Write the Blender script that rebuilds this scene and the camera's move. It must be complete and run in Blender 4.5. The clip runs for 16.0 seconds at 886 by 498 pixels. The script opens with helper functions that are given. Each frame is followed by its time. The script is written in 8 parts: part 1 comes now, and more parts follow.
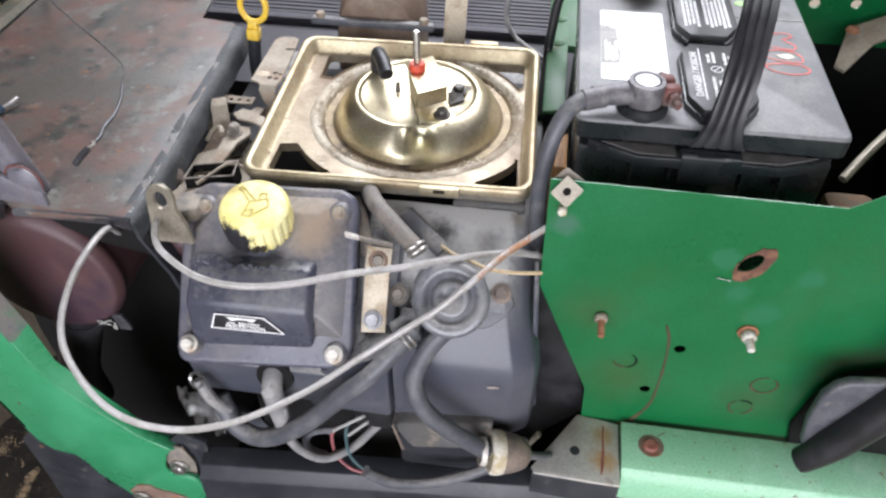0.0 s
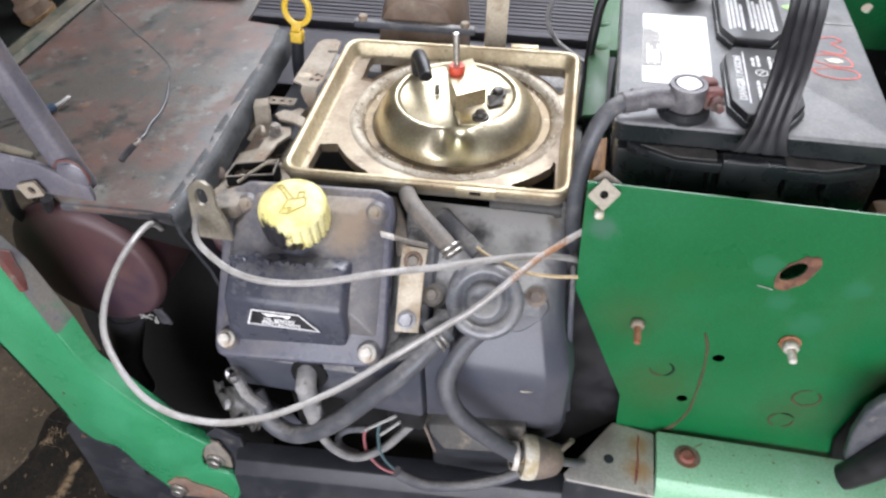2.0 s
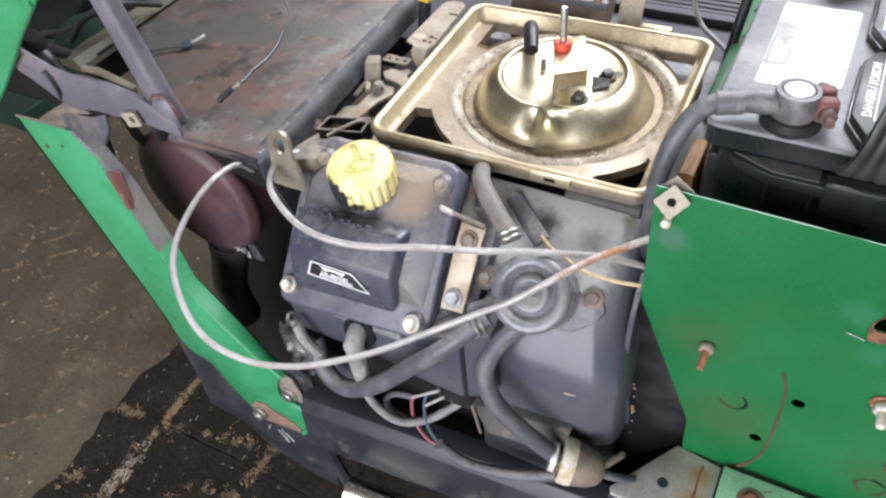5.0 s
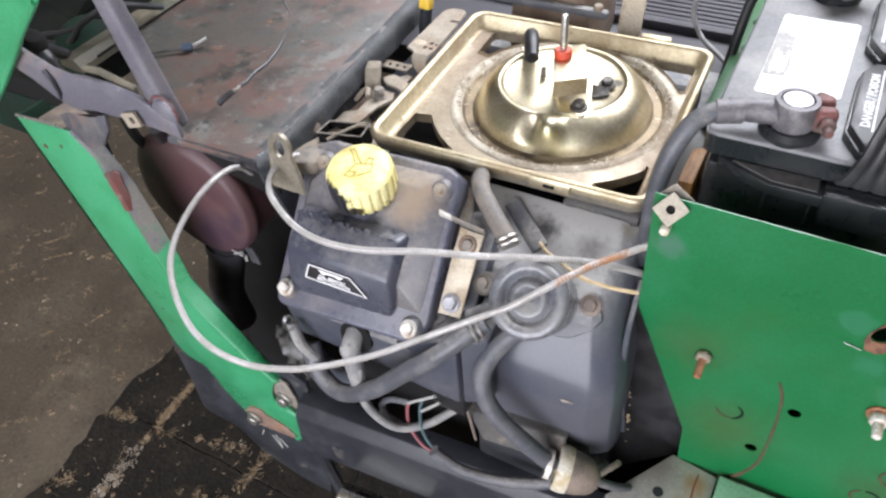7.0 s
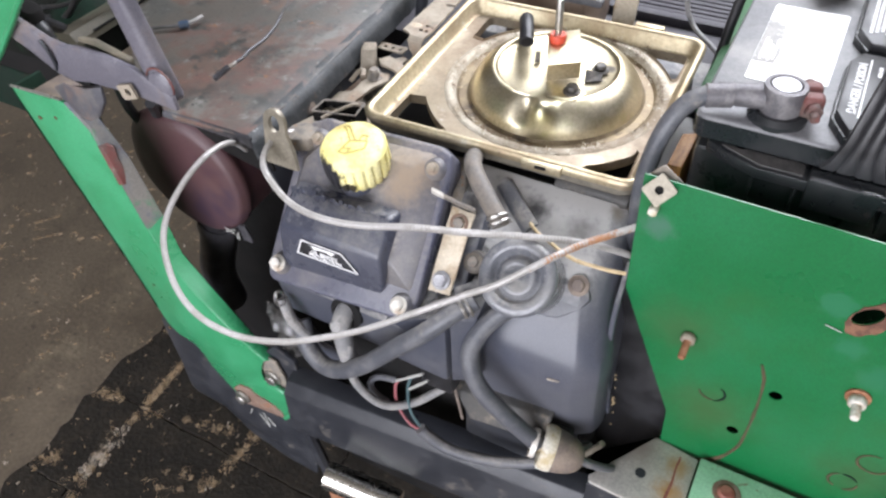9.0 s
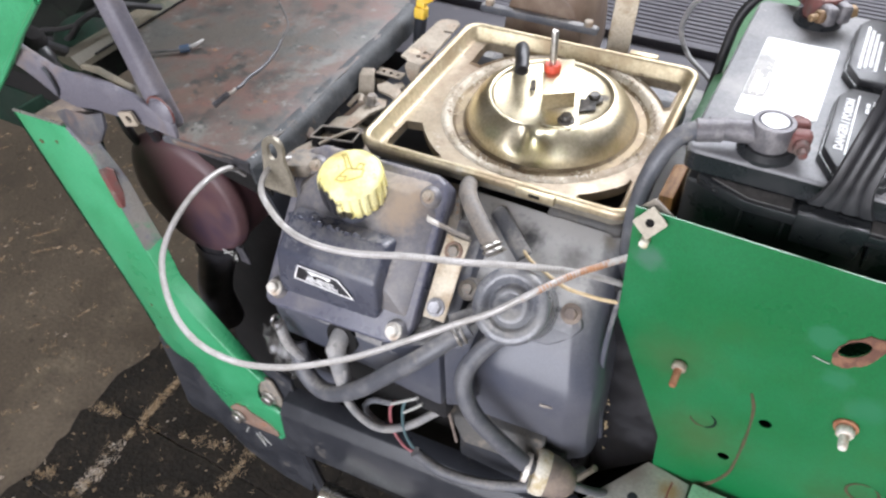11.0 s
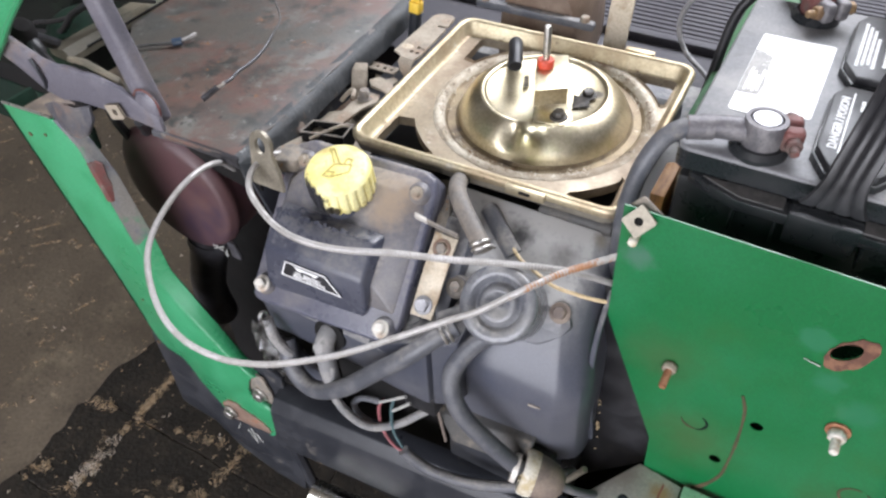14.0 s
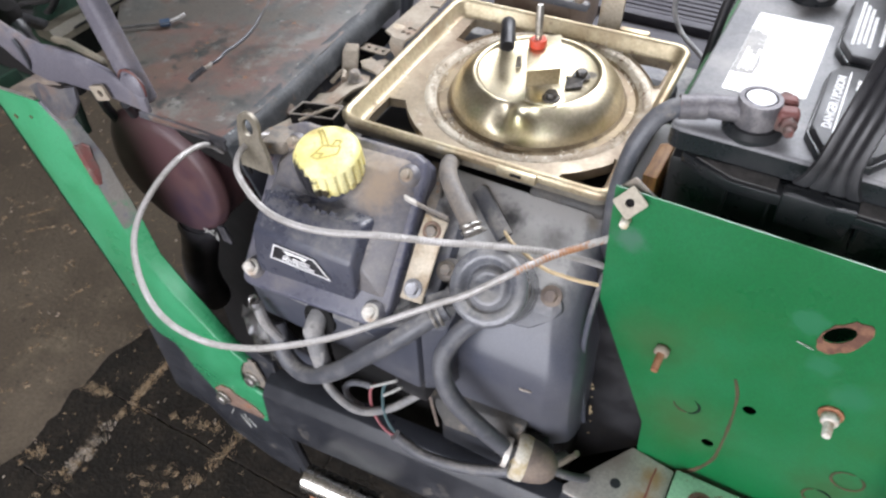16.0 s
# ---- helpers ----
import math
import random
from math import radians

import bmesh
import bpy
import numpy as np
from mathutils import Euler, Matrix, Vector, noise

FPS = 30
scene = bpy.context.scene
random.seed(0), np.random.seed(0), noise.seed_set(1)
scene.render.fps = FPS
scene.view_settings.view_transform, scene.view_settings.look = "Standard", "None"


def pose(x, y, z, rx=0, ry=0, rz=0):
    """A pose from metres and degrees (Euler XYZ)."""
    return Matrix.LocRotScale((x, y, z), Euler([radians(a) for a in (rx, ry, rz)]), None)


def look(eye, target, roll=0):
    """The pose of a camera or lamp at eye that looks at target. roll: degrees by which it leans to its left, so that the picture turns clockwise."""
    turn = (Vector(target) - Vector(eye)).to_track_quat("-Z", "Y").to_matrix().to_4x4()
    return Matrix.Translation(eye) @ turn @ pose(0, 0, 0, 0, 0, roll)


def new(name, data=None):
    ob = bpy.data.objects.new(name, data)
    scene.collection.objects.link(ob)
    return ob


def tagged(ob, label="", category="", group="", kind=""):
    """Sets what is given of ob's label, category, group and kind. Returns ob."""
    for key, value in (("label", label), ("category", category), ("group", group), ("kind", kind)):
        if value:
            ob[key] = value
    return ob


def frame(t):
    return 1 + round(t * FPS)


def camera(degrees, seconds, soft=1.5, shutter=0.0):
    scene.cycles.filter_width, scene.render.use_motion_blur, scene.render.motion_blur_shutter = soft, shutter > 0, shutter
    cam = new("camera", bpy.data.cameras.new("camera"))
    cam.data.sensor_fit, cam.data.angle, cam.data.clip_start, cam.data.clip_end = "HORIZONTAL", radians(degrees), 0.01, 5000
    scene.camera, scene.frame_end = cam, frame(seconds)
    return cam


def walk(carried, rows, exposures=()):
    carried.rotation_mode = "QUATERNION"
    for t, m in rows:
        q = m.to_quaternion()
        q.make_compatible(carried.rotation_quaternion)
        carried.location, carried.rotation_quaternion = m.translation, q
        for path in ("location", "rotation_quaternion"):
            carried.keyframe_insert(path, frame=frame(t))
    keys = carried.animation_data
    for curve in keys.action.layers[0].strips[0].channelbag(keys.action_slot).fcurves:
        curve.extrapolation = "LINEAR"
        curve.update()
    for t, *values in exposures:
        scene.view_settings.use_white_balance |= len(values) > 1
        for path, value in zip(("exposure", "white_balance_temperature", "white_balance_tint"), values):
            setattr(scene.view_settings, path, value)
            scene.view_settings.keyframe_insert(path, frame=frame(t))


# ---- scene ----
cam = camera(62.2, 16.0, 2.5, 0.5)
PATH = [
    (0, (0.109, 0.031, 0.925), (-0.093, 1.439, -0.481), 0.1),
    (0.5, (0.114, 0.027, 0.915), (-0.107, 1.461, -0.462), 1.4),
    (1, (0.11, 0.031, 0.916), (-0.163, 1.443, -0.474), -0.3),
    (1.5, (0.105, 0.037, 0.925), (-0.183, 1.426, -0.485), -1.2),
    (2, (0.113, 0.029, 0.922), (-0.2, 1.432, -0.469), -1.8),
    (2.5, (0.137, 0.022, 0.923), (-0.189, 1.418, -0.471), -1.5),
    (3, (0.152, 0.034, 0.915), (-0.288, 1.417, -0.461), -2.2),
    (3.5, (0.125, 0.072, 0.9), (-0.293, 1.417, -0.52), 0.9),
    (4, (0.166, 0.081, 0.868), (-0.608, 1.263, -0.548), -4.7),
    (4.5, (0.167, 0.064, 0.888), (-0.595, 1.224, -0.552), -4.8),
    (4.8, (0.176, 0.07, 0.908), (-0.58, 1.23, -0.535), -6.1),
    (5, (0.183, 0.072, 0.916), (-0.57, 1.242, -0.521), -6.9),
    (7.5, (0.181, 0.066, 0.912), (-0.564, 1.265, -0.504), -4.8),
    (8, (0.174, 0.059, 0.904), (-0.572, 1.262, -0.51), -3.9),
    (8.5, (0.185, 0.061, 0.903), (-0.561, 1.247, -0.524), -4.4),
    (9, (0.187, 0.058, 0.91), (-0.535, 1.256, -0.52), -3.6),
    (11.5, (0.189, 0.067, 0.923), (-0.543, 1.286, -0.483), -2.8),
    (12, (0.197, 0.075, 0.922), (-0.555, 1.288, -0.478), -3.0),
    (12.5, (0.194, 0.071, 0.923), (-0.541, 1.29, -0.482), -2.9),
    (13, (0.192, 0.072, 0.923), (-0.543, 1.288, -0.485), -2.7),
    (13.5, (0.195, 0.07, 0.921), (-0.543, 1.282, -0.489), -2.8),
    (14, (0.196, 0.072, 0.918), (-0.543, 1.276, -0.498), -3.0),
    (14.5, (0.197, 0.076, 0.918), (-0.54, 1.268, -0.509), -3.2),
    (15, (0.199, 0.076, 0.916), (-0.539, 1.265, -0.514), -3.4),
    (15.5, (0.2, 0.078, 0.914), (-0.535, 1.261, -0.522), -3.5),
    (16, (0.2, 0.077, 0.912), (-0.526, 1.258, -0.53), -3.1),
]
LIGHTER = ((0, 0.12), (3.5, 0.12), (4, 0.28), (9, 0.32), (12, 0.36), (12.5, 0.21), (16, 0.20))
walk(cam, [(t, look(eye, target, roll)) for t, eye, target, roll in PATH], LIGHTER)

# ---- world and light ----
world = bpy.data.worlds.new("world")
scene.world = world
world.use_nodes = True
sky = world.node_tree.nodes.new("ShaderNodeTexSky")
sky.sky_type, sky.sun_disc = "NISHITA", False
sky.sun_elevation, sky.sun_rotation = radians(40), radians(20)
world.node_tree.links.new(sky.outputs[0], world.node_tree.nodes["Background"].inputs[0])
world.node_tree.nodes["Background"].inputs[1].default_value = 0.1


def opening_lamp(name, eye, target, width, height, watts, colour):
    data = bpy.data.lights.new(name, "AREA")
    data.shape, data.size, data.size_y, data.energy, data.color = "RECTANGLE", width, height, watts, colour
    ob = new(name, data)
    ob.matrix_world = look(eye, target)
    return ob


opening_lamp("roof_light_sky", (0.38, 2.70, 2.66), (0.38, 2.70, 0), 2.6, 2.3, 262, (0.897, 0.920, 1.0))
opening_lamp("doorway_sky", (0.2, -2.46, 1.40), (0.2, 0, 1.0), 3.3, 2.1, 152, (0.938, 0.930, 1.0))


# ---- materials ----
def ramp_between(nt, socket, low, high):
    node = nt.nodes.new("ShaderNodeMapRange")
    node.interpolation_type = "SMOOTHSTEP"
    node.inputs[1].default_value, node.inputs[2].default_value = low, high
    nt.links.new(socket, node.inputs[0])
    return node.outputs[0]


def noise_at(nt, coords, scale, detail=4.0, rough=0.6, stretch=None):
    if stretch:
        m = nt.nodes.new("ShaderNodeMapping")
        m.inputs["Scale"].default_value = stretch
        nt.links.new(coords, m.inputs[0])
        coords = m.outputs[0]
    n = nt.nodes.new("ShaderNodeTexNoise")
    n.inputs["Scale"].default_value, n.inputs["Detail"].default_value, n.inputs["Roughness"].default_value = scale, detail, rough
    nt.links.new(coords, n.inputs[0])
    return n.outputs[0]


def mixed(nt, fac, a, b):
    n = nt.nodes.new("ShaderNodeMix")
    n.data_type = "RGBA"
    if isinstance(fac, float):
        n.inputs[0].default_value = fac
    else:
        nt.links.new(fac, n.inputs[0])
    for socket, v in ((n.inputs[6], a), (n.inputs[7], b)):
        if isinstance(v, tuple):
            socket.default_value = (*v, 1)
        else:
            nt.links.new(v, socket)
    return n.outputs[2]


def surface(name, base, second, rough=0.5, metal=0.0, blotch=30.0, grain=600.0, spread=(0.42, 0.62), layers=(), bump=0.15, depth=0.0006,
            rough_var=0.15, coat=0.0, stretch=None, stains=(), dust=None):
    """Two-scale paint or metal. dust: (colour, amount) settled on faces that look up. layers: (colour, scale, low, high, roughness, metallic) patches. stains: (colour, place, radius) marks."""
    mat = bpy.data.materials.new(name)
    mat.use_nodes = True
    nt = mat.node_tree
    bsdf = nt.nodes["Principled BSDF"]
    coords = nt.nodes.new("ShaderNodeTexCoord").outputs["Object"]
    big = noise_at(nt, coords, blotch, 5.0, 0.62, stretch)
    fine = noise_at(nt, coords, grain, 3.0, 0.6)
    colour = mixed(nt, ramp_between(nt, big, *spread), base, second)
    tone = nt.nodes.new("ShaderNodeMapRange")
    tone.inputs[1].default_value, tone.inputs[2].default_value = 0.25, 0.75
    tone.inputs[3].default_value, tone.inputs[4].default_value = 0.8, 1.2
    nt.links.new(fine, tone.inputs[0])
    scaled = nt.nodes.new("ShaderNodeVectorMath")
    scaled.operation = "SCALE"
    nt.links.new(colour, scaled.inputs[0])
    nt.links.new(tone.outputs[0], scaled.inputs["Scale"])
    colour = scaled.outputs[0]
    rv = nt.nodes.new("ShaderNodeMapRange")
    rv.inputs[1].default_value, rv.inputs[2].default_value = 0.3, 0.7
    rv.inputs[3].default_value, rv.inputs[4].default_value = max(0.02, rough - rough_var), min(1, rough + rough_var)
    nt.links.new(big, rv.inputs[0])
    r_out, m_out = rv.outputs[0], None

    def scalar(fac, a, b):
        n = nt.nodes.new("ShaderNodeMix")
        nt.links.new(fac, n.inputs[0])
        if isinstance(a, float):
            n.inputs[2].default_value = a
        else:
            nt.links.new(a, n.inputs[2])
        n.inputs[3].default_value = b
        return n.outputs[0]

    metal_now = float(metal)
    for tint, scale, low, high, lr, lm in layers:
        mask = ramp_between(nt, noise_at(nt, coords, scale, 6.0, 0.68), low, high)
        colour = mixed(nt, mask, colour, tint)
        r_out = scalar(mask, r_out, lr)
        metal_now = scalar(mask, metal_now, lm)
    if dust:
        geo = nt.nodes.new("ShaderNodeNewGeometry")
        sep = nt.nodes.new("ShaderNodeSeparateXYZ")
        nt.links.new(geo.outputs["Normal"], sep.inputs[0])
        up = ramp_between(nt, sep.outputs[2], 0.53, 1.0)
        cloud = ramp_between(nt, noise_at(nt, coords, 26, 6.0, 0.66), *(dust[2:] or (0.30, 0.66)))
        speck = ramp_between(nt, noise_at(nt, coords, 210, 4.0, 0.7), 0.30, 0.75)
        product = nt.nodes.new("ShaderNodeMath")
        product.operation = "MULTIPLY"
        nt.links.new(up, product.inputs[0])
        nt.links.new(cloud, product.inputs[1])
        amount = nt.nodes.new("ShaderNodeMath")
        amount.operation = "MULTIPLY_ADD"
        nt.links.new(product.outputs[0], amount.inputs[0])
        nt.links.new(speck, amount.inputs[1])
        third = nt.nodes.new("ShaderNodeMath")
        third.operation = "MULTIPLY"
        nt.links.new(product.outputs[0], third.inputs[0])
        third.inputs[1].default_value = dust[1] * 0.5
        nt.links.new(third.outputs[0], amount.inputs[2])
        amount.use_clamp = True
        colour = mixed(nt, amount.outputs[0], colour, dust[0])
        r_out = scalar(amount.outputs[0], r_out, 0.85)
    for tint, place, radius, *soft in stains:
        fade = soft[0] if soft else 0.0
        d = nt.nodes.new("ShaderNodeVectorMath")
        d.operation = "DISTANCE"
        nt.links.new(coords, d.inputs[0])
        d.inputs[1].default_value = place
        add = nt.nodes.new("ShaderNodeMath")
        add.operation = "MULTIPLY_ADD"
        nt.links.new(noise_at(nt, coords, 1.4 / radius, 4.0, 0.7), add.inputs[0])
        add.inputs[1].default_value = radius * 1.6
        nt.links.new(d.outputs["Value"], add.inputs[2])
        inv = nt.nodes.new("ShaderNodeMapRange")
        inv.interpolation_type = "SMOOTHSTEP"
        inv.inputs[1].default_value, inv.inputs[2].default_value = radius * (1.55 - fade), radius * (1.8 + fade)
        inv.inputs[3].default_value, inv.inputs[4].default_value = 1.0, 0.0
        nt.links.new(add.outputs[0], inv.inputs[0])
        colour = mixed(nt, inv.outputs[0], colour, tint)
        metal_now = scalar(inv.outputs[0], metal_now, 0.0)
        r_out = scalar(inv.outputs[0], r_out, 0.6)
    nt.links.new(colour, bsdf.inputs["Base Color"])
    nt.links.new(r_out, bsdf.inputs["Roughness"])
    if isinstance(metal_now, float):
        bsdf.inputs["Metallic"].default_value = metal_now
    else:
        nt.links.new(metal_now, bsdf.inputs["Metallic"])
    bsdf.inputs["Coat Weight"].default_value = coat
    bsdf.inputs["Coat Roughness"].default_value = 0.15
    if bump:
        b = nt.nodes.new("ShaderNodeBump")
        b.inputs["Strength"].default_value, b.inputs["Distance"].default_value = bump, depth
        height = nt.nodes.new("ShaderNodeMath")
        height.operation = "ADD"
        nt.links.new(big, height.inputs[0])
        nt.links.new(fine, height.inputs[1])
        nt.links.new(height.outputs[0], b.inputs["Height"])
        nt.links.new(b.outputs[0], bsdf.inputs["Normal"])
    return mat


RUST = (0.23, 0.085, 0.035)
GRIME = (0.045, 0.035, 0.025)
DUST = (0.27, 0.22, 0.165)
green_paint = surface("green_paint", (0.004, 0.118, 0.034), (0.006, 0.136, 0.045), 0.36, blotch=7, grain=900, bump=0.06,
                      layers=(((0.020, 0.105, 0.024), 6, 0.46, 0.76, 0.45, 0.0), ((0.010, 0.150, 0.068), 13, 0.60, 0.86, 0.42, 0.0), ((0.032, 0.075, 0.020), 34, 0.66, 0.86, 0.6, 0.0), ((0.030, 0.070, 0.020), 90, 0.72, 0.82, 0.6, 0.0), ((0.26, 0.36, 0.28), 300, 0.765, 0.79, 0.7, 0.0), ((0.030, 0.155, 0.10), 55, 0.70, 0.82, 0.4, 0.0)),
                      stains=(((0.007, 0.129, 0.050), (-0.008, -0.004, 0.198), 0.011, 0.15), ((0.007, 0.129, 0.050), (0.008, -0.004, 0.168), 0.010, 0.2), ((0.007, 0.129, 0.050), (0.050, -0.004, 0.187), 0.010, 0.15), ((0.007, 0.129, 0.050), (0.030, -0.004, 0.150), 0.012, 0.3), ((0.040, 0.13, 0.08), (-0.112, -0.004, 0.215), 0.010, 0.4), ((0.020, 0.095, 0.024), (-0.085, -0.004, 0.135), 0.020, 0.9), ((0.022, 0.090, 0.022), (-0.05, -0.004, 0.06), 0.026, 0.9), ((0.020, 0.085, 0.022), (0.05, -0.004, 0.05), 0.022, 0.9)), coat=0.15)
bar_green = surface("bar_green", (0.034, 0.245, 0.105), (0.046, 0.285, 0.132), 0.34, blotch=14, grain=800, bump=0.06,
                    layers=(((0.06, 0.20, 0.085), 22, 0.60, 0.80, 0.5, 0.0), ((0.09, 0.03, 0.02), 60, 0.71, 0.76, 0.8, 0.0), ((0.10, 0.085, 0.05), 110, 0.73, 0.78, 0.8, 0.0)), coat=0.2)
pale_green = surface("pale_green", (0.26, 0.53, 0.33), (0.34, 0.60, 0.42), 0.42, blotch=14, grain=700, bump=0.03,
                     layers=(((0.36, 0.40, 0.26), 18, 0.54, 0.76, 0.7, 0.0), ((0.50, 0.66, 0.54), 30, 0.58, 0.74, 0.4, 0.0), ((0.20, 0.13, 0.085), 75, 0.64, 0.69, 0.85, 0.0), ((0.17, 0.105, 0.065), 190, 0.635, 0.68, 0.85, 0.0)), coat=0.12)
dark_green = surface("dark_green", (0.017, 0.090, 0.028), (0.028, 0.115, 0.038), 0.55, blotch=16, grain=500,
                     layers=(((0.06, 0.06, 0.035), 30, 0.56, 0.72, 0.8, 0.0), ((0.09, 0.19, 0.09), 70, 0.64, 0.74, 0.5, 0.0)))
zinc_gold = surface("zinc_gold", (0.52, 0.455, 0.315), (0.42, 0.35, 0.235), 0.52, 0.9, blotch=18, grain=350, bump=0.08, rough_var=0.10,
                    layers=(((0.34, 0.265, 0.165), 16, 0.46, 0.68, 0.5, 0.6), ((0.62, 0.60, 0.52), 40, 0.60, 0.76, 0.45, 0.5), ((0.48, 0.36, 0.27), 24, 0.58, 0.74, 0.42, 0.8), ((0.19, 0.14, 0.09), 90, 0.62, 0.72, 0.7, 0.1), (GRIME, 140, 0.70, 0.76, 0.8, 0.0)))
pan_zinc = surface("pan_zinc", (0.27, 0.222, 0.158), (0.38, 0.33, 0.25), 0.42, 0.55, blotch=12, grain=350, bump=0.15, rough_var=0.12,
                   layers=(((0.20, 0.145, 0.095), 13, 0.42, 0.66, 0.6, 0.2), ((0.55, 0.52, 0.46), 44, 0.60, 0.74, 0.45, 0.5), ((0.13, 0.10, 0.07), 70, 0.60, 0.72, 0.8, 0.0), (GRIME, 160, 0.67, 0.74, 0.8, 0.0)))
dome_gold = surface("dome_gold", (0.50, 0.435, 0.295), (0.57, 0.52, 0.40), 0.37, 1.0, blotch=11, grain=450, bump=0.04, rough_var=0.08,
                    layers=(((0.36, 0.285, 0.18), 17, 0.50, 0.76, 0.42, 0.85), ((0.45, 0.46, 0.27), 10, 0.54, 0.74, 0.34, 1.0), ((0.20, 0.15, 0.10), 120, 0.66, 0.74, 0.5, 0.3)),
                    stains=(((0.06, 0.05, 0.04), (0.040, -0.004, 0.0242), 0.007, 0.3), ((0.10, 0.085, 0.065), (0.046, 0.014, 0.0242), 0.005, 0.3)))
crust = surface("crust", (0.41, 0.37, 0.30), (0.31, 0.26, 0.195), 0.55, 0.4, blotch=50, grain=420, bump=0.7, depth=0.0015, spread=(0.40, 0.70),
                layers=(((0.15, 0.115, 0.08), 80, 0.58, 0.70, 0.9, 0.0), ((0.62, 0.59, 0.52), 110, 0.62, 0.70, 0.6, 0.1), ((0.25, 0.195, 0.135), 18, 0.48, 0.66, 0.7, 0.1)))
black_plastic = surface("black_plastic", (0.056, 0.061, 0.080), (0.076, 0.080, 0.098), 0.36, blotch=16, grain=900, bump=0.08, rough_var=0.10, dust=((0.33, 0.32, 0.305), 1.0),
                        layers=(((0.13, 0.13, 0.135), 14, 0.54, 0.84, 0.6, 0.0), ((0.30, 0.28, 0.25), 190, 0.71, 0.79, 0.9, 0.0), ((0.030, 0.032, 0.042), 26, 0.62, 0.80, 0.36, 0.0)))
cover_black = surface("cover_black", (0.085, 0.088, 0.122), (0.120, 0.118, 0.142), 0.29, blotch=18, grain=800, bump=0.10, rough_var=0.10, dust=((0.30, 0.27, 0.24), 0.45),
                      layers=(((0.22, 0.20, 0.19), 16, 0.54, 0.78, 0.7, 0.0), ((0.26, 0.185, 0.12), 30, 0.64, 0.80, 0.9, 0.0), ((0.036, 0.038, 0.052), 34, 0.62, 0.76, 0.30, 0.0)))
battery_black = surface("battery_black", (0.014, 0.016, 0.018), (0.022, 0.023, 0.025), 0.30, blotch=30, grain=900, bump=0.05,
                        layers=(((0.07, 0.07, 0.07), 60, 0.66, 0.78, 0.6, 0.0),))
battery_top = surface("battery_top", (0.140, 0.141, 0.149), (0.200, 0.198, 0.199), 0.50, blotch=14, grain=500, bump=0.06, rough_var=0.03,
                      layers=(((0.28, 0.27, 0.26), 26, 0.52, 0.80, 0.50, 0.0), ((0.08, 0.078, 0.078), 30, 0.56, 0.76, 0.46, 0.0), ((0.38, 0.37, 0.35), 160, 0.68, 0.76, 0.5, 0.0)))
dusty_grey = surface("dusty_grey", (0.085, 0.08, 0.078), (0.055, 0.053, 0.052), 0.7, blotch=60, grain=600, bump=0.2)
rubber = surface("rubber", (0.075, 0.079, 0.092), (0.11, 0.112, 0.122), 0.46, blotch=60, grain=700, bump=0.15, dust=((0.30, 0.285, 0.265), 0.5),
                 layers=(((0.23, 0.21, 0.19), 50, 0.58, 0.76, 0.85, 0.0),))
rubber_dark = surface("rubber_dark", (0.012, 0.012, 0.014), (0.022, 0.022, 0.025), 0.45, blotch=40, grain=700, bump=0.12)
dusty_metal = surface("dusty_metal", (0.33, 0.285, 0.225), (0.25, 0.215, 0.17), 0.65, 0.15, blotch=40, grain=500, bump=0.25,
                      layers=(((0.30, 0.215, 0.155), 35, 0.50, 0.68, 0.9, 0.0), ((0.42, 0.39, 0.34), 70, 0.60, 0.72, 0.7, 0.1), (GRIME, 60, 0.61, 0.72, 0.9, 0.0)))
olive_metal = surface("olive_metal", (0.20, 0.18, 0.14), (0.28, 0.25, 0.20), 0.5, 0.5, blotch=40, grain=500, bump=0.15,
                      layers=((GRIME, 60, 0.62, 0.75, 0.9, 0.0),))
strap_metal = surface("strap_metal", (0.50, 0.44, 0.345), (0.40, 0.325, 0.235), 0.55, 0.25, blotch=50, grain=500, bump=0.2,
                      layers=(((0.33, 0.23, 0.13), 60, 0.55, 0.68, 0.9, 0.0), ((0.62, 0.58, 0.50), 80, 0.60, 0.72, 0.6, 0.2)))
steel = surface("steel", (0.55, 0.54, 0.52), (0.42, 0.40, 0.37), 0.34, 0.9, blotch=150, grain=800, bump=0.1)
bright_steel = surface("bright_steel", (0.75, 0.74, 0.70), (0.6, 0.58, 0.52), 0.25, 1.0, blotch=80, grain=800, bump=0.08)
dark_bolt = surface("dark_bolt", (0.05, 0.048, 0.045), (0.10, 0.09, 0.08), 0.45, 0.5, blotch=150, grain=900)
rusty = surface("rusty", (0.24, 0.10, 0.05), (0.36, 0.18, 0.10), 0.85, blotch=150, grain=900, bump=0.4)
rust_dark = surface("rust_dark", (0.085, 0.055, 0.028), (0.13, 0.07, 0.035), 0.85, blotch=120, grain=900, bump=0.3)
rust_plate = surface("rust_plate", (0.165, 0.105, 0.078), (0.22, 0.16, 0.125), 0.8, blotch=70, grain=600, bump=0.3,
                     layers=((RUST, 60, 0.52, 0.66, 0.9, 0.0), ((0.30, 0.29, 0.28), 110, 0.60, 0.70, 0.6, 0.3), ((0.05, 0.03, 0.02), 90, 0.62, 0.70, 0.9, 0.0)))
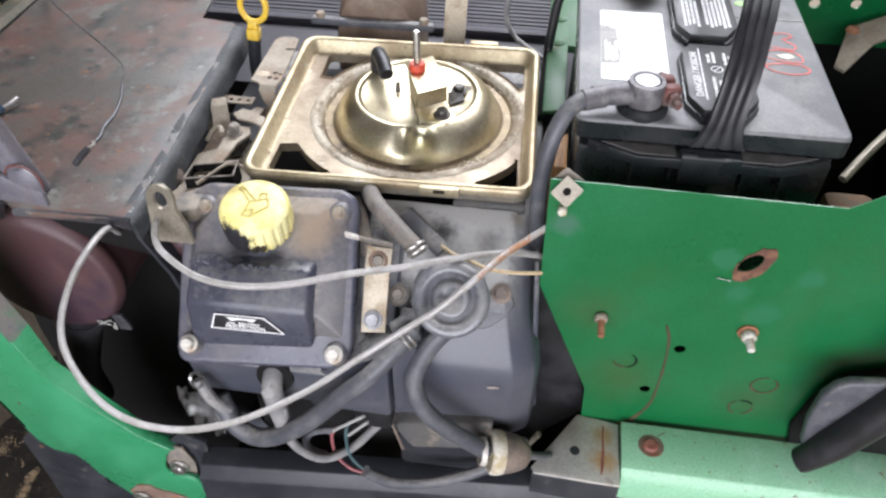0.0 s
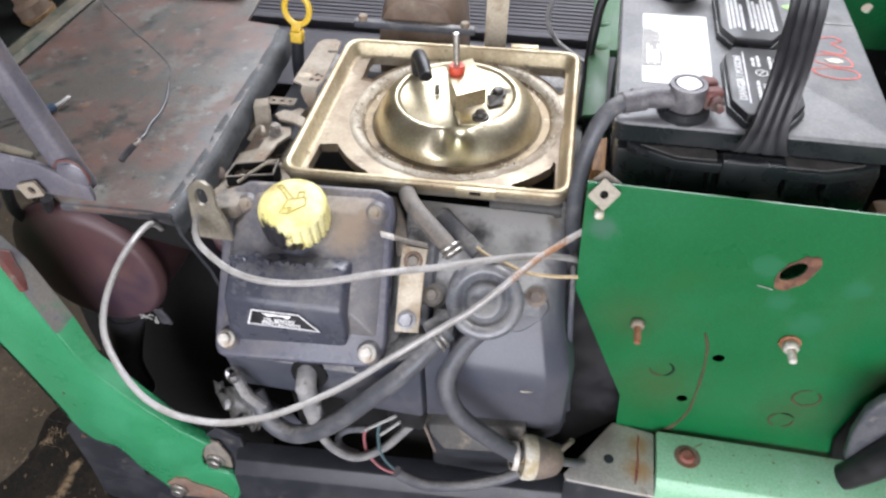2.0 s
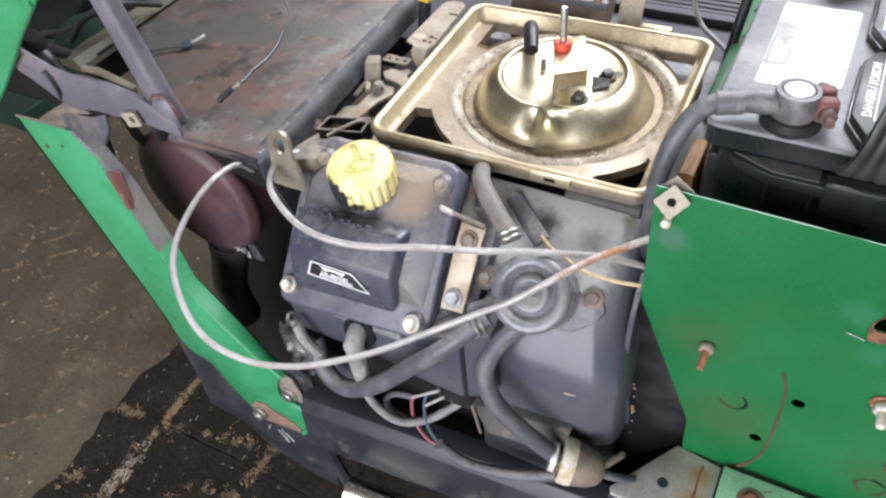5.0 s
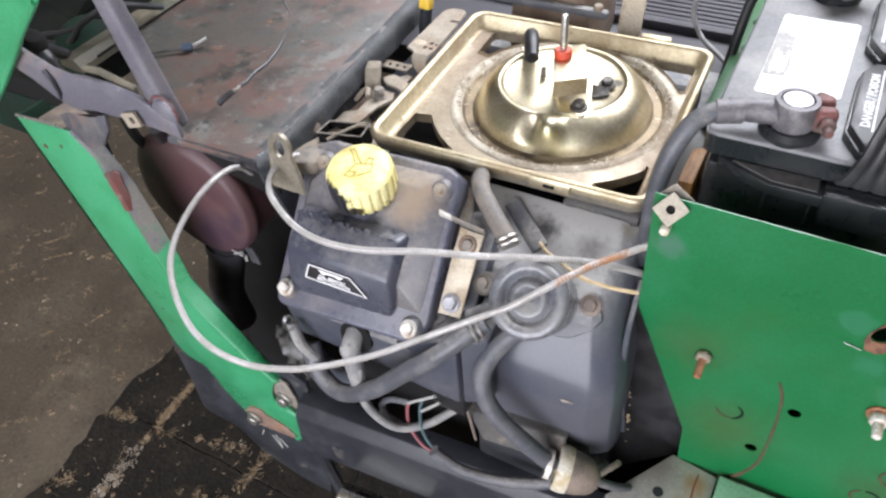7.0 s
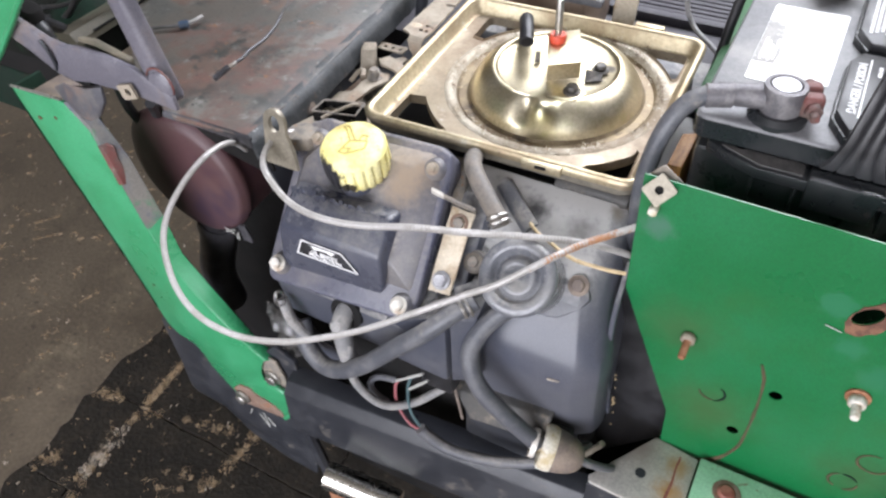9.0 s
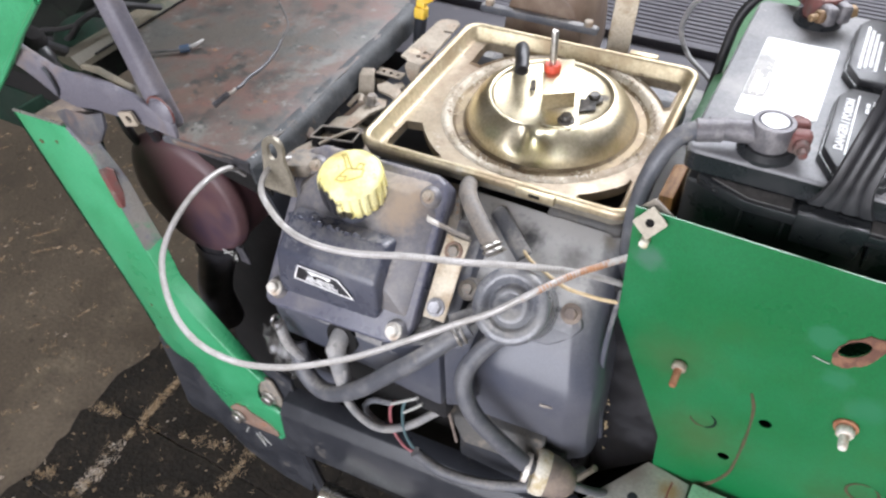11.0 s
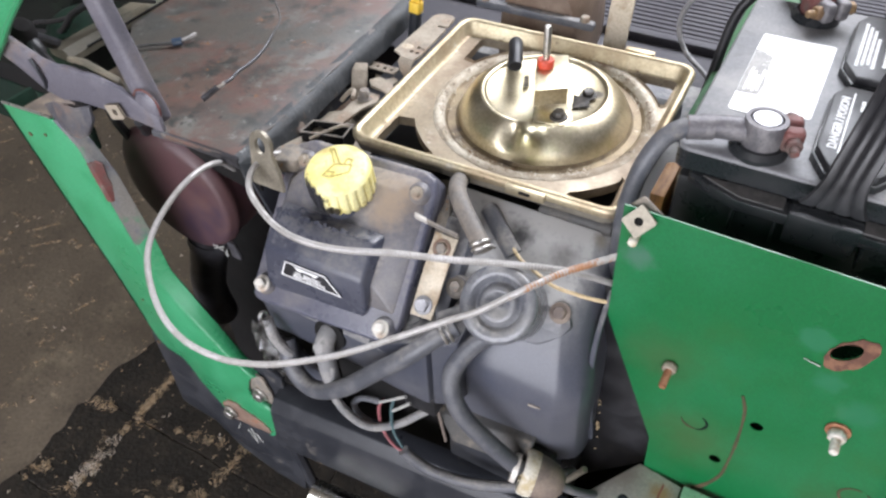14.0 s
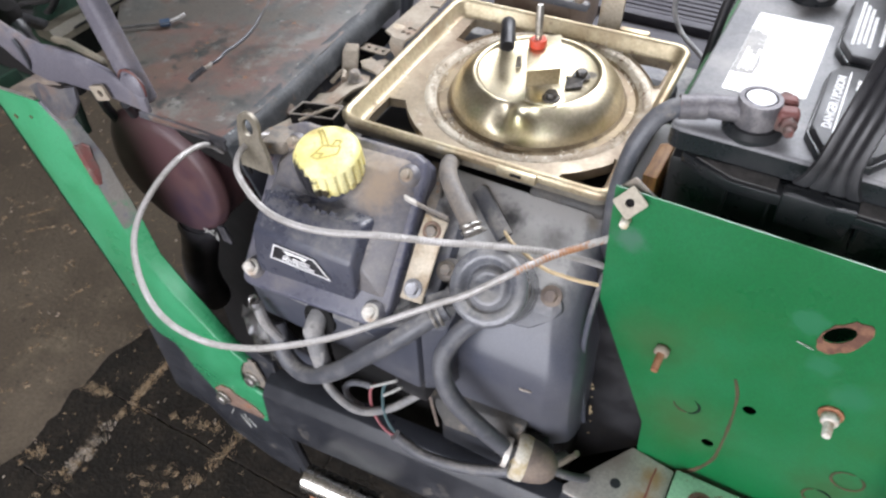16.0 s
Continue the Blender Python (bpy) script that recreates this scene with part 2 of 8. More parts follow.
tray_paint = surface("tray_paint", (0.098, 0.088, 0.077), (0.080, 0.080, 0.074), 0.44, blotch=24, grain=420, spread=(0.40, 0.60), bump=0.30, rough_var=0.14,
                     layers=(((0.126, 0.070, 0.058), 9, 0.44, 0.62, 0.52, 0.0), ((0.042, 0.042, 0.039), 12, 0.52, 0.66, 0.40, 0.0), ((0.132, 0.128, 0.116), 20, 0.54, 0.70, 0.45, 0.0), ((0.112, 0.076, 0.060), 34, 0.52, 0.66, 0.6, 0.0), ((0.040, 0.042, 0.039), 44, 0.57, 0.68, 0.48, 0.0),
                             ((0.20, 0.105, 0.058), 60, 0.62, 0.70, 0.8, 0.0), ((0.17, 0.165, 0.155), 80, 0.60, 0.70, 0.5, 0.0), ((0.032, 0.032, 0.030), 150, 0.62, 0.71, 0.5, 0.0), ((0.36, 0.35, 0.33), 240, 0.69, 0.74, 0.5, 0.0)))
tray_edge = surface("tray_edge", (0.024, 0.027, 0.030), (0.050, 0.053, 0.056), 0.60, blotch=60, grain=400, bump=0.5, depth=0.0012,
                    layers=(((0.085, 0.065, 0.050), 50, 0.56, 0.70, 0.8, 0.0), ((0.28, 0.29, 0.28), 90, 0.65, 0.72, 0.5, 0.0), ((0.40, 0.40, 0.38), 200, 0.67, 0.72, 0.5, 0.0), ((0.03, 0.042, 0.052), 40, 0.58, 0.68, 0.4, 0.0)))
grey_paint = surface("grey_paint", (0.108, 0.104, 0.126), (0.155, 0.148, 0.170), 0.42, blotch=20, grain=700, bump=0.2,
                     layers=(((0.17, 0.128, 0.112), 22, 0.50, 0.70, 0.7, 0.0), ((0.05, 0.048, 0.060), 20, 0.52, 0.70, 0.5, 0.0), ((0.27, 0.26, 0.275), 50, 0.60, 0.72, 0.4, 0.0), ((0.09, 0.068, 0.060), 90, 0.64, 0.74, 0.8, 0.0)))
muffler_rust = surface("muffler_rust", (0.072, 0.034, 0.038), (0.090, 0.046, 0.045), 0.50, blotch=12, grain=900, bump=0.10,
                       layers=(((0.042, 0.025, 0.042), 9, 0.46, 0.70, 0.45, 0.0), ((0.14, 0.085, 0.07), 50, 0.66, 0.82, 0.85, 0.0), ((0.30, 0.27, 0.24), 240, 0.75, 0.79, 0.85, 0.0)))
frame_black = surface("frame_black", (0.024, 0.026, 0.032), (0.038, 0.040, 0.047), 0.42, blotch=20, grain=700, bump=0.15,
                      layers=(((0.11, 0.10, 0.09), 35, 0.58, 0.74, 0.85, 0.0), ((0.28, 0.27, 0.25), 70, 0.69, 0.75, 0.8, 0.0)))
# Near-black for sheets that stand in for shade, for holes and black parts.
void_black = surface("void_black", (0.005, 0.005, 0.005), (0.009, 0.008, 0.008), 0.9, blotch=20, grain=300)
galvanised = surface("galvanised", (0.62, 0.59, 0.54), (0.70, 0.68, 0.62), 0.5, 0.25, blotch=60, grain=500, bump=0.15,
                     layers=(((0.42, 0.26, 0.14), 40, 0.54, 0.70, 0.8, 0.0), ((0.30, 0.27, 0.23), 70, 0.56, 0.70, 0.8, 0.0), (GRIME, 110, 0.66, 0.74, 0.9, 0.0)))
cable_metal = surface("cable_metal", (0.42, 0.405, 0.395), (0.33, 0.315, 0.295), 0.42, 0.3, blotch=60, grain=900, bump=0.1,
                      layers=(((0.27, 0.25, 0.23), 26, 0.56, 0.72, 0.6, 0.1), ((0.30, 0.18, 0.11), 30, 0.66, 0.76, 0.8, 0.0)))
yellow_cap = surface("yellow_cap", (0.78, 0.69, 0.25), (0.84, 0.78, 0.41), 0.42, blotch=40, grain=700, bump=0.06,
                     layers=(((0.42, 0.30, 0.06), 120, 0.58, 0.75, 0.6, 0.0), ((0.60, 0.52, 0.22), 60, 0.60, 0.76, 0.6, 0.0)),
                     stains=(((0.50, 0.40, 0.15), (-0.016, 0.006, 0.024), 0.006, 0.6), ((0.52, 0.43, 0.17), (0.004, 0.016, 0.024), 0.004, 0.6), ((0.015, 0.015, 0.019), (-0.011, -0.024, 0.004), 0.0185), ((0.03, 0.026, 0.016), (0.006, -0.024, -0.002), 0.0065), ((0.05, 0.04, 0.02), (0.010, -0.022, 0.001), 0.0035)))
clip_blue = surface("clip_blue", (0.060, 0.060, 0.072), (0.105, 0.098, 0.098), 0.5, blotch=40, grain=700, bump=0.3, layers=(((0.15, 0.105, 0.085), 34, 0.50, 0.68, 0.8, 0.0), ((0.20, 0.20, 0.21), 60, 0.62, 0.76, 0.5, 0.0), ((0.03, 0.03, 0.036), 50, 0.58, 0.72, 0.5, 0.0)))
yellow_plastic = surface("yellow_plastic", (0.78, 0.52, 0.05), (0.70, 0.46, 0.06), 0.4, blotch=60, grain=700, bump=0.05)
yellow_wire = surface("yellow_wire", (0.60, 0.47, 0.29), (0.50, 0.38, 0.22), 0.5, blotch=90, grain=700)
red_seal = surface("red_seal", (0.55, 0.07, 0.03), (0.48, 0.06, 0.03), 0.5, blotch=90, grain=700)
red_wire = surface("red_wire", (0.30, 0.10, 0.11), (0.24, 0.08, 0.09), 0.5, blotch=90, grain=700)
teal_wire = surface("teal_wire", (0.060, 0.115, 0.125), (0.050, 0.090, 0.10), 0.5, blotch=90, grain=700)
white_wire = surface("white_wire", (0.40, 0.40, 0.385), (0.30, 0.30, 0.28), 0.5, blotch=90, grain=700)
blue_plastic = surface("blue_plastic", (0.035, 0.06, 0.10), (0.045, 0.07, 0.12), 0.4, blotch=90, grain=700)
white_label = surface("white_label", (0.80, 0.80, 0.79), (0.74, 0.74, 0.72), 0.35, blotch=40, grain=700, bump=0.02)
white_ink = surface("white_ink", (0.85, 0.85, 0.85), (0.78, 0.78, 0.78), 0.5, blotch=90, grain=700, bump=0)
grey_ink = surface("grey_ink", (0.33, 0.33, 0.32), (0.4, 0.4, 0.4), 0.5, blotch=90, grain=700, bump=0)
red_ink = surface("red_ink", (0.75, 0.10, 0.07), (0.6, 0.10, 0.08), 0.5, blotch=200, grain=900, bump=0)
shroud_dusty = surface("shroud_dusty", (0.062, 0.067, 0.088), (0.082, 0.085, 0.102), 0.34, blotch=9, grain=900, bump=0.08, rough_var=0.08, dust=((0.42, 0.415, 0.405), 1.9, 0.12, 0.52),
                       layers=(((0.13, 0.13, 0.135), 12, 0.56, 0.84, 0.6, 0.0), ((0.33, 0.31, 0.28), 190, 0.72, 0.80, 0.9, 0.0)),
                       stains=(((0.05, 0.05, 0.053), (-0.024, 0.018, 0.136), 0.009, 0.6), ((0.16, 0.155, 0.15), (0.010, 0.014, 0.135), 0.010, 0.8), ((0.22, 0.20, 0.17), (0.028, 0.034, 0.140), 0.006, 0.6)))
green_sticker = surface("green_sticker", (0.25, 0.5, 0.12), (0.3, 0.55, 0.2), 0.4, blotch=90, grain=700, bump=0)
black_ink = surface("black_ink", (0.015, 0.015, 0.018), (0.025, 0.025, 0.03), 0.4, blotch=90, grain=700, bump=0)
corroded = surface("corroded", (0.115, 0.110, 0.118), (0.19, 0.18, 0.185), 0.55, 0.3, blotch=120, grain=700, bump=0.5,
                   layers=(((0.22, 0.09, 0.08), 90, 0.64, 0.74, 0.85, 0.0), ((0.34, 0.35, 0.36), 140, 0.66, 0.74, 0.7, 0.0)))
clamp_red = surface("clamp_red", (0.14, 0.048, 0.042), (0.105, 0.070, 0.062), 0.65, 0.1, blotch=90, grain=700, bump=0.5, layers=(((0.20, 0.17, 0.14), 80, 0.58, 0.72, 0.8, 0.1),))
lead = surface("lead", (0.42, 0.42, 0.44), (0.33, 0.33, 0.35), 0.5, 0.5, blotch=160, grain=700, bump=0.15)
brass = surface("brass", (0.25, 0.165, 0.085), (0.17, 0.105, 0.06), 0.6, 0.35, blotch=150, grain=700, bump=0.2)
wood = surface("wood", (0.30, 0.14, 0.035), (0.17, 0.075, 0.022), 0.6, blotch=30, grain=400, stretch=(8, 1, 1), bump=0.2)
duct_brown = surface("duct_brown", (0.135, 0.092, 0.066), (0.19, 0.140, 0.105), 0.5, blotch=30, grain=500, bump=0.2,
                     layers=(((0.26, 0.22, 0.18), 34, 0.60, 0.76, 0.8, 0.0),))
filter_white = surface("filter_white", (0.66, 0.63, 0.55), (0.42, 0.34, 0.20), 0.4, blotch=60, grain=700, bump=0.05)
filter_brown = surface("filter_brown", (0.15, 0.12, 0.105), (0.21, 0.165, 0.13), 0.6, blotch=90, grain=700, bump=0.2)
mat_rubber = surface("mat_rubber", (0.046, 0.043, 0.052), (0.062, 0.058, 0.068), 0.7, blotch=12, grain=500, bump=0.2,
                     layers=(((0.11, 0.10, 0.10), 20, 0.58, 0.76, 0.85, 0.0),))
floor_mat = surface("floor_mat", (0.140, 0.113, 0.082), (0.180, 0.147, 0.106), 0.60, blotch=5, grain=160, bump=0.30, depth=0.003,
                    layers=(((0.24, 0.20, 0.14), 12, 0.52, 0.74, 0.7, 0.0), ((0.105, 0.085, 0.062), 7, 0.50, 0.70, 0.5, 0.0), ((0.34, 0.28, 0.19), 30, 0.61, 0.72, 0.9, 0.0), ((0.10, 0.082, 0.060), 50, 0.58, 0.70, 0.7, 0.0),
                            ((0.48, 0.40, 0.28), 60, 0.68, 0.74, 0.9, 0.0), ((0.60, 0.54, 0.45), 120, 0.735, 0.765, 0.9, 0.0)))
dark_slab = surface("dark_slab", (0.019, 0.016, 0.0125), (0.034, 0.028, 0.021), 0.85, blotch=20, grain=160, bump=0.6, depth=0.003,
                    layers=(((0.062, 0.049, 0.033), 30, 0.58, 0.78, 0.9, 0.0), ((0.010, 0.0085, 0.007), 42, 0.54, 0.68, 0.7, 0.0), ((0.12, 0.095, 0.062), 90, 0.64, 0.74, 0.9, 0.0), ((0.30, 0.24, 0.16), 160, 0.70, 0.76, 0.9, 0.0)))
sawdust = surface("sawdust", (0.36, 0.25, 0.14), (0.52, 0.41, 0.28), 0.95, blotch=160, grain=700, bump=0.3)
sawdust_pale = surface("sawdust_pale", (0.72, 0.64, 0.54), (0.55, 0.45, 0.34), 0.95, blotch=90, grain=700, bump=0.3)
wall_board = surface("wall_board", (0.20, 0.185, 0.16), (0.15, 0.135, 0.115), 0.8, blotch=3, grain=120, stretch=(1, 1, 0.1), bump=0.3)
worn_paint = surface("worn_paint", (0.125, 0.125, 0.125), (0.150, 0.140, 0.125), 0.55, blotch=40, grain=600, bump=0.25,
                     layers=(((0.055, 0.16, 0.085), 45, 0.52, 0.70, 0.45, 0.0), ((0.060, 0.066, 0.095), 30, 0.52, 0.70, 0.5, 0.0), ((0.17, 0.075, 0.055), 60, 0.62, 0.74, 0.8, 0.0), ((0.30, 0.29, 0.27), 120, 0.66, 0.74, 0.6, 0.0)))
# Near-black and dull green of the far bodywork carry its shade.
shaded_body = surface("shaded_body", (0.005, 0.006, 0.005), (0.009, 0.010, 0.008), 0.92, rough_var=0.05, blotch=14, grain=300, bump=0.3,
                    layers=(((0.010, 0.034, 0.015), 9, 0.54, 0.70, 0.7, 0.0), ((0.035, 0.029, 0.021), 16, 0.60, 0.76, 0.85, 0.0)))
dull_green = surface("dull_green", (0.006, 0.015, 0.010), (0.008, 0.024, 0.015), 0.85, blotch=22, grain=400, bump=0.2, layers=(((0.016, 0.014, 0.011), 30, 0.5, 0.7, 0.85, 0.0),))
drab_strip = surface("drab_strip", (0.085, 0.075, 0.055), (0.14, 0.12, 0.085), 0.75, blotch=22, grain=500, bump=0.25,
                     layers=(((0.035, 0.05, 0.03), 16, 0.50, 0.66, 0.7, 0.0), ((0.24, 0.20, 0.14), 60, 0.66, 0.76, 0.85, 0.0)))
pump_grey = surface("pump_grey", (0.12, 0.125, 0.14), (0.17, 0.172, 0.18), 0.28, blotch=40, grain=700, bump=0.05, dust=((0.30, 0.29, 0.27), 0.4), coat=0.3)
sooty = surface("sooty", (0.034, 0.033, 0.037), (0.075, 0.073, 0.082), 0.42, blotch=40, grain=400, bump=0.3, layers=(((0.10, 0.080, 0.075), 60, 0.58, 0.74, 0.8, 0.0), ((0.20, 0.17, 0.15), 120, 0.67, 0.75, 0.9, 0.0)))
taupe_metal = surface("taupe_metal", (0.27, 0.235, 0.195), (0.19, 0.175, 0.16), 0.6, 0.2, blotch=120, grain=600, bump=0.2, layers=(((0.30, 0.17, 0.09), 140, 0.58, 0.70, 0.85, 0.0),))
lower_dirt = surface("lower_dirt", (0.050, 0.049, 0.048), (0.075, 0.070, 0.064), 0.6, blotch=40, grain=500, bump=0.3,
                     layers=(((0.20, 0.17, 0.135), 50, 0.56, 0.72, 0.85, 0.0),))
cover_dusty = surface("cover_dusty", (0.100, 0.100, 0.116), (0.150, 0.142, 0.142), 0.36, blotch=16, grain=800, bump=0.15, rough_var=0.10, dust=((0.31, 0.272, 0.235), 0.7),
                      layers=(((0.25, 0.215, 0.185), 11, 0.48, 0.74, 0.75, 0.0), ((0.26, 0.175, 0.11), 22, 0.60, 0.76, 0.85, 0.0), ((0.045, 0.047, 0.060), 20, 0.56, 0.76, 0.32, 0.0), ((0.34, 0.32, 0.30), 50, 0.62, 0.80, 0.7, 0.0), ((0.44, 0.39, 0.33), 240, 0.70, 0.78, 0.9, 0.0)),
                      stains=(((0.27, 0.205, 0.145), (0.026, 0.034, 0.030), 0.017, 0.5), ((0.22, 0.18, 0.14), (-0.03, 0.045, 0.035), 0.012, 0.6), ((0.018, 0.018, 0.022), (-0.020, 0.016, 0.022), 0.012, 0.4), ((0.020, 0.020, 0.024), (0.002, 0.012, 0.018), 0.008, 0.4)))
gloss_black = surface("gloss_black", (0.050, 0.054, 0.076), (0.070, 0.074, 0.096), 0.27, blotch=18, grain=700, bump=0.10, dust=((0.22, 0.21, 0.20), 0.45),
                      layers=(((0.15, 0.145, 0.145), 20, 0.54, 0.80, 0.6, 0.0), ((0.026, 0.028, 0.038), 40, 0.64, 0.76, 0.25, 0.0), ((0.24, 0.20, 0.165), 55, 0.68, 0.80, 0.85, 0.0)))
brown_rubber = surface("brown_rubber", (0.135, 0.128, 0.122), (0.20, 0.175, 0.150), 0.6, blotch=50, grain=600, bump=0.2, layers=(((0.07, 0.066, 0.064), 40, 0.55, 0.72, 0.6, 0.0),))
grey_rubber = surface("grey_rubber", (0.21, 0.21, 0.215), (0.29, 0.28, 0.27), 0.5, blotch=60, grain=700, bump=0.15,
                      layers=(((0.10, 0.10, 0.10), 50, 0.58, 0.70, 0.6, 0.0),))
rust_cable = surface("rust_cable", (0.44, 0.42, 0.40), (0.38, 0.19, 0.10), 0.6, 0.2, blotch=60, grain=900, bump=0.2, spread=(0.44, 0.58))
cap_line = surface("cap_line", (0.50, 0.42, 0.14), (0.42, 0.34, 0.10), 0.5, blotch=120, grain=700)
bronze = surface("bronze", (0.16, 0.12, 0.075), (0.24, 0.19, 0.12), 0.5, 0.6, blotch=40, grain=600, bump=0.2, layers=(((0.07, 0.055, 0.04), 60, 0.52, 0.66, 0.8, 0.0), ((0.50, 0.46, 0.38), 130, 0.62, 0.70, 0.5, 0.3)))
scratch_brown = surface("scratch_brown", (0.045, 0.048, 0.020), (0.085, 0.060, 0.032), 0.85, blotch=90, grain=900, bump=0.3)
bracket_zinc = surface("bracket_zinc", (0.46, 0.44, 0.41), (0.54, 0.52, 0.47), 0.45, 0.2, blotch=22, grain=500, bump=0.03,
                       layers=(((0.40, 0.25, 0.13), 16, 0.54, 0.76, 0.7, 0.0), ((0.30, 0.29, 0.29), 30, 0.56, 0.74, 0.55, 0.1), ((0.24, 0.16, 0.10), 120, 0.68, 0.76, 0.85, 0.0)),
                       stains=(((0.42, 0.25, 0.10), (0.024, -0.004, 0.021), 0.010, 0.7), ((0.40, 0.27, 0.14), (0.024, 0.018, 0.021), 0.009, 0.7), ((0.34, 0.30, 0.26), (-0.004, 0.020, 0.021), 0.012, 0.7)))
rosy_rust = surface("rosy_rust", (0.24, 0.075, 0.055), (0.31, 0.13, 0.095), 0.6, blotch=120, grain=900, bump=0.3)
label_wear = surface("label_wear", (0.20, 0.196, 0.186), (0.28, 0.27, 0.255), 0.5, blotch=90, grain=700, bump=0.1, layers=(((0.55, 0.54, 0.50), 160, 0.60, 0.66, 0.5, 0.0), ((0.10, 0.085, 0.065), 120, 0.62, 0.72, 0.7, 0.0)))
pan_skirt = surface("pan_skirt", (0.21, 0.19, 0.155), (0.29, 0.262, 0.21), 0.5, 0.4, blotch=16, grain=400, bump=0.15,
                    layers=(((0.10, 0.085, 0.065), 22, 0.52, 0.70, 0.7, 0.0), ((0.40, 0.37, 0.31), 60, 0.62, 0.74, 0.5, 0.3)))
rust_ring = surface("rust_ring", (0.10, 0.045, 0.03), (0.20, 0.10, 0.06), 0.85, blotch=130, grain=900, bump=0.4)


clear_plastic = surface("clear_plastic", (0.50, 0.50, 0.50), (0.40, 0.40, 0.40), 0.14, blotch=60, grain=700, bump=0.2)
clear_plastic.node_tree.nodes["Principled BSDF"].inputs["Transmission Weight"].default_value = 0.93


# Gloss cut on blacks standing in for shade, and on dark tiles and frame.
for dull, gloss in ((void_black, 0.28), (shaded_body, 0.18), (dull_green, 0.22), (dark_slab, 0.35), (frame_black, 0.45)):
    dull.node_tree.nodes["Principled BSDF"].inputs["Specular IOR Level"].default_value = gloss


# ---- shapes ----
def slope(x, y, z, turn=0.0, steep=43.0):
    """A local plane that rises away from the viewer's side: its x along the world's x, its y up the slope, its z out of it."""
    return Matrix.Translation((x, y, z)) @ Matrix.Rotation(radians(steep), 4, "X") @ Matrix.Rotation(radians(turn), 4, "Z")


def place(x, y, z):
    return Matrix.Translation((x, y, z))


def along(a, b):
    """A pose at a whose z axis points to b."""
    a, b = Vector(a), Vector(b)
    return Matrix.Translation(a) @ (b - a).to_track_quat("Z", "Y").to_matrix().to_4x4()


def soften(bm, size, segments=2, angle=0.5):
    if size:
        edges = [e for e in bm.edges if len(e.link_faces) == 2 and e.calc_face_angle(0) > angle]
        bmesh.ops.bevel(bm, geom=edges, offset=size, segments=segments, profile=0.5, affect="EDGES", clamp_overlap=True)
    return bm


def box(lo, hi, bevel=0.001, m=None, segments=2):
    bm = bmesh.new()
    bmesh.ops.create_cube(bm, size=1)
    lo, hi = Vector(lo), Vector(hi)
    for v in bm.verts:
        v.co = Vector([lo[n] + (v.co[n] + 0.5) * (hi[n] - lo[n]) for n in range(3)])
    soften(bm, bevel, segments)
    if m:
        bm.transform(m)
    return bm


def loft(loops, m=None, bevel=0.0, segments=2, capped=True):
    """Joins loops of as many points each into a skin."""
    bm = bmesh.new()
    rows = [[bm.verts.new(p) for p in loop] for loop in loops]
    n = len(rows[0])
    for a, b in zip(rows[:-1], rows[1:]):
        for i in range(n):
            bm.faces.new((a[i], a[(i + 1) % n], b[(i + 1) % n], b[i]))
    if capped:
        bm.faces.new(rows[0][::-1])
        bm.faces.new(rows[-1])
    bmesh.ops.recalc_face_normals(bm, faces=bm.faces[:])
    soften(bm, bevel, segments)
    if m:
        bm.transform(m)
    return bm


def prism(points, low, high, m=None, bevel=0.0, segments=2):
    """A polygon in x, y drawn out from z = low to z = high."""
    return loft([[(x, y, low) for x, y in points], [(x, y, high) for x, y in points]], m, bevel, segments)


def standing(points, front, back, bevel=0.0, segments=2):
    """A polygon in x, z drawn out in y."""
    return loft([[(x, front, z) for x, z in points], [(x, back, z) for x, z in points]], None, bevel, segments)


def across(points, left, right, bevel=0.0, segments=2):
    """A polygon in y, z drawn out in x."""
    return loft([[(left, y, z) for y, z in points], [(right, y, z) for y, z in points]], None, bevel, segments)


def plate(outer, holes, low, high, m=None):
    """A flat polygon in x, y with holes through it."""
    bm = bmesh.new()
    edges = []
    for loop in (outer, *holes):
        vs = [bm.verts.new((x, y, low)) for x, y in loop]
        edges += [bm.edges.new((a, b)) for a, b in zip(vs, vs[1:] + vs[:1])]
    bmesh.ops.triangle_fill(bm, use_beauty=True, use_dissolve=False, edges=edges)
    out = bmesh.ops.extrude_face_region(bm, geom=bm.faces[:])
    for v in out["geom"]:
        if isinstance(v, bmesh.types.BMVert):
            v.co.z = high
    bmesh.ops.recalc_face_normals(bm, faces=bm.faces[:])
    if m:
        bm.transform(m)
    return bm


def ring_of(x, y, rx, ry=None, n=24, start=0.0):
    ry = ry or rx
    return [(x + rx * math.cos(start + math.tau * i / n), y + ry * math.sin(start + math.tau * i / n)) for i in range(n)]


def rounded(x0, y0, x1, y1, r, n=5):
    out = []
    for cx, cy, a in ((x1 - r, y1 - r, 0), (x0 + r, y1 - r, 90), (x0 + r, y0 + r, 180), (x1 - r, y0 + r, 270)):
        out += [(cx + r * math.cos(radians(a + 90 * i / n)), cy + r * math.sin(radians(a + 90 * i / n))) for i in range(n + 1)]
    return out


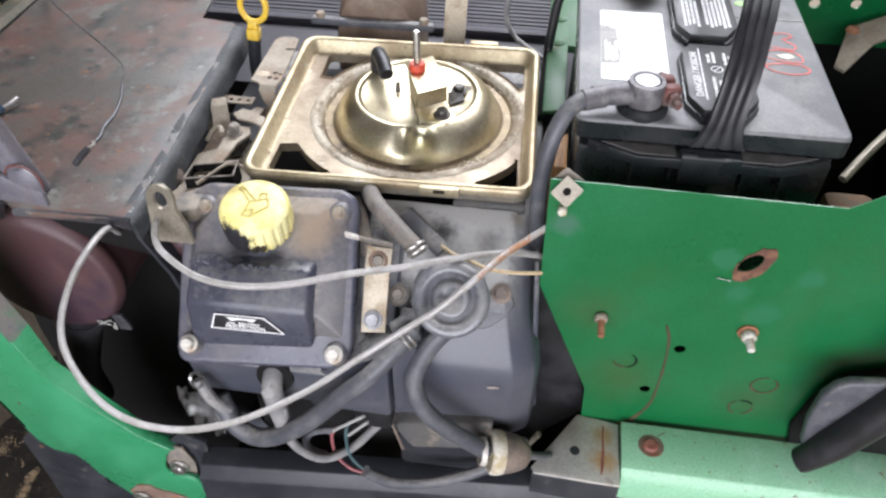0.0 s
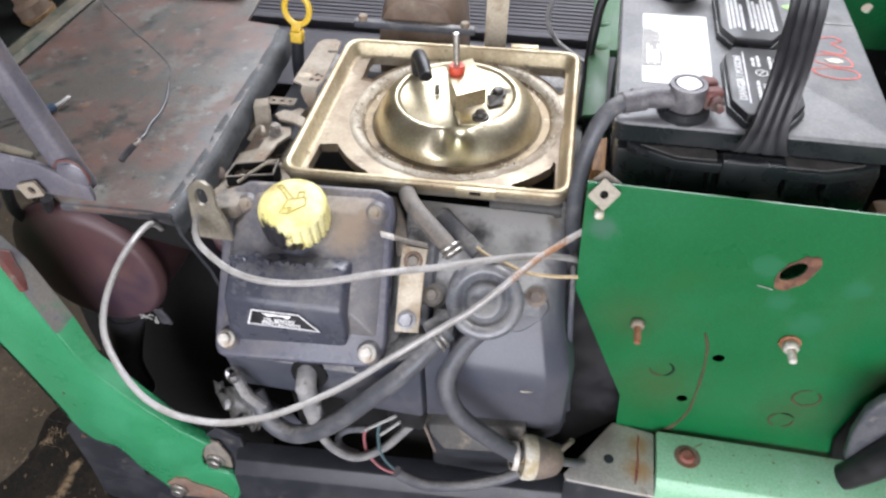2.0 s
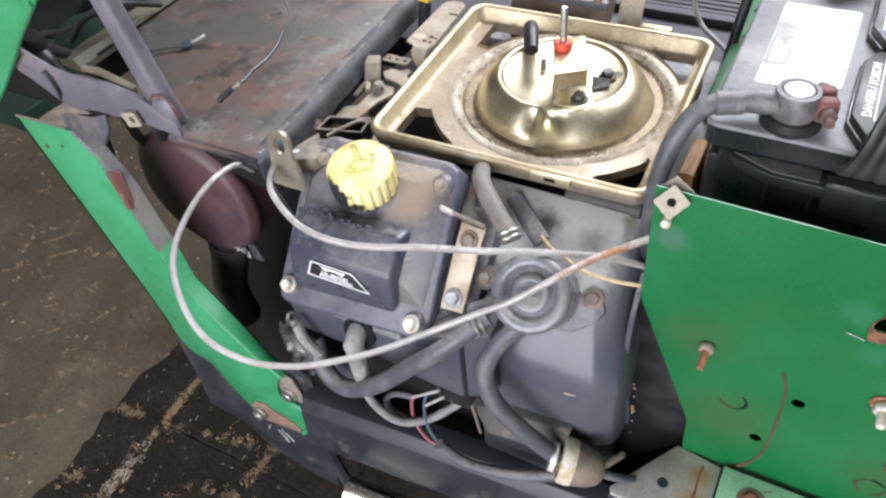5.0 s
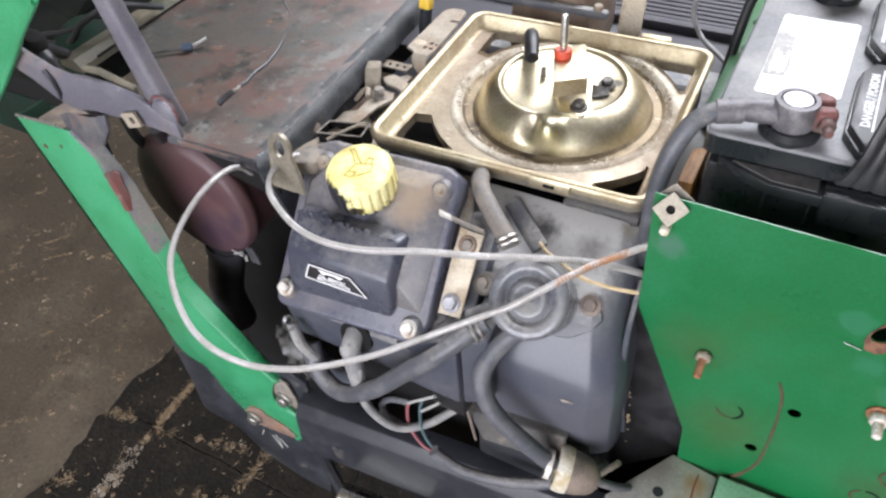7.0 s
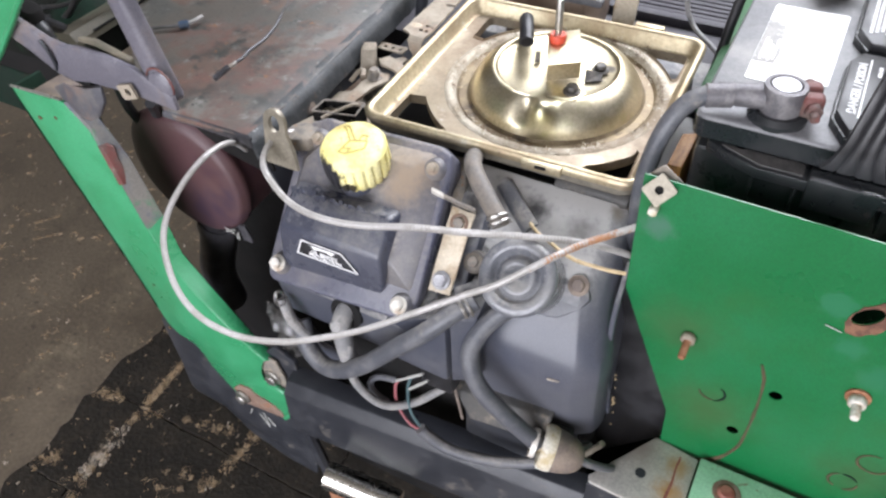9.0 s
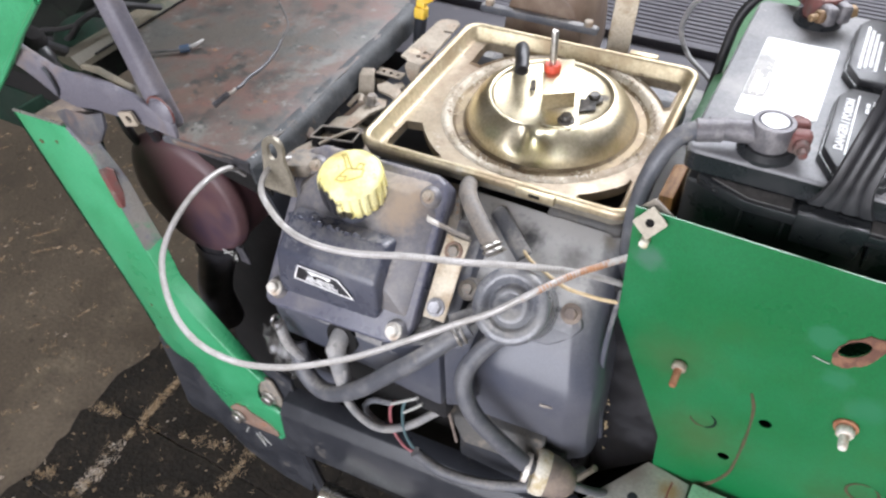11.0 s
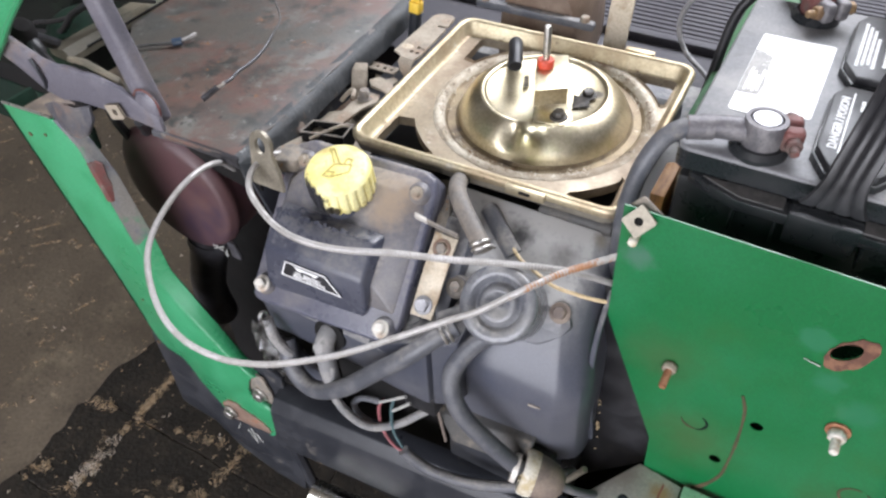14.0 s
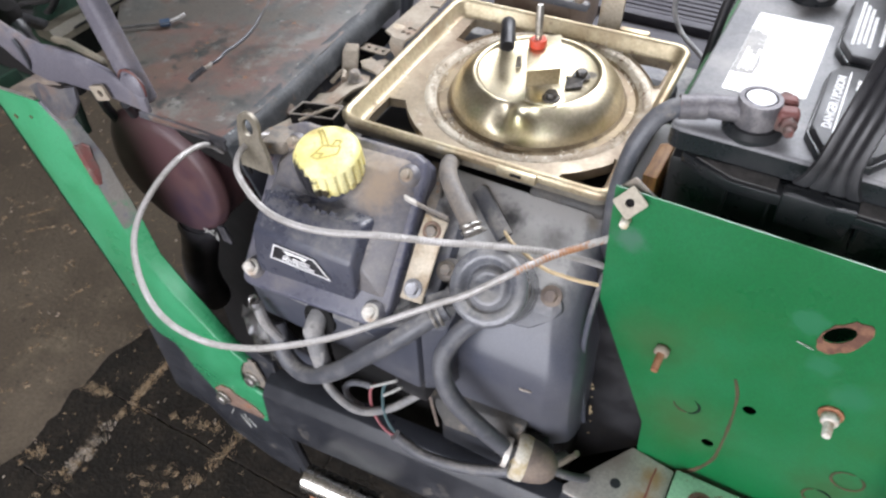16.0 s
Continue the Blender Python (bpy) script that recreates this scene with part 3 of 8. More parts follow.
def lathe(profile, m=None, segments=40, wave=None):
    """Turns (radius, height) points round z. wave(angle, r, z) may give another (r, z)."""
    bm = bmesh.new()
    rows = []
    for r, z in profile:
        if r < 1e-6:
            rows.append([bm.verts.new((0, 0, z))])
            continue
        row = []
        for i in range(segments):
            a = math.tau * i / segments
            rr, zz = wave(a, r, z) if wave else (r, z)
            row.append(bm.verts.new((rr * math.cos(a), rr * math.sin(a), zz)))
        rows.append(row)
    for a, b in zip(rows[:-1], rows[1:]):
        for i in range(segments):
            j = (i + 1) % segments
            if len(a) == 1 and len(b) > 1:
                bm.faces.new((a[0], b[i], b[j]))
            elif len(b) == 1 and len(a) > 1:
                bm.faces.new((a[i], a[j], b[0]))
            elif len(a) > 1:
                bm.faces.new((a[i], a[j], b[j], b[i]))
    bmesh.ops.recalc_face_normals(bm, faces=bm.faces[:])
    if m:
        bm.transform(m)
    return bm


def spline(points, step):
    """A smooth line through the points, sampled about every step metres."""
    pts = [Vector(p) for p in points]
    pts = [2 * pts[0] - pts[1], *pts, 2 * pts[-1] - pts[-2]]
    out = []
    for a, b, c, d in zip(pts[:-3], pts[1:-2], pts[2:-1], pts[3:]):
        n = max(2, int((c - b).length / step))
        for i in range(n):
            t = i / n
            out.append(0.5 * (2 * b + (c - a) * t + (2 * a - 5 * b + 4 * c - d) * t * t + (3 * b - a - 3 * c + d) * t ** 3))
    return out + [pts[-2]]


def sweep(points, radius, segments=10, step=0.004, coil=0.0, flat=1.0, up=(0, 0, 1), closed=False):
    """A tube along a smooth line. coil: how far every other ring stands out; radius may be a function of the way along, 0 to 1."""
    line = spline(points, step)
    bm = bmesh.new()
    rows = []
    side = None
    for i, p in enumerate(line):
        d = (line[min(i + 1, len(line) - 1)] - line[max(i - 1, 0)]).normalized()
        if side is None:
            side = d.cross(Vector(up))
            if side.length < 0.1:
                side = d.cross(Vector((1, 0, 0)))
        side = (side - d * side.dot(d)).normalized()
        over = side.cross(d)
        r = radius(i / (len(line) - 1)) if callable(radius) else radius
        r *= 1 + coil * (i % 2)
        rows.append([bm.verts.new(p + side * (r * math.cos(math.tau * k / segments)) + over * (flat * r * math.sin(math.tau * k / segments))) for k in range(segments)])
    for a, b in zip(rows[:-1], rows[1:]):
        for k in range(segments):
            bm.faces.new((a[k], a[(k + 1) % segments], b[(k + 1) % segments], b[k]))
    bm.faces.new(rows[0][::-1])
    bm.faces.new(rows[-1])
    bmesh.ops.recalc_face_normals(bm, faces=bm.faces[:])
    return bm


def joined(*bms):
    out = bmesh.new()
    for bm in bms:
        me = bpy.data.meshes.new("scrap")
        bm.to_mesh(me)
        bm.free()
        out.from_mesh(me)
        bpy.data.meshes.remove(me)
    return out


def hex_head(r, h, m, washer=0.0, shank=0.0):
    """A hexagon bolt head on its seat at m, with a flange of that radius and the thread's end above it."""
    six = [(r * math.cos(math.tau * i / 6 + 0.3), r * math.sin(math.tau * i / 6 + 0.3)) for i in range(6)]
    bms = [prism(six, 0, h, None, r * 0.14, 1)]
    if washer:
        bms.append(lathe([(0, 0), (washer, 0), (washer, h * 0.22), (washer * 0.86, h * 0.34), (0, h * 0.34)], None, 20))
    if shank:
        bms.append(lathe([(r * 0.52, 0), (r * 0.52, shank * 0.94), (r * 0.42, shank), (0, shank)], None, 14))
    bm = joined(*bms)
    bm.transform(m)
    return bm


# ---- things and parts ----
def finish(name, bm, material, sharp=35):
    me = bpy.data.meshes.new(name)
    bm.to_mesh(me)
    bm.free()
    me.materials.append(material)
    me.shade_smooth()
    me.set_sharp_from_angle(angle=radians(sharp))
    return me


def thing(name, base, label, category, group="", kind=""):
    ob = new(name)
    ob.empty_display_size = 0.02
    ob.location = base
    return tagged(ob, label, category, group, kind)


def world_of(ob):
    return Matrix.Translation(ob.location) if ob.parent is None else world_of(ob.parent) @ Matrix.Translation(ob.location)


def part(name, bm, material, parent, label="", sharp=35, at=None):
    """Links a bmesh, given in world metres, as one mesh under a thing or a part. at: its origin."""
    base = world_of(parent)
    origin = Vector(at) if at else base.translation
    bm.transform(Matrix.Translation(-origin))
    ob = new(name, finish(name, bm, material, sharp))
    ob.parent = parent
    ob.location = origin - base.translation
    return tagged(ob, label)


def single(name, bm, material, label, category, at=(0, 0, 0), group="", kind="", sharp=35):
    bm.transform(Matrix.Translation(-Vector(at)))
    ob = new(name, finish(name, bm, material, sharp))
    ob.location = at
    return tagged(ob, label, category, group, kind)


def settle(ob, turn, about, scale=(1, 1, 1)):
    """Turns a whole thing round a point and stretches it from there."""
    m = Matrix.Translation(about) @ Matrix.Rotation(radians(turn), 4, "Z") @ Matrix.Diagonal((*scale, 1)) @ Matrix.Translation(-Vector(about))
    ob.matrix_world = m @ Matrix.Translation(ob.location)


def lettering(name, text, size, m, material, parent, label="", thick=0.0002, squeeze=1.0):
    cu = bpy.data.curves.new(name, "FONT")
    cu.body, cu.size, cu.extrude, cu.align_x, cu.align_y, cu.resolution_u = text, size, thick, "CENTER", "CENTER", 2
    cu.offset = size * 0.025
    tmp = bpy.data.objects.new(name, cu)
    scene.collection.objects.link(tmp)
    me = bpy.data.meshes.new_from_object(tmp.evaluated_get(bpy.context.evaluated_depsgraph_get()))
    bpy.data.objects.remove(tmp)
    bpy.data.curves.remove(cu)
    bm = bmesh.new()
    bm.from_mesh(me)
    bpy.data.meshes.remove(me)
    bm.transform(m @ Matrix.Diagonal((squeeze, 1, 1, 1)))
    return part(name, bm, material, parent, label)


# ---- the shed ----
def shed():
    t = 0.12
    x0, x1, y0, y1, top = -2.6, 2.8, -2.4, 4.2, 2.6
    floor = single("floor", box((x0, y0, -0.15), (x1, y1, 0.0), 0), floor_mat, "worn brown workshop floor with oil stains and sawdust", "floor", kind="structure")
    single("wall_west", box((x0 - t, y0 - t, -0.1), (x0, y1 + t, top), 0), wall_board, "weathered board wall of the shed", "wall", kind="structure")
    single("wall_east", box((x1, y0 - t, -0.1), (x1 + t, y1 + t, top), 0), wall_board, "weathered board wall of the shed", "wall", kind="structure")
    single("wall_north", box((x0, y1, -0.1), (x1, y1 + t, top), 0), wall_board, "weathered board wall of the shed", "wall", kind="structure")
    m = Matrix(((1, 0, 0, 0), (0, 0, 1, 0), (0, 1, 0, 0), (0, 0, 0, 1)))
    wall = plate([(x0, -0.1), (x1, -0.1), (x1, top), (x0, top)], [[(-1.5, 0.25), (1.9, 0.25), (1.9, 2.52), (-1.5, 2.52)]], y0 - t, y0, m)
    single("wall_south", wall, wall_board, "board wall with a wide opening to daylight", "wall", kind="structure")
    roof = plate([(x0, y0), (x1, y0), (x1, y1), (x0, y1)], [[(-0.97, 1.5), (1.73, 1.5), (1.73, 3.9), (-0.97, 3.9)]], top, top + 0.1)
    single("ceiling", roof, wall_board, "boarded shed ceiling with a roof light", "ceiling", kind="structure")
    return floor


shed()


def clump(rng, n, spread, size, centre):
    """A heap of n small chips."""
    bm = bmesh.new()
    for _ in range(n):
        a, r = rng.uniform(0, math.tau), spread * math.sqrt(rng.random())
        p = Vector((centre[0] + r * math.cos(a), centre[1] + r * math.sin(a), centre[2] + rng.uniform(0, 0.004)))
        q = Euler((rng.uniform(-0.5, 0.5), rng.uniform(-0.5, 0.5), rng.uniform(0, 6))).to_matrix()
        s = size * rng.uniform(0.4, 1.3)
        vs = [bm.verts.new(p + q @ Vector(c)) for c in ((-s, -s * 0.4, 0), (s, -s * 0.35, 0), (s * 0.8, s * 0.4, 0), (-s * 0.9, s * 0.3, 0), (0, 0, s * 0.5))]
        for i in range(4):
            bm.faces.new((vs[i], vs[(i + 1) % 4], vs[4]))
    return bm


def floor_litter():
    rng = random.Random(4)
    # Thin dark tiles beside the machine, with sawdust swept into their joints.
    tiles = thing("dark_tiles", (-0.4, 0.3, 0), "thin dark floor tiles with sawdust in their joints", "floor tile", kind="structure")
    xs, ys = (-0.594, -0.508, -0.335, -0.20, -0.06), (-0.25, -0.11, 0.045, 0.20, 0.342, 0.50, 0.66)
    for xa, xb in zip(xs[:-1], xs[1:]):
        for ya, yb in zip(ys[:-1], ys[1:]):
            n = 16
            poly = []
            for (ax, ay), (bx, by) in (((xa, ya), (xb, ya)), ((xb, ya), (xb, yb)), ((xb, yb), (xa, yb)), ((xa, yb), (xa, ya))):
                for i in range(n):
                    f = i / n
                    px, py = ax + (bx - ax) * f, ay + (by - ay) * f
                    k = 0.026 if min(abs(px - xs[0]), abs(py - ys[-1])) < 0.001 else 0.0028
                    poly.append((px + k * noise.noise((px * 22, py * 22, 1.7)) + rng.uniform(-0.0012, 0.0012), py + k * noise.noise((px * 22, py * 22, 8.2)) + rng.uniform(-0.0012, 0.0012)))
            cx, cy = (xa + xb) / 2, (ya + yb) / 2
            poly = [(cx + (x - cx) * (1 - 0.0008 / (xb - xa)), cy + (y - cy) * (1 - 0.0008 / (yb - ya))) for x, y in poly]
            part("tile", prism(poly, 0.0005, 0.0040 + rng.uniform(-0.0006, 0.0006), None, 0.0012, 1), dark_slab, tiles)
    heaps, pale = [], []

    def line(a, b, n, thick, chance, into):
        for i in range(n):
            f = (i + rng.random()) / n
            if noise.noise((a[0] * 9 + f * 7, b[1] * 11, 3.1)) + rng.uniform(-0.25, 0.25) > 0.35 - chance:
                o = (a[0] + (b[0] - a[0]) * f + rng.gauss(0, thick), a[1] + (b[1] - a[1]) * f + rng.gauss(0, thick), 0.004)
                into.append(clump(rng, rng.randint(12, 44), rng.uniform(0.003, 0.0095), 0.0010, o))

    line((-0.506, 0.315), (-0.511, 0.45), 80, 0.0012, 0.5, heaps)
    line((-0.505, 0.225), (-0.507, 0.305), 40, 0.006, 0.5, pale)
    line((-0.505, 0.19), (-0.50, 0.25), 24, 0.008, 0.4, heaps)
    line((-0.595, 0.330), (-0.53, 0.338), 30, 0.004, 0.42, heaps)
    line((-0.50, 0.338), (-0.36, 0.372), 60, 0.0035, 0.28, heaps)
    line((-0.345, 0.25), (-0.330, 0.385), 55, 0.005, 0.30, heaps)
    line((-0.575, 0.46), (-0.56, 0.50), 14, 0.006, 0.5, heaps)
    line((-0.40, 0.255), (-0.375, 0.30), 18, 0.010, 0.5, heaps)
    line((-0.58, 0.20), (-0.555, 0.235), 18, 0.005, 0.4, heaps)
    line((-0.58, -0.2), (-0.40, 0.2), 40, 0.03, 0.3, heaps)
    for _ in range(900):
        heaps.append(clump(rng, rng.randint(1, 3), 0.005, 0.0019, (rng.uniform(-1.4, -0.3), rng.uniform(0.05, 1.45), 0.003)))
    for _ in range(260):
        pale.append(clump(rng, rng.randint(1, 3), 0.004, 0.0022, (rng.uniform(-1.4, -0.3), rng.uniform(0.05, 1.45), 0.003)))
    for _ in range(60):
        heaps.append(clump(rng, rng.randint(6, 20), 0.02, 0.0015, (rng.uniform(-1.3, -0.6), rng.uniform(0.0, 1.3), 0.001)))
    for _ in range(70):
        x, y, a, ln = rng.uniform(-1.45, -0.62), rng.uniform(0.12, 1.35), rng.gauss(0.9, 0.35), rng.uniform(0.012, 0.05)
        for k in range(rng.randint(4, 10)):
            f = rng.random()
            heaps.append(clump(rng, rng.randint(2, 6), 0.004, 0.0013, (x + ln * f * math.cos(a), y + ln * f * math.sin(a), 0.0005)))
    for _ in range(150):
        x, y = rng.uniform(-1.4, -0.45), rng.uniform(0.1, 1.35)
        heaps.append(clump(rng, rng.randint(5, 14), rng.uniform(0.004, 0.009), 0.0024, (x, y, -0.001)))
    for _ in range(26):
        x, y, a, ln = rng.uniform(-1.4, -0.55), rng.uniform(0.15, 1.3), rng.gauss(0.9, 0.25), rng.uniform(0.02, 0.06)
        for k in range(int(ln * 500)):
            f = rng.random()
            heaps.append(clump(rng, 3, 0.002, 0.0018, (x + ln * f * math.cos(a), y + ln * f * math.sin(a), -0.001)))
    for _ in range(170):
        x, y = rng.uniform(-0.59, -0.22), rng.uniform(-0.1, 0.46)
        heaps.append(clump(rng, rng.randint(2, 7), rng.uniform(0.001, 0.006), 0.0011, (x, y, 0.0035)))
    for _ in range(11):
        x, y = rng.uniform(-0.58, -0.25), rng.uniform(-0.05, 0.33)
        heaps.append(clump(rng, rng.randint(30, 70), rng.uniform(0.008, 0.016), 0.0010, (x, y, 0.0035)))
    single("sawdust", joined(*heaps), sawdust, "brown sawdust and chips lying in joints and on the floor", "sawdust", kind="stuff")
    single("wood_chips", joined(*pale), sawdust_pale, "pale wood chips on dark tiles and the floor round them", "wood chips", kind="stuff")


floor_litter()


# ---- frame and sheet metal of the machine ----
def frame_rail():
    rail = thing("frame_rail", (-0.02, 0.30, 0.30), "black painted steel frame rail with a long slot", "frame rail")
    prof = [(0.300, 0.306), (0.297, 0.316), (0.301, 0.366), (0.309, 0.377), (0.326, 0.379), (0.326, 0.374), (0.312, 0.371), (0.306, 0.362), (0.303, 0.316), (0.303, 0.306)]
    part("beam", loft([[(x, y + 0.068 * (x + 0.136), z - 0.012 + 0.01 * (x + 0.136)) for y, z in prof] for x in (-0.136, 0.30)], None, 0.0012), frame_black, rail)
    part("foot_plate", standing([(-0.205, 0.275), (-0.136, 0.250), (-0.132, 0.380), (-0.152, 0.392), (-0.205, 0.33)], 0.320, 0.325, 0.001), frame_black, rail)
    # Two unseen black blocks stand in for the shade below the rail.
    part("under_shade", box((-0.14, 0.36, 0.14), (0.40, 0.56, 0.30), 0.01), void_black, rail, "black block added for the shade under the frame")
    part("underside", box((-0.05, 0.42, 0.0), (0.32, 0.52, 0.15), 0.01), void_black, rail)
    # Black sheet put where there is only shade round the exhaust pipe.
    part("exhaust_shade", loft([[(-0.395, 0.468, z), (-0.12, 0.468, z), (-0.12, 0.474, z), (-0.395, 0.474, z)] for z in (0.06, 0.30)] + [[(-0.372, 0.468, 0.55), (-0.12, 0.468, 0.55), (-0.12, 0.474, 0.55), (-0.372, 0.474, 0.55)]], None, 0.002), void_black, rail, "black sheet added for the shade behind the exhaust")
    part("stay", sweep([(-0.135, 0.312, 0.29), (-0.128, 0.315, 0.20), (-0.12, 0.32, 0.10)], 0.006, 8), frame_black, rail)
    single("chrome_tube", joined(lathe([(0.0, 0), (0.0125, 0), (0.0135, 0.001), (0.0135, 0.075), (0.0, 0.075)], along((-0.096, 0.287, 0.262), (0.02, 0.300, 0.25)), 24)), bright_steel,
           "bright steel tube end below the rail", "tube", at=(-0.05, 0.29, 0.26))
    single("tube_bracket", box((-0.10, 0.285, 0.205), (-0.055, 0.30, 0.25), 0.002), rusty, "rusty bracket under a bright tube", "bracket", at=(-0.08, 0.29, 0.22))


frame_rail()


def black_side_plate():
    pts = [(-0.305, 0.348), (-0.326, 0.323), (-0.327, 0.25), (-0.331, 0.198), (-0.324, 0.190), (-0.283, 0.186), (-0.254, 0.150), (-0.205, 0.131), (-0.165, 0.128), (-0.15, 0.20), (-0.155, 0.33), (-0.20, 0.375), (-0.27, 0.375)]
    side = thing("side_plate", (-0.24, 0.33, 0.16), "black painted steel plate behind the green upright", "plate")
    part("sheet", standing(pts, 0.330, 0.334, 0.0012), frame_black, side)
    part("slot", standing([(-0.262, 0.262), (-0.245, 0.257), (-0.245, 0.264), (-0.262, 0.269)], 0.3285, 0.331), void_black, side)


black_side_plate()


def green_upright():
    up = thing("hood_upright", (-0.18, 0.316, 0.29), "bright green steel upright channel, chipped at its top", "upright")
    ridge = [(-0.279, 0.617), (-0.263, 0.597), (-0.256, 0.557), (-0.248, 0.503), (-0.241, 0.465), (-0.223, 0.435), (-0.186, 0.390), (-0.161, 0.374)]
    far = [(-0.272, 0.613), (-0.262, 0.598), (-0.247, 0.569), (-0.236, 0.513), (-0.232, 0.470), (-0.215, 0.443), (-0.175, 0.382), (-0.158, 0.372)]
    outer = [(-0.338, 0.614), (-0.322, 0.538), (-0.301, 0.448), (-0.289, 0.382), (-0.284, 0.360), (-0.275, 0.348), (-0.256, 0.343), (-0.249, 0.330), (-0.244, 0.312), (-0.226, 0.284), (-0.221, 0.270), (-0.208, 0.268), (-0.190, 0.271),
             (-0.170, 0.275), (-0.159, 0.278), (-0.150, 0.290), (-0.1445, 0.308), (-0.1435, 0.324), (-0.1475, 0.334), (-0.156, 0.3355), (-0.168, 0.3335), (-0.1735, 0.337), (-0.1725, 0.348), (-0.167, 0.364)]
    part("front_web", standing(outer + ridge[::-1], 0.3125, 0.3155, 0.0008), bar_green, up)

    def flange(a, b):
        """The channel's inner side, bent back from the ridge in a small radius."""
        rows = []
        for (x, z), (fx, fz) in zip(ridge[a:b], far[a:b]):
            rows.append([(x - 0.002, 0.3140, z - 0.001), (x + 0.0006, 0.3128, z), (x + 0.0018, 0.3136, z), (x + 0.0030, 0.3152, z - 0.0003), (x + 0.4 * (fx - x) + 0.002, 0.3180, z + 0.4 * (fz - z)), (fx, 0.3240, fz), (fx - 0.002, 0.3255, fz), (x - 0.001, 0.3165, z)])
        return loft(rows)

    part("inner_flange", flange(3, 8), bar_green, up, sharp=70)
    part("worn_flange", flange(0, 4), worn_paint, up, "flange with its green paint worn to grey")
    red = []
    for f, w in ((0.0, 0.001), (0.15, 0.006), (0.4, 0.0045), (0.65, 0.005), (0.85, 0.003), (1.0, 0.0005)):
        x, z = -0.2590 + 0.0045 * f, 0.584 - 0.036 * f
        red.append([(x - 0.001, 0.3118, z), (x + 0.0028, 0.3132, z), (x + 0.003 + 0.6 * w, 0.3155 + 0.55 * w, z + 0.4 * w), (x + 0.002 + 0.5 * w, 0.3170 + 0.55 * w, z + 0.4 * w)])
    part("red_patch", loft(red), clamp_red, up, "red-brown primer patch")
    # A darker green stands in for the shade inside the channel.
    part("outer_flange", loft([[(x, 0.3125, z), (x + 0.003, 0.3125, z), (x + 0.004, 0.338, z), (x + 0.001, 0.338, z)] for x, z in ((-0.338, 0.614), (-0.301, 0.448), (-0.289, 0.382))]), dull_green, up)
    part("bare_rim", sweep([(-0.3375, 0.3135, 0.6145), (-0.310, 0.3135, 0.6165), (-0.281, 0.3135, 0.6180)], 0.0012, 6), steel, up, "bare bright metal edge")
    part("rusty_end", prism([(-0.333, 0.317), (-0.285, 0.317), (-0.294, 0.345), (-0.33, 0.350)], 0.600, 0.606, None, 0.001), filter_brown, up, "rusty brown plate in the channel's open end")
    rng = random.Random(31)
    edge = [(-0.221, 0.292), (-0.211, 0.303), (-0.200, 0.307), (-0.190, 0.300), (-0.175, 0.297), (-0.165, 0.290), (-0.159, 0.279), (-0.173, 0.2775), (-0.188, 0.2735), (-0.203, 0.272), (-0.217, 0.270)]
    blot = []
    for (ax, az), (bx, bz) in zip(edge, edge[1:] + edge[:1]):
        for k in range(3):
            blot.append((ax + (bx - ax) * k / 3 + rng.uniform(-0.0009, 0.0009), az + (bz - az) * k / 3 + rng.uniform(-0.0009, 0.0009)))
    part("rust_patch", standing(blot, 0.3112, 0.3127, 0.0003), rust_plate, up, "rusty bare foot of the upright")
    part("rolled_lip", sweep([(-0.168, 0.3125, 0.3325), (-0.156, 0.3120, 0.3345), (-0.1485, 0.3120, 0.331), (-0.1455, 0.3120, 0.320), (-0.1475, 0.3120, 0.304), (-0.153, 0.3120, 0.290), (-0.160, 0.3125, 0.280)], 0.0028, 10), bar_green, up, "rolled glossy lip")
    part("bare_tab", standing([(-0.174, 0.376), (-0.152, 0.374), (-0.146, 0.352), (-0.148, 0.334), (-0.172, 0.334)], 0.3158, 0.3185, 0.0008), taupe_metal, up, "bare dirty tab behind the upper bolt")
    for x, z, y in ((-0.211, 0.2845, 0.3105), (-0.161, 0.3445, 0.3155)):
        part("bolt", hex_head(0.0066, 0.006, Matrix.Translation((x, y, z)) @ Matrix.Rotation(radians(90), 4, "X"), 0.0088), steel, up)
    for x, z, dx, dz in ((-0.196, 0.262, 0.010, -0.016), (-0.190, 0.268, 0.004, -0.018), (-0.205, 0.266, -0.004, -0.010), (-0.186, 0.262, 0.009, -0.008)):
        part("straw", sweep([(x, 0.3108, z), (x + dx, 0.3095, z + dz)], 0.0007, 5), white_wire, up, "bit of dry straw")
    for x, z, r in ((-0.318, 0.592, 0.0022), (-0.297, 0.598, 0.0018), (-0.284, 0.352, 0.003), (-0.276, 0.42, 0.0016)):
        part("chip", standing([(x + r * math.cos(i) * rng.uniform(0.6, 1.3), z + 0.8 * r * math.sin(i) * rng.uniform(0.6, 1.3)) for i in range(6)], 0.3119, 0.3126), rust_dark, up, "chipped spot")


green_upright()


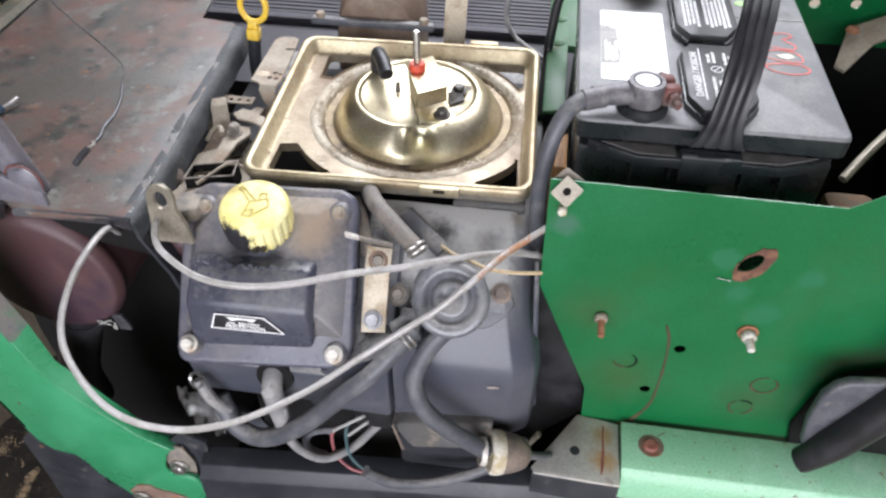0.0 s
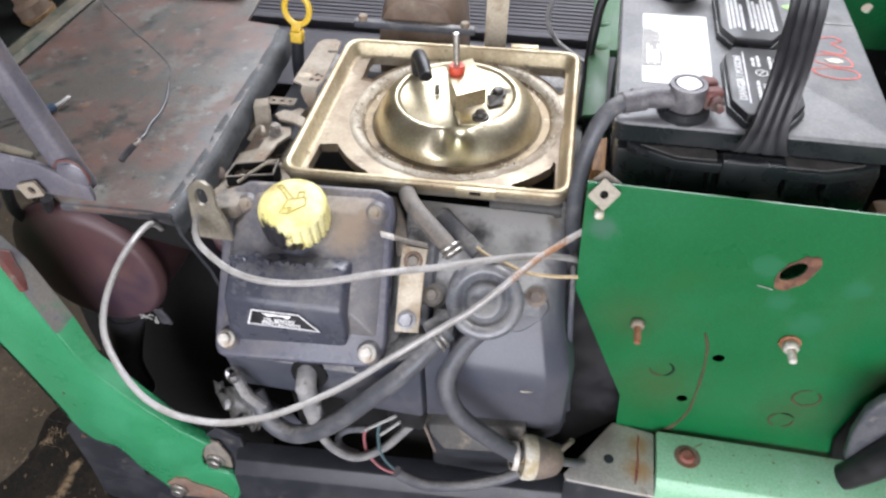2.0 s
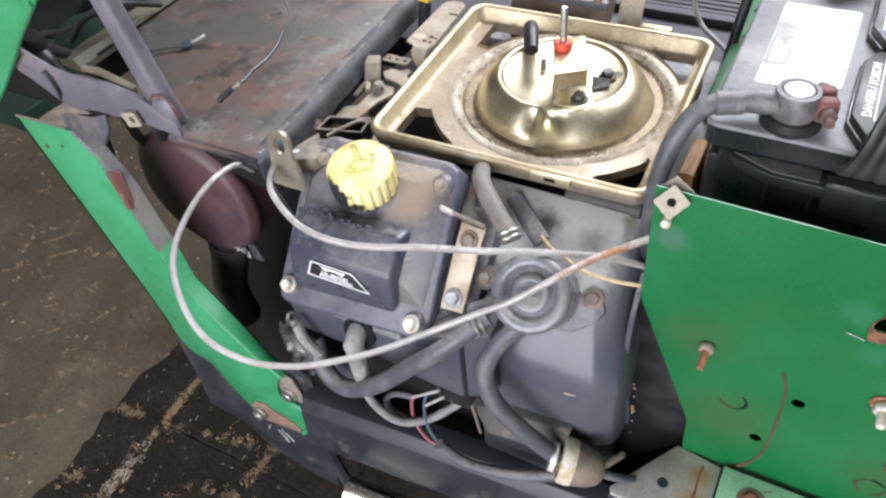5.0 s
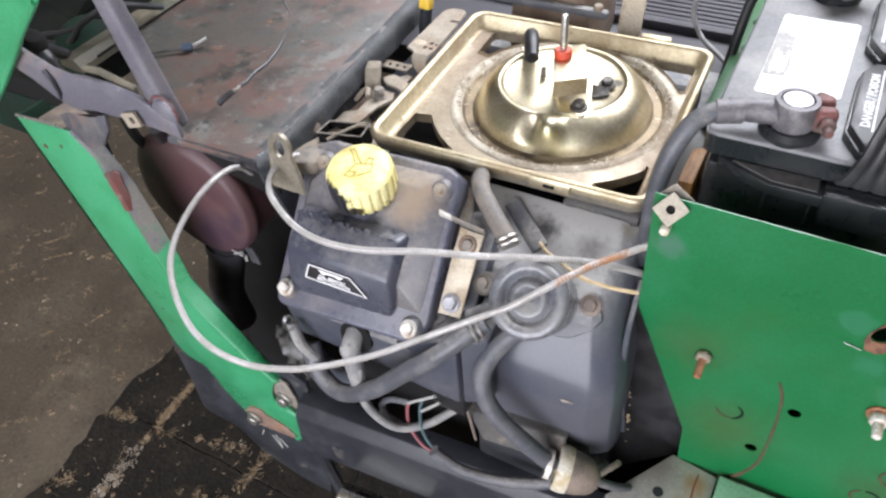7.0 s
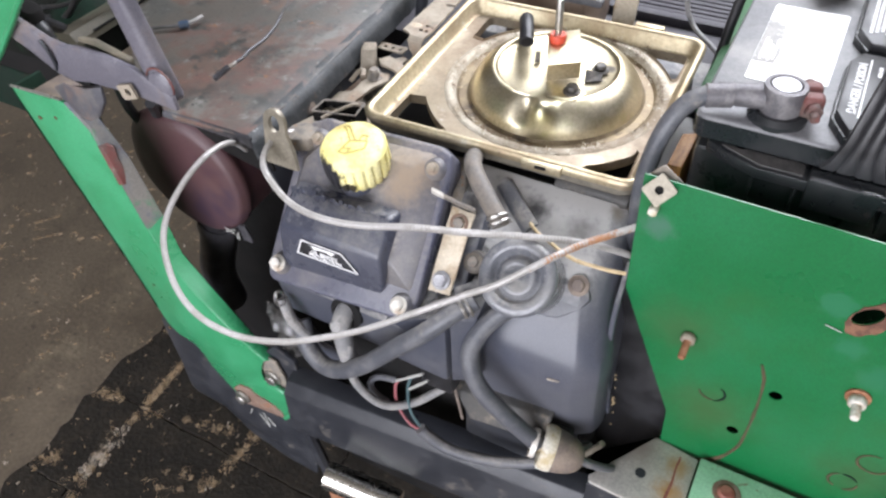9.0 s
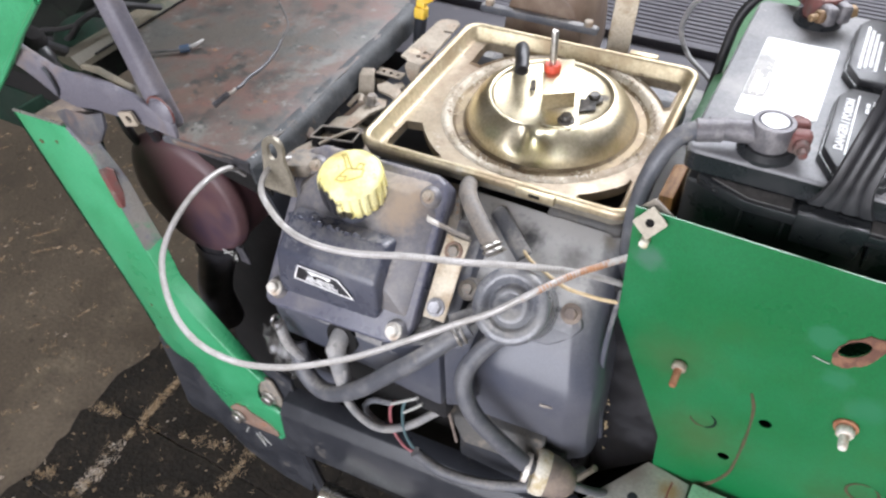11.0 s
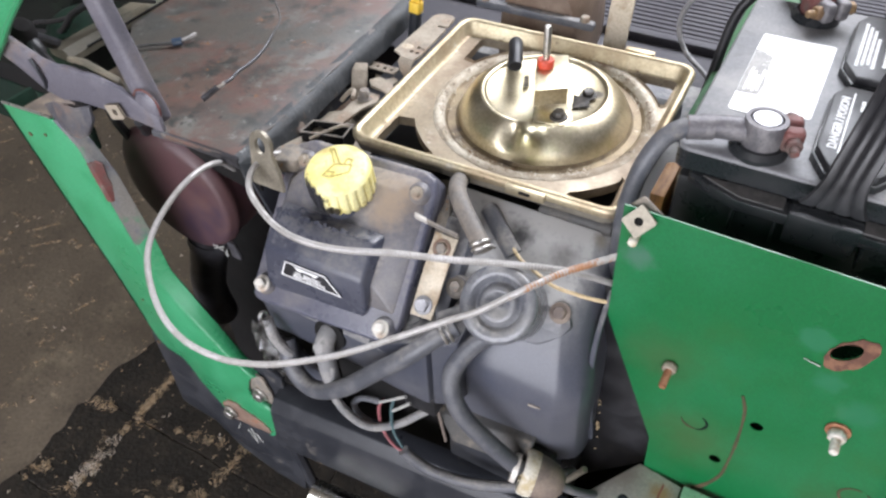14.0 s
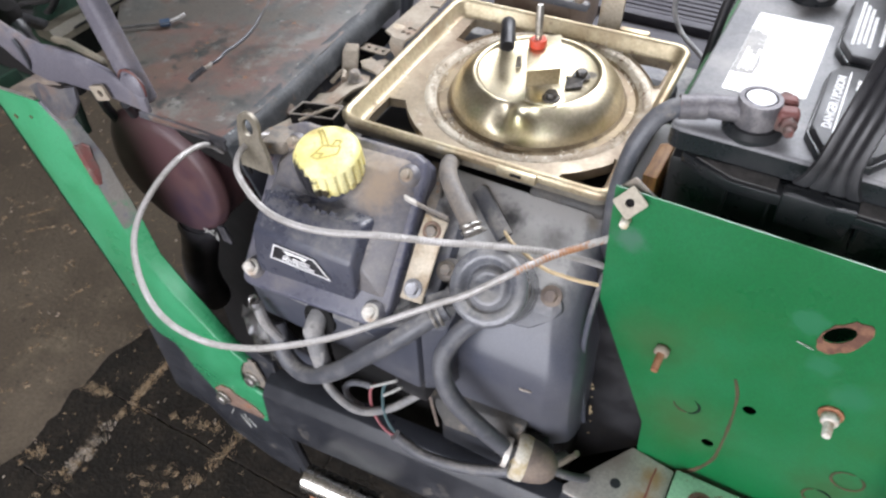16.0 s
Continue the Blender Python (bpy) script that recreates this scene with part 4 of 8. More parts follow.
def hood_hinge():
    arm = thing("hinge_arm", (-0.20, 0.334, 0.625), "grey-blue painted hinge arm with pressed flat ends", "hinge arm")
    bar = [[(x0, 0.326, z), (x1, 0.326, z + 0.003), (x1 + 0.002, 0.337, z + 0.003), (x0 + 0.002, 0.337, z)] for x0, x1, z in
           ((-0.194, -0.174, 0.634), (-0.197, -0.180, 0.66), (-0.208, -0.193, 0.72), (-0.222, -0.207, 0.80), (-0.240, -0.225, 0.90))]
    part("upright_arm", loft(bar, None, 0.004, 3), grey_paint, arm)
    flat = [[(x, 0.3225 - d, z - h), (x, 0.3225 - d * 0.4, z + h), (x, 0.3265, z + h), (x, 0.3265, z - h)] for x, z, h, d in
            ((-0.170, 0.640, 0.006, 0.0), (-0.200, 0.648, 0.012, 0.0), (-0.225, 0.650, 0.0135, 0.001), (-0.248, 0.650, 0.0135, 0.002), (-0.262, 0.648, 0.013, 0.004), (-0.278, 0.650, 0.0125, 0.004), (-0.305, 0.660, 0.0125, 0.001), (-0.335, 0.672, 0.0125, 0.0), (-0.38, 0.69, 0.012, 0.0))]
    part("cross_arm", loft(flat, None, 0.0018), grey_paint, arm)
    face = Matrix.Rotation(radians(90), 4, "X")
    part("pivot", lathe([(0, 0.003), (0.008, 0.0026), (0.0102, 0.001), (0.0102, -0.002), (0, -0.002)], Matrix.Translation((-0.1800, 0.3255, 0.650)) @ face, 24), grey_paint, arm)
    part("rust_ring", lathe([(0.0103, 0), (0.0116, 0), (0.0116, 0.0008), (0.0103, 0.0008)], Matrix.Translation((-0.1803, 0.3257, 0.652)) @ face, 24), clamp_red, arm)
    part("crease", sweep([(-0.282, 0.3195, 0.662), (-0.276, 0.3180, 0.657), (-0.274, 0.3180, 0.648), (-0.278, 0.3195, 0.640)], 0.0014, 6), frame_black, arm)
    part("tab", plate(rounded(-0.0075, -0.0055, 0.0075, 0.0055, 0.0015), [ring_of(0.001, 0, 0.0026)], 0, 0.002, Matrix.Translation((-0.2085, 0.3205, 0.6415)) @ Matrix.Rotation(radians(-18), 4, "Y") @ face), dusty_metal, arm)
    for run in (((-0.256, 0.345, 0.618), (-0.277, 0.360, 0.583), (-0.285, 0.370, 0.561)), ((-0.234, 0.350, 0.606), (-0.242, 0.357, 0.594), (-0.250, 0.363, 0.583))):
        part("rod", sweep(list(run), 0.004, 8), rubber_dark, arm, "black rod below the hinge")
    part("brace", loft([[(x, 0.3275, z), (x, 0.3275, z + h), (x, 0.331, z + h), (x, 0.331, z)] for x, z, h in ((-0.252, 0.664, 0.003), (-0.235, 0.664, 0.005), (-0.205, 0.656, 0.006))], None, 0.001), drab_strip, arm)
    part("clip", loft([[(-0.290, 0.3175, 0.624), (-0.272, 0.3165, 0.634), (-0.250, 0.3165, 0.632), (-0.236, 0.3185, 0.638), (-0.236, 0.3215, 0.638), (-0.290, 0.3215, 0.624)],
                       [(-0.281, 0.3150, 0.614), (-0.268, 0.3130, 0.621), (-0.253, 0.3140, 0.617), (-0.236, 0.3165, 0.626), (-0.236, 0.3200, 0.626), (-0.281, 0.3195, 0.614)],
                       [(-0.268, 0.3145, 0.606), (-0.261, 0.3125, 0.609), (-0.254, 0.3125, 0.607), (-0.246, 0.3150, 0.612), (-0.246, 0.3185, 0.612), (-0.268, 0.3185, 0.606)]], None, 0.0015), clip_blue, arm, "bent grimy blue-grey clip round the upright's head")


hood_hinge()


def raised_hood():
    hood = thing("raised_hood", (-0.32, 0.32, 0.66), "bright green hood edge with a yellow stripe, tipped up", "hood")
    part("panel", standing([(-0.246, 0.720), (-0.262, 0.706), (-0.282, 0.689), (-0.300, 0.671), (-0.319, 0.654), (-0.340, 0.635), (-0.368, 0.612), (-0.415, 0.580), (-0.430, 0.60), (-0.36, 0.70), (-0.32, 0.76), (-0.24, 0.80), (-0.19, 0.768)], 0.318, 0.321, 0.001), bar_green, hood)
    part("stripe", standing([(-0.318, 0.6935), (-0.340, 0.670), (-0.358, 0.655), (-0.37, 0.66), (-0.34, 0.70), (-0.31, 0.73), (-0.292, 0.716)], 0.3165, 0.3182), yellow_plastic, hood, "yellow stripe")
    # Unseen sheet added to keep roof light off the far bodywork.
    part("light_blocker", box((-1.05, 0.780, 0.60), (-0.39, 0.784, 1.30), 0.001), void_black, hood, "unseen black sheet added to block roof light")
    part("rolled_edge", sweep([(-0.250, 0.3175, 0.7180), (-0.283, 0.3175, 0.6895), (-0.301, 0.3175, 0.6725), (-0.320, 0.3175, 0.6555), (-0.341, 0.3175, 0.6365), (-0.368, 0.3175, 0.6140)], 0.0022, 8), bar_green, hood, "rolled hood edge")


raised_hood()


def tray():
    t = thing("tray", (-0.26, 0.5, 0.58), "rust-blotched grey sheet-metal tray beside the engine", "tray")
    top = [(-0.153, 0.357), (-0.150, 0.40), (-0.156, 0.50), (-0.1635, 0.612), (-0.172, 0.627), (-0.205, 0.632), (-0.212, 0.70), (-0.235, 0.80), (-0.376, 0.80), (-0.374, 0.60), (-0.372, 0.47), (-0.300, 0.392), (-0.232, 0.358), (-0.216, 0.353)]
    part("sheet", prism(top, 0.5935, 0.5965, None, 0.0008), tray_paint, t)
    rng = random.Random(7)
    loops = []
    n = 34
    for i in range(n):
        f = i / (n - 1)
        y = 0.357 + f * 0.262
        x = -0.1515 - 0.013 * f * f + rng.uniform(-0.0006, 0.0006) + 0.0012 * math.sin(9 * f)
        dz = rng.uniform(-0.0006, 0.0006)
        loops.append([(x - 0.006, y, 0.5969 + dz), (x - 0.001, y, 0.5966 + dz), (x + 0.0035, y, 0.5945 + dz), (x + 0.0064, y, 0.5895), (x + 0.0078, y, 0.5790), (x + 0.0056, y, 0.5780), (x + 0.0035, y, 0.5880), (x - 0.002, y, 0.5930)])
    part("rolled_edge", loft(loops), tray_edge, t, "battered dark rolled edge", sharp=60)
    part("front_lip", loft([[(x, 0.3525 + d, 0.597), (x, 0.350 + d, 0.596), (x, 0.350 + d, z), (x, 0.3525 + d, z)] for x, z, d in ((-0.230, 0.592, 0.004), (-0.20, 0.592, 0.005), (-0.165, 0.591, 0.006), (-0.148, 0.588, 0.006))]), sooty, t)
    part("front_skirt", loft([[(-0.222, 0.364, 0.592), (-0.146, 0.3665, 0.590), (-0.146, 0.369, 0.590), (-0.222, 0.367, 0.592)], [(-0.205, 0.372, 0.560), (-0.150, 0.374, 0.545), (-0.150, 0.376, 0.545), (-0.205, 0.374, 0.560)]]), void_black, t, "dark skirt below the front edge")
    part("side_strip", loft([[(-0.373, y, 0.5965), (-0.379, y, 0.603), (-0.398, y, 0.600), (-0.398, y, 0.594), (-0.373, y, 0.591)] for y in (0.40, 0.55, 0.85)]), drab_strip, t, "drab dusty strip along the tray")
    part("seam", sweep([(-0.373, 0.42, 0.5975), (-0.374, 0.6, 0.5975), (-0.376, 0.79, 0.5975)], 0.0011, 6), void_black, t)
    part("back_ridge", across([(0.665, 0.5968), (0.672, 0.604), (0.69, 0.606), (0.70, 0.5968)], -0.37, -0.24, 0.002), tray_paint, t)
    part("ridge_strip", across([(0.674, 0.606), (0.676, 0.612), (0.69, 0.612), (0.692, 0.606)], -0.33, -0.225, 0.001), dusty_metal, t, "buff strip on the tray's back ridge")
    wire = thing("tray_wire", (-0.24, 0.47, 0.6), "thin frayed wire springing up from the rusty tray", "wire")
    far_run = [(-0.365, 0.645, 0.601), (-0.335, 0.610, 0.612), (-0.300, 0.575, 0.621), (-0.262, 0.540, 0.627), (-0.232, 0.514, 0.630), (-0.203, 0.487, 0.631), (-0.1915, 0.462, 0.631)]
    near_run = [(-0.1915, 0.462, 0.631), (-0.184, 0.444, 0.631), (-0.1785, 0.424, 0.632), (-0.1775, 0.406, 0.633), (-0.1740, 0.394, 0.634), (-0.1755, 0.386, 0.634)]
    part("strand", sweep(far_run, 0.0009, 6), dusty_grey, wire)
    part("sleeve", sweep(near_run, 0.0013, 8), sooty, wire, "black sleeve of the wire")
    part("bare_bit", sweep([(-0.1755, 0.388, 0.634), (-0.1735, 0.3845, 0.6345), (-0.1760, 0.3805, 0.634)], 0.0015, 8), taupe_metal, wire, "bare bright wire")
    part("tip", sweep([(-0.1758, 0.3815, 0.634), (-0.1800, 0.3690, 0.630)], 0.0022, 8), sooty, wire, "black crimped wire end")
    lead_ = thing("connector_lead", (-0.32, 0.45, 0.6), "short grey lead with a blue crimp connector", "wire")
    part("strand", sweep([(-0.340, 0.425, 0.601), (-0.325, 0.440, 0.600), (-0.310, 0.451, 0.600), (-0.301, 0.458, 0.600), (-0.296, 0.466, 0.601), (-0.294, 0.474, 0.602)], 0.0014, 6), dusty_grey, lead_)
    part("bare_end", sweep([(-0.2985, 0.4610, 0.6008), (-0.2955, 0.4670, 0.6015), (-0.2940, 0.4740, 0.6020)], 0.0017, 8), cable_metal, lead_, "bare metal end of the lead")
    part("crimp", sweep([(-0.3045, 0.4550, 0.6005), (-0.2985, 0.4605, 0.6005)], 0.0034, 10), blue_plastic, lead_)


tray()


def muffler():
    m = thing("muffler", (-0.246, 0.40, 0.48), "round purple-brown rusted muffler under the tray", "muffler")
    n = 72
    loops = []
    for r, y, shift in ((0.0592, 0.500, 0.0), (0.0592, 0.384, 0.0), (0.0600, 0.3765, 0.0), (0.0616, 0.3740, 0.0), (0.0618, 0.3705, 0.0), (0.0608, 0.3690, 0.0003), (0.0575, 0.3650, 0.0022), (0.0540, 0.3630, 0.0042), (0.0510, 0.3622, 0.0050), (0.030, 0.3614, 0.0050), (0.010, 0.3612, 0.0050)):
        loops.append([(-0.246 + shift + r * math.cos(math.tau * i / n), y, 0.521 - 0.3 * shift + r * math.sin(math.tau * i / n)) for i in range(n)])
    part("drum", loft(loops), muffler_rust, m, sharp=40)
    part("lower_pipe", sweep([(-0.236, 0.395, 0.50), (-0.250, 0.388, 0.455), (-0.262, 0.386, 0.42), (-0.284, 0.388, 0.36), (-0.296, 0.40, 0.30)], lambda f: 0.0185 - 0.002 * f, 20), sooty, m, "sooty exhaust pipe")
    part("pipe_clamp", lathe([(0.0188, -0.005), (0.0206, -0.005), (0.0206, 0.005), (0.0188, 0.005)], along((-0.254, 0.3875, 0.445), (-0.262, 0.386, 0.42)), 28), sooty, m)
    part("tail_bracket", loft([[(x, 0.366, z), (x + 0.010, 0.366, z), (x + 0.010, 0.369, z), (x, 0.369, z)] for x, z in ((-0.206, 0.480), (-0.203, 0.470), (-0.202, 0.462))], None, 0.0008), sooty, m, "thin bracket below the drum")
    part("heat_shield", loft([[(-0.158, y, 0.575), (-0.14, y, 0.53), (-0.128, y, 0.46), (-0.131, y, 0.46), (-0.143, y, 0.53), (-0.161, y, 0.575)] for y in (0.37, 0.50)]), frame_black, m)
    part("inlet", sweep([(-0.185, 0.43, 0.56), (-0.155, 0.41, 0.545), (-0.125, 0.41, 0.52), (-0.10, 0.42, 0.50)], 0.02, 14), muffler_rust, m)
    rng = random.Random(5)
    part("straw", joined(*[sweep([(-0.205 + rng.uniform(-0.006, 0.006), 0.3610, 0.476 + rng.uniform(-0.004, 0.004)), (-0.205 + rng.uniform(-0.008, 0.008), 0.3595, 0.474 + rng.uniform(-0.005, 0.006))], 0.0006, 5) for _ in range(7)]), white_wire, m, "bits of dry straw")


muffler()


def green_panel():
    p = thing("green_panel", (0.25, 0.386, 0.39), "flat dark green steel panel with rusty bolts and holes", "panel")
    out = [(0.1245, 0.6405), (0.1265, 0.546), (0.1735, 0.430), (0.1745, 0.412), (0.177, 0.370), (0.345, 0.372), (0.352, 0.40), (0.40, 0.47), (0.47, 0.47), (0.47, 0.72), (0.385, 0.705), (0.318, 0.652), (0.300, 0.6385)]
    holes = [[(0.2580 + 0.0072 * math.cos(a) + 0.0010 * math.sin(a), 0.5868 + 0.0078 * math.sin(a) + 0.003 * math.cos(a)) for a in (math.tau * i / 18 for i in range(18))], ring_of(0.2345, 0.4925, 0.0043, 0.0043, 12), ring_of(0.2195, 0.4385, 0.0042, 0.0042, 12)]
    m = Matrix(((1, 0, 0, 0), (0, 0, -1, 0.3885), (0, 1, 0, 0), (0, 0, 0, 1)))
    part("sheet", plate(out, holes, 0.0021, 0.003, m), green_paint, p)
    rng = random.Random(3)
    blotch = []
    for i in range(26):
        a = math.tau * i / 26
        r = 1 + rng.uniform(-0.07, 0.07)
        blotch.append((0.2608 + 0.0112 * r * math.cos(a) + 0.0025 * math.sin(a), 0.5858 + 0.0152 * r * math.sin(a) + 0.005 * math.cos(a)))
    part("rust_ring", plate(blotch, [holes[0]], 0, 0.0007, m @ Matrix.Translation((0, 0, 0.0030))), rust_ring, p, "rusty ring round a hole")
    # Worn rings stamped by old washers, each broken and uneven.
    for x, z, r, a0, a1, mark in ((0.198, 0.472, 0.0086, -70, 60, dull_green), (0.198, 0.472, 0.0082, 190, 290, scratch_brown), (0.304, 0.461, 0.0094, -20, 60, scratch_brown), (0.304, 0.461, 0.0093, 80, 350, scratch_brown),
                                  (0.295, 0.430, 0.0088, 120, 250, scratch_brown), (0.295, 0.430, 0.0087, -75, 20, scratch_brown), (0.295, 0.430, 0.0088, 35, 110, dull_green)):
        arc = [(x + r * math.cos(radians(a)) * (1 + 0.02 * math.sin(a / 25)), 0.3851, z + r * math.sin(radians(a))) for a in range(a0, a1 + 1, 8)]
        part("stamped_ring", sweep(arc, lambda f: 0.0005 + 0.0005 * math.sin(math.pi * min(1, max(0, f))), 6, flat=0.5, up=(0, 1, 0)), mark, p)
    part("scratch", sweep([(0.2195, 0.3853, 0.518), (0.2235, 0.3853, 0.507), (0.2255, 0.3853, 0.496), (0.2275, 0.3853, 0.471), (0.2280, 0.3853, 0.438), (0.2265, 0.3853, 0.419), (0.2190, 0.3853, 0.399), (0.209, 0.3853, 0.387), (0.196, 0.3853, 0.379)], lambda f: 0.0010 + 0.0002 * math.sin(23 * f) + 0.0042 * max(0, f - 0.62) * min(1, (1.02 - f) * 7), 6, flat=0.5, up=(0, 1, 0)), scratch_brown, p, "curved rusty scratch")
    face = Matrix.Rotation(radians(90), 4, "X")
    b = part("bolt", hex_head(0.0048, 0.005, Matrix.Translation((0.173, 0.3855, 0.5210)) @ Matrix.Rotation(radians(97), 4, "X"), 0.0, 0.0185), rusty, p, "rusted bolt end with a nut", at=(0.173, 0.384, 0.52))
    part("nut", hex_head(0.0052, 0.0050, Matrix.Translation((0.173, 0.3850, 0.5210)) @ Matrix.Rotation(radians(97), 4, "X")), dusty_metal, b)
    b = part("bolt", hex_head(0.0056, 0.0060, Matrix.Translation((0.275, 0.3835, 0.5205)) @ face, 0.0, 0.0155), galvanised, p, "bright plated bolt and nut", at=(0.274, 0.384, 0.52))
    part("washer", lathe([(0, 0), (0.0072, 0), (0.0072, 0.0014), (0, 0.0014)], Matrix.Translation((0.275, 0.3852, 0.5205)) @ face, 24), rusty, b, "rusty washer")
    part("stud", hex_head(0.0031, 0.0065, Matrix.Translation((0.1340, 0.3853, 0.6195)) @ face), filter_white, p, "pale dirty stud")
    clip = part("clip_nut", plate(rounded(-0.0068, -0.0075, 0.0068, 0.0075, 0.0012), [ring_of(0, 0, 0.0026, n=14)], 0, 0.0018, Matrix.Translation((0.1350, 0.3820, 0.6350)) @ Matrix.Rotation(radians(62), 4, "X") @ Matrix.Rotation(radians(-38), 4, "Z")), olive_metal, p, "dirty grey square clip nut", at=(0.135, 0.382, 0.635))
    part("bore", lathe([(0, 0.0004), (0.0030, 0.0004), (0.0030, 0)], Matrix.Translation((0.1350, 0.3826, 0.6347)) @ Matrix.Rotation(radians(62), 4, "X"), 14), void_black, clip)
    part("clip_fold", plate(rounded(-0.0078, -0.0078, 0.0078, 0.0078, 0.0015), [], 0, 0.0012, Matrix.Translation((0.1350, 0.3905, 0.6360)) @ face @ Matrix.Rotation(radians(-38), 4, "Z")), taupe_metal, clip)
    part("straw", sweep([(0.2405, 0.3845, 0.5715), (0.250, 0.3835, 0.5705)], 0.00035, 5), white_wire, p, "bit of dry straw")


green_panel()


def pale_bumper():
    b = thing("pale_rail", (0.32, 0.35, 0.36), "faded pale green rail with rust pits and a rusty bolt", "rail")
    prof = [(0.380, 0.398), (0.350, 0.397), (0.340, 0.394), (0.3335, 0.386), (0.330, 0.372), (0.329, 0.325), (0.333, 0.325), (0.340, 0.372), (0.348, 0.388), (0.380, 0.392)]
    part("channel", across(prof, 0.2075, 0.47, 0.0012), pale_green, b)
    part("bolt", lathe([(0, 0.0032), (0.0045, 0.003), (0.0064, 0.0014), (0.0068, 0), (0, 0)], place(0.2305, 0.3605, 0.3972), 24), rosy_rust, b, "rusty round bolt head")
    part("stain", lathe([(0, 0.0003), (0.0098, 0.0003), (0.0102, 0)], place(0.2308, 0.3603, 0.3981), 20), rust_plate, b, "rust stain round the bolt")
    g = thing("corner_bracket", (0.17, 0.35, 0.37), "galvanised corner bracket stained with rust", "bracket")
    part("top", prism([(0.1725, 0.386), (0.137, 0.332), (0.139, 0.327), (0.2065, 0.325), (0.2065, 0.381)], 0.388, 0.3915, None, 0.001), bracket_zinc, g)
    part("front", loft([[(x, 0.329, 0.391), (x, 0.326, 0.389), (x, 0.3245, 0.350), (x, 0.328, 0.350)] for x in (0.138, 0.2065)]), frame_black, g, "dark front fold")
    part("rust_streak", prism([(0.1915, 0.334), (0.1925, 0.332), (0.1938, 0.338), (0.1948, 0.352), (0.1940, 0.366), (0.1948, 0.376), (0.1935, 0.378), (0.1926, 0.368), (0.1930, 0.355), (0.1918, 0.345)], 0.3913, 0.3917), rosy_rust, g, "orange rust streak")
    part("hole", lathe([(0, 0.0004), (0.004, 0.0004), (0.004, 0), (0, 0)], place(0.171, 0.351, 0.3915), 16), frame_black, g)


pale_bumper()


def control_knob():
    k = thing("control_lever", (0.36, 0.35, 0.41), "black moulded plastic lever in front of the green panel", "lever")
    part("grip", sweep([(0.3335, 0.3465, 0.4255), (0.338, 0.3460, 0.433), (0.351, 0.3450, 0.465), (0.364, 0.3450, 0.500), (0.385, 0.348, 0.555)], lambda f: 0.0092 + 0.003 * min(1, 4 * f), 18), rubber_dark, k)
    part("blade", standing([(0.331, 0.440), (0.3255, 0.470), (0.3255, 0.500), (0.330, 0.512), (0.338, 0.518), (0.357, 0.521), (0.40, 0.523), (0.40, 0.490), (0.364, 0.487), (0.352, 0.474), (0.345, 0.448), (0.338, 0.438)], 0.351, 0.359, 0.0025, 3), rubber, k, "worn grey blade")
    # Black plate laid on the panel in place of the lever's shade.
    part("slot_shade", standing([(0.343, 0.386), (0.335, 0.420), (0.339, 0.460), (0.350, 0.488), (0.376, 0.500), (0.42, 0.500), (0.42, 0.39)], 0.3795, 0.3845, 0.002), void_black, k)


control_knob()


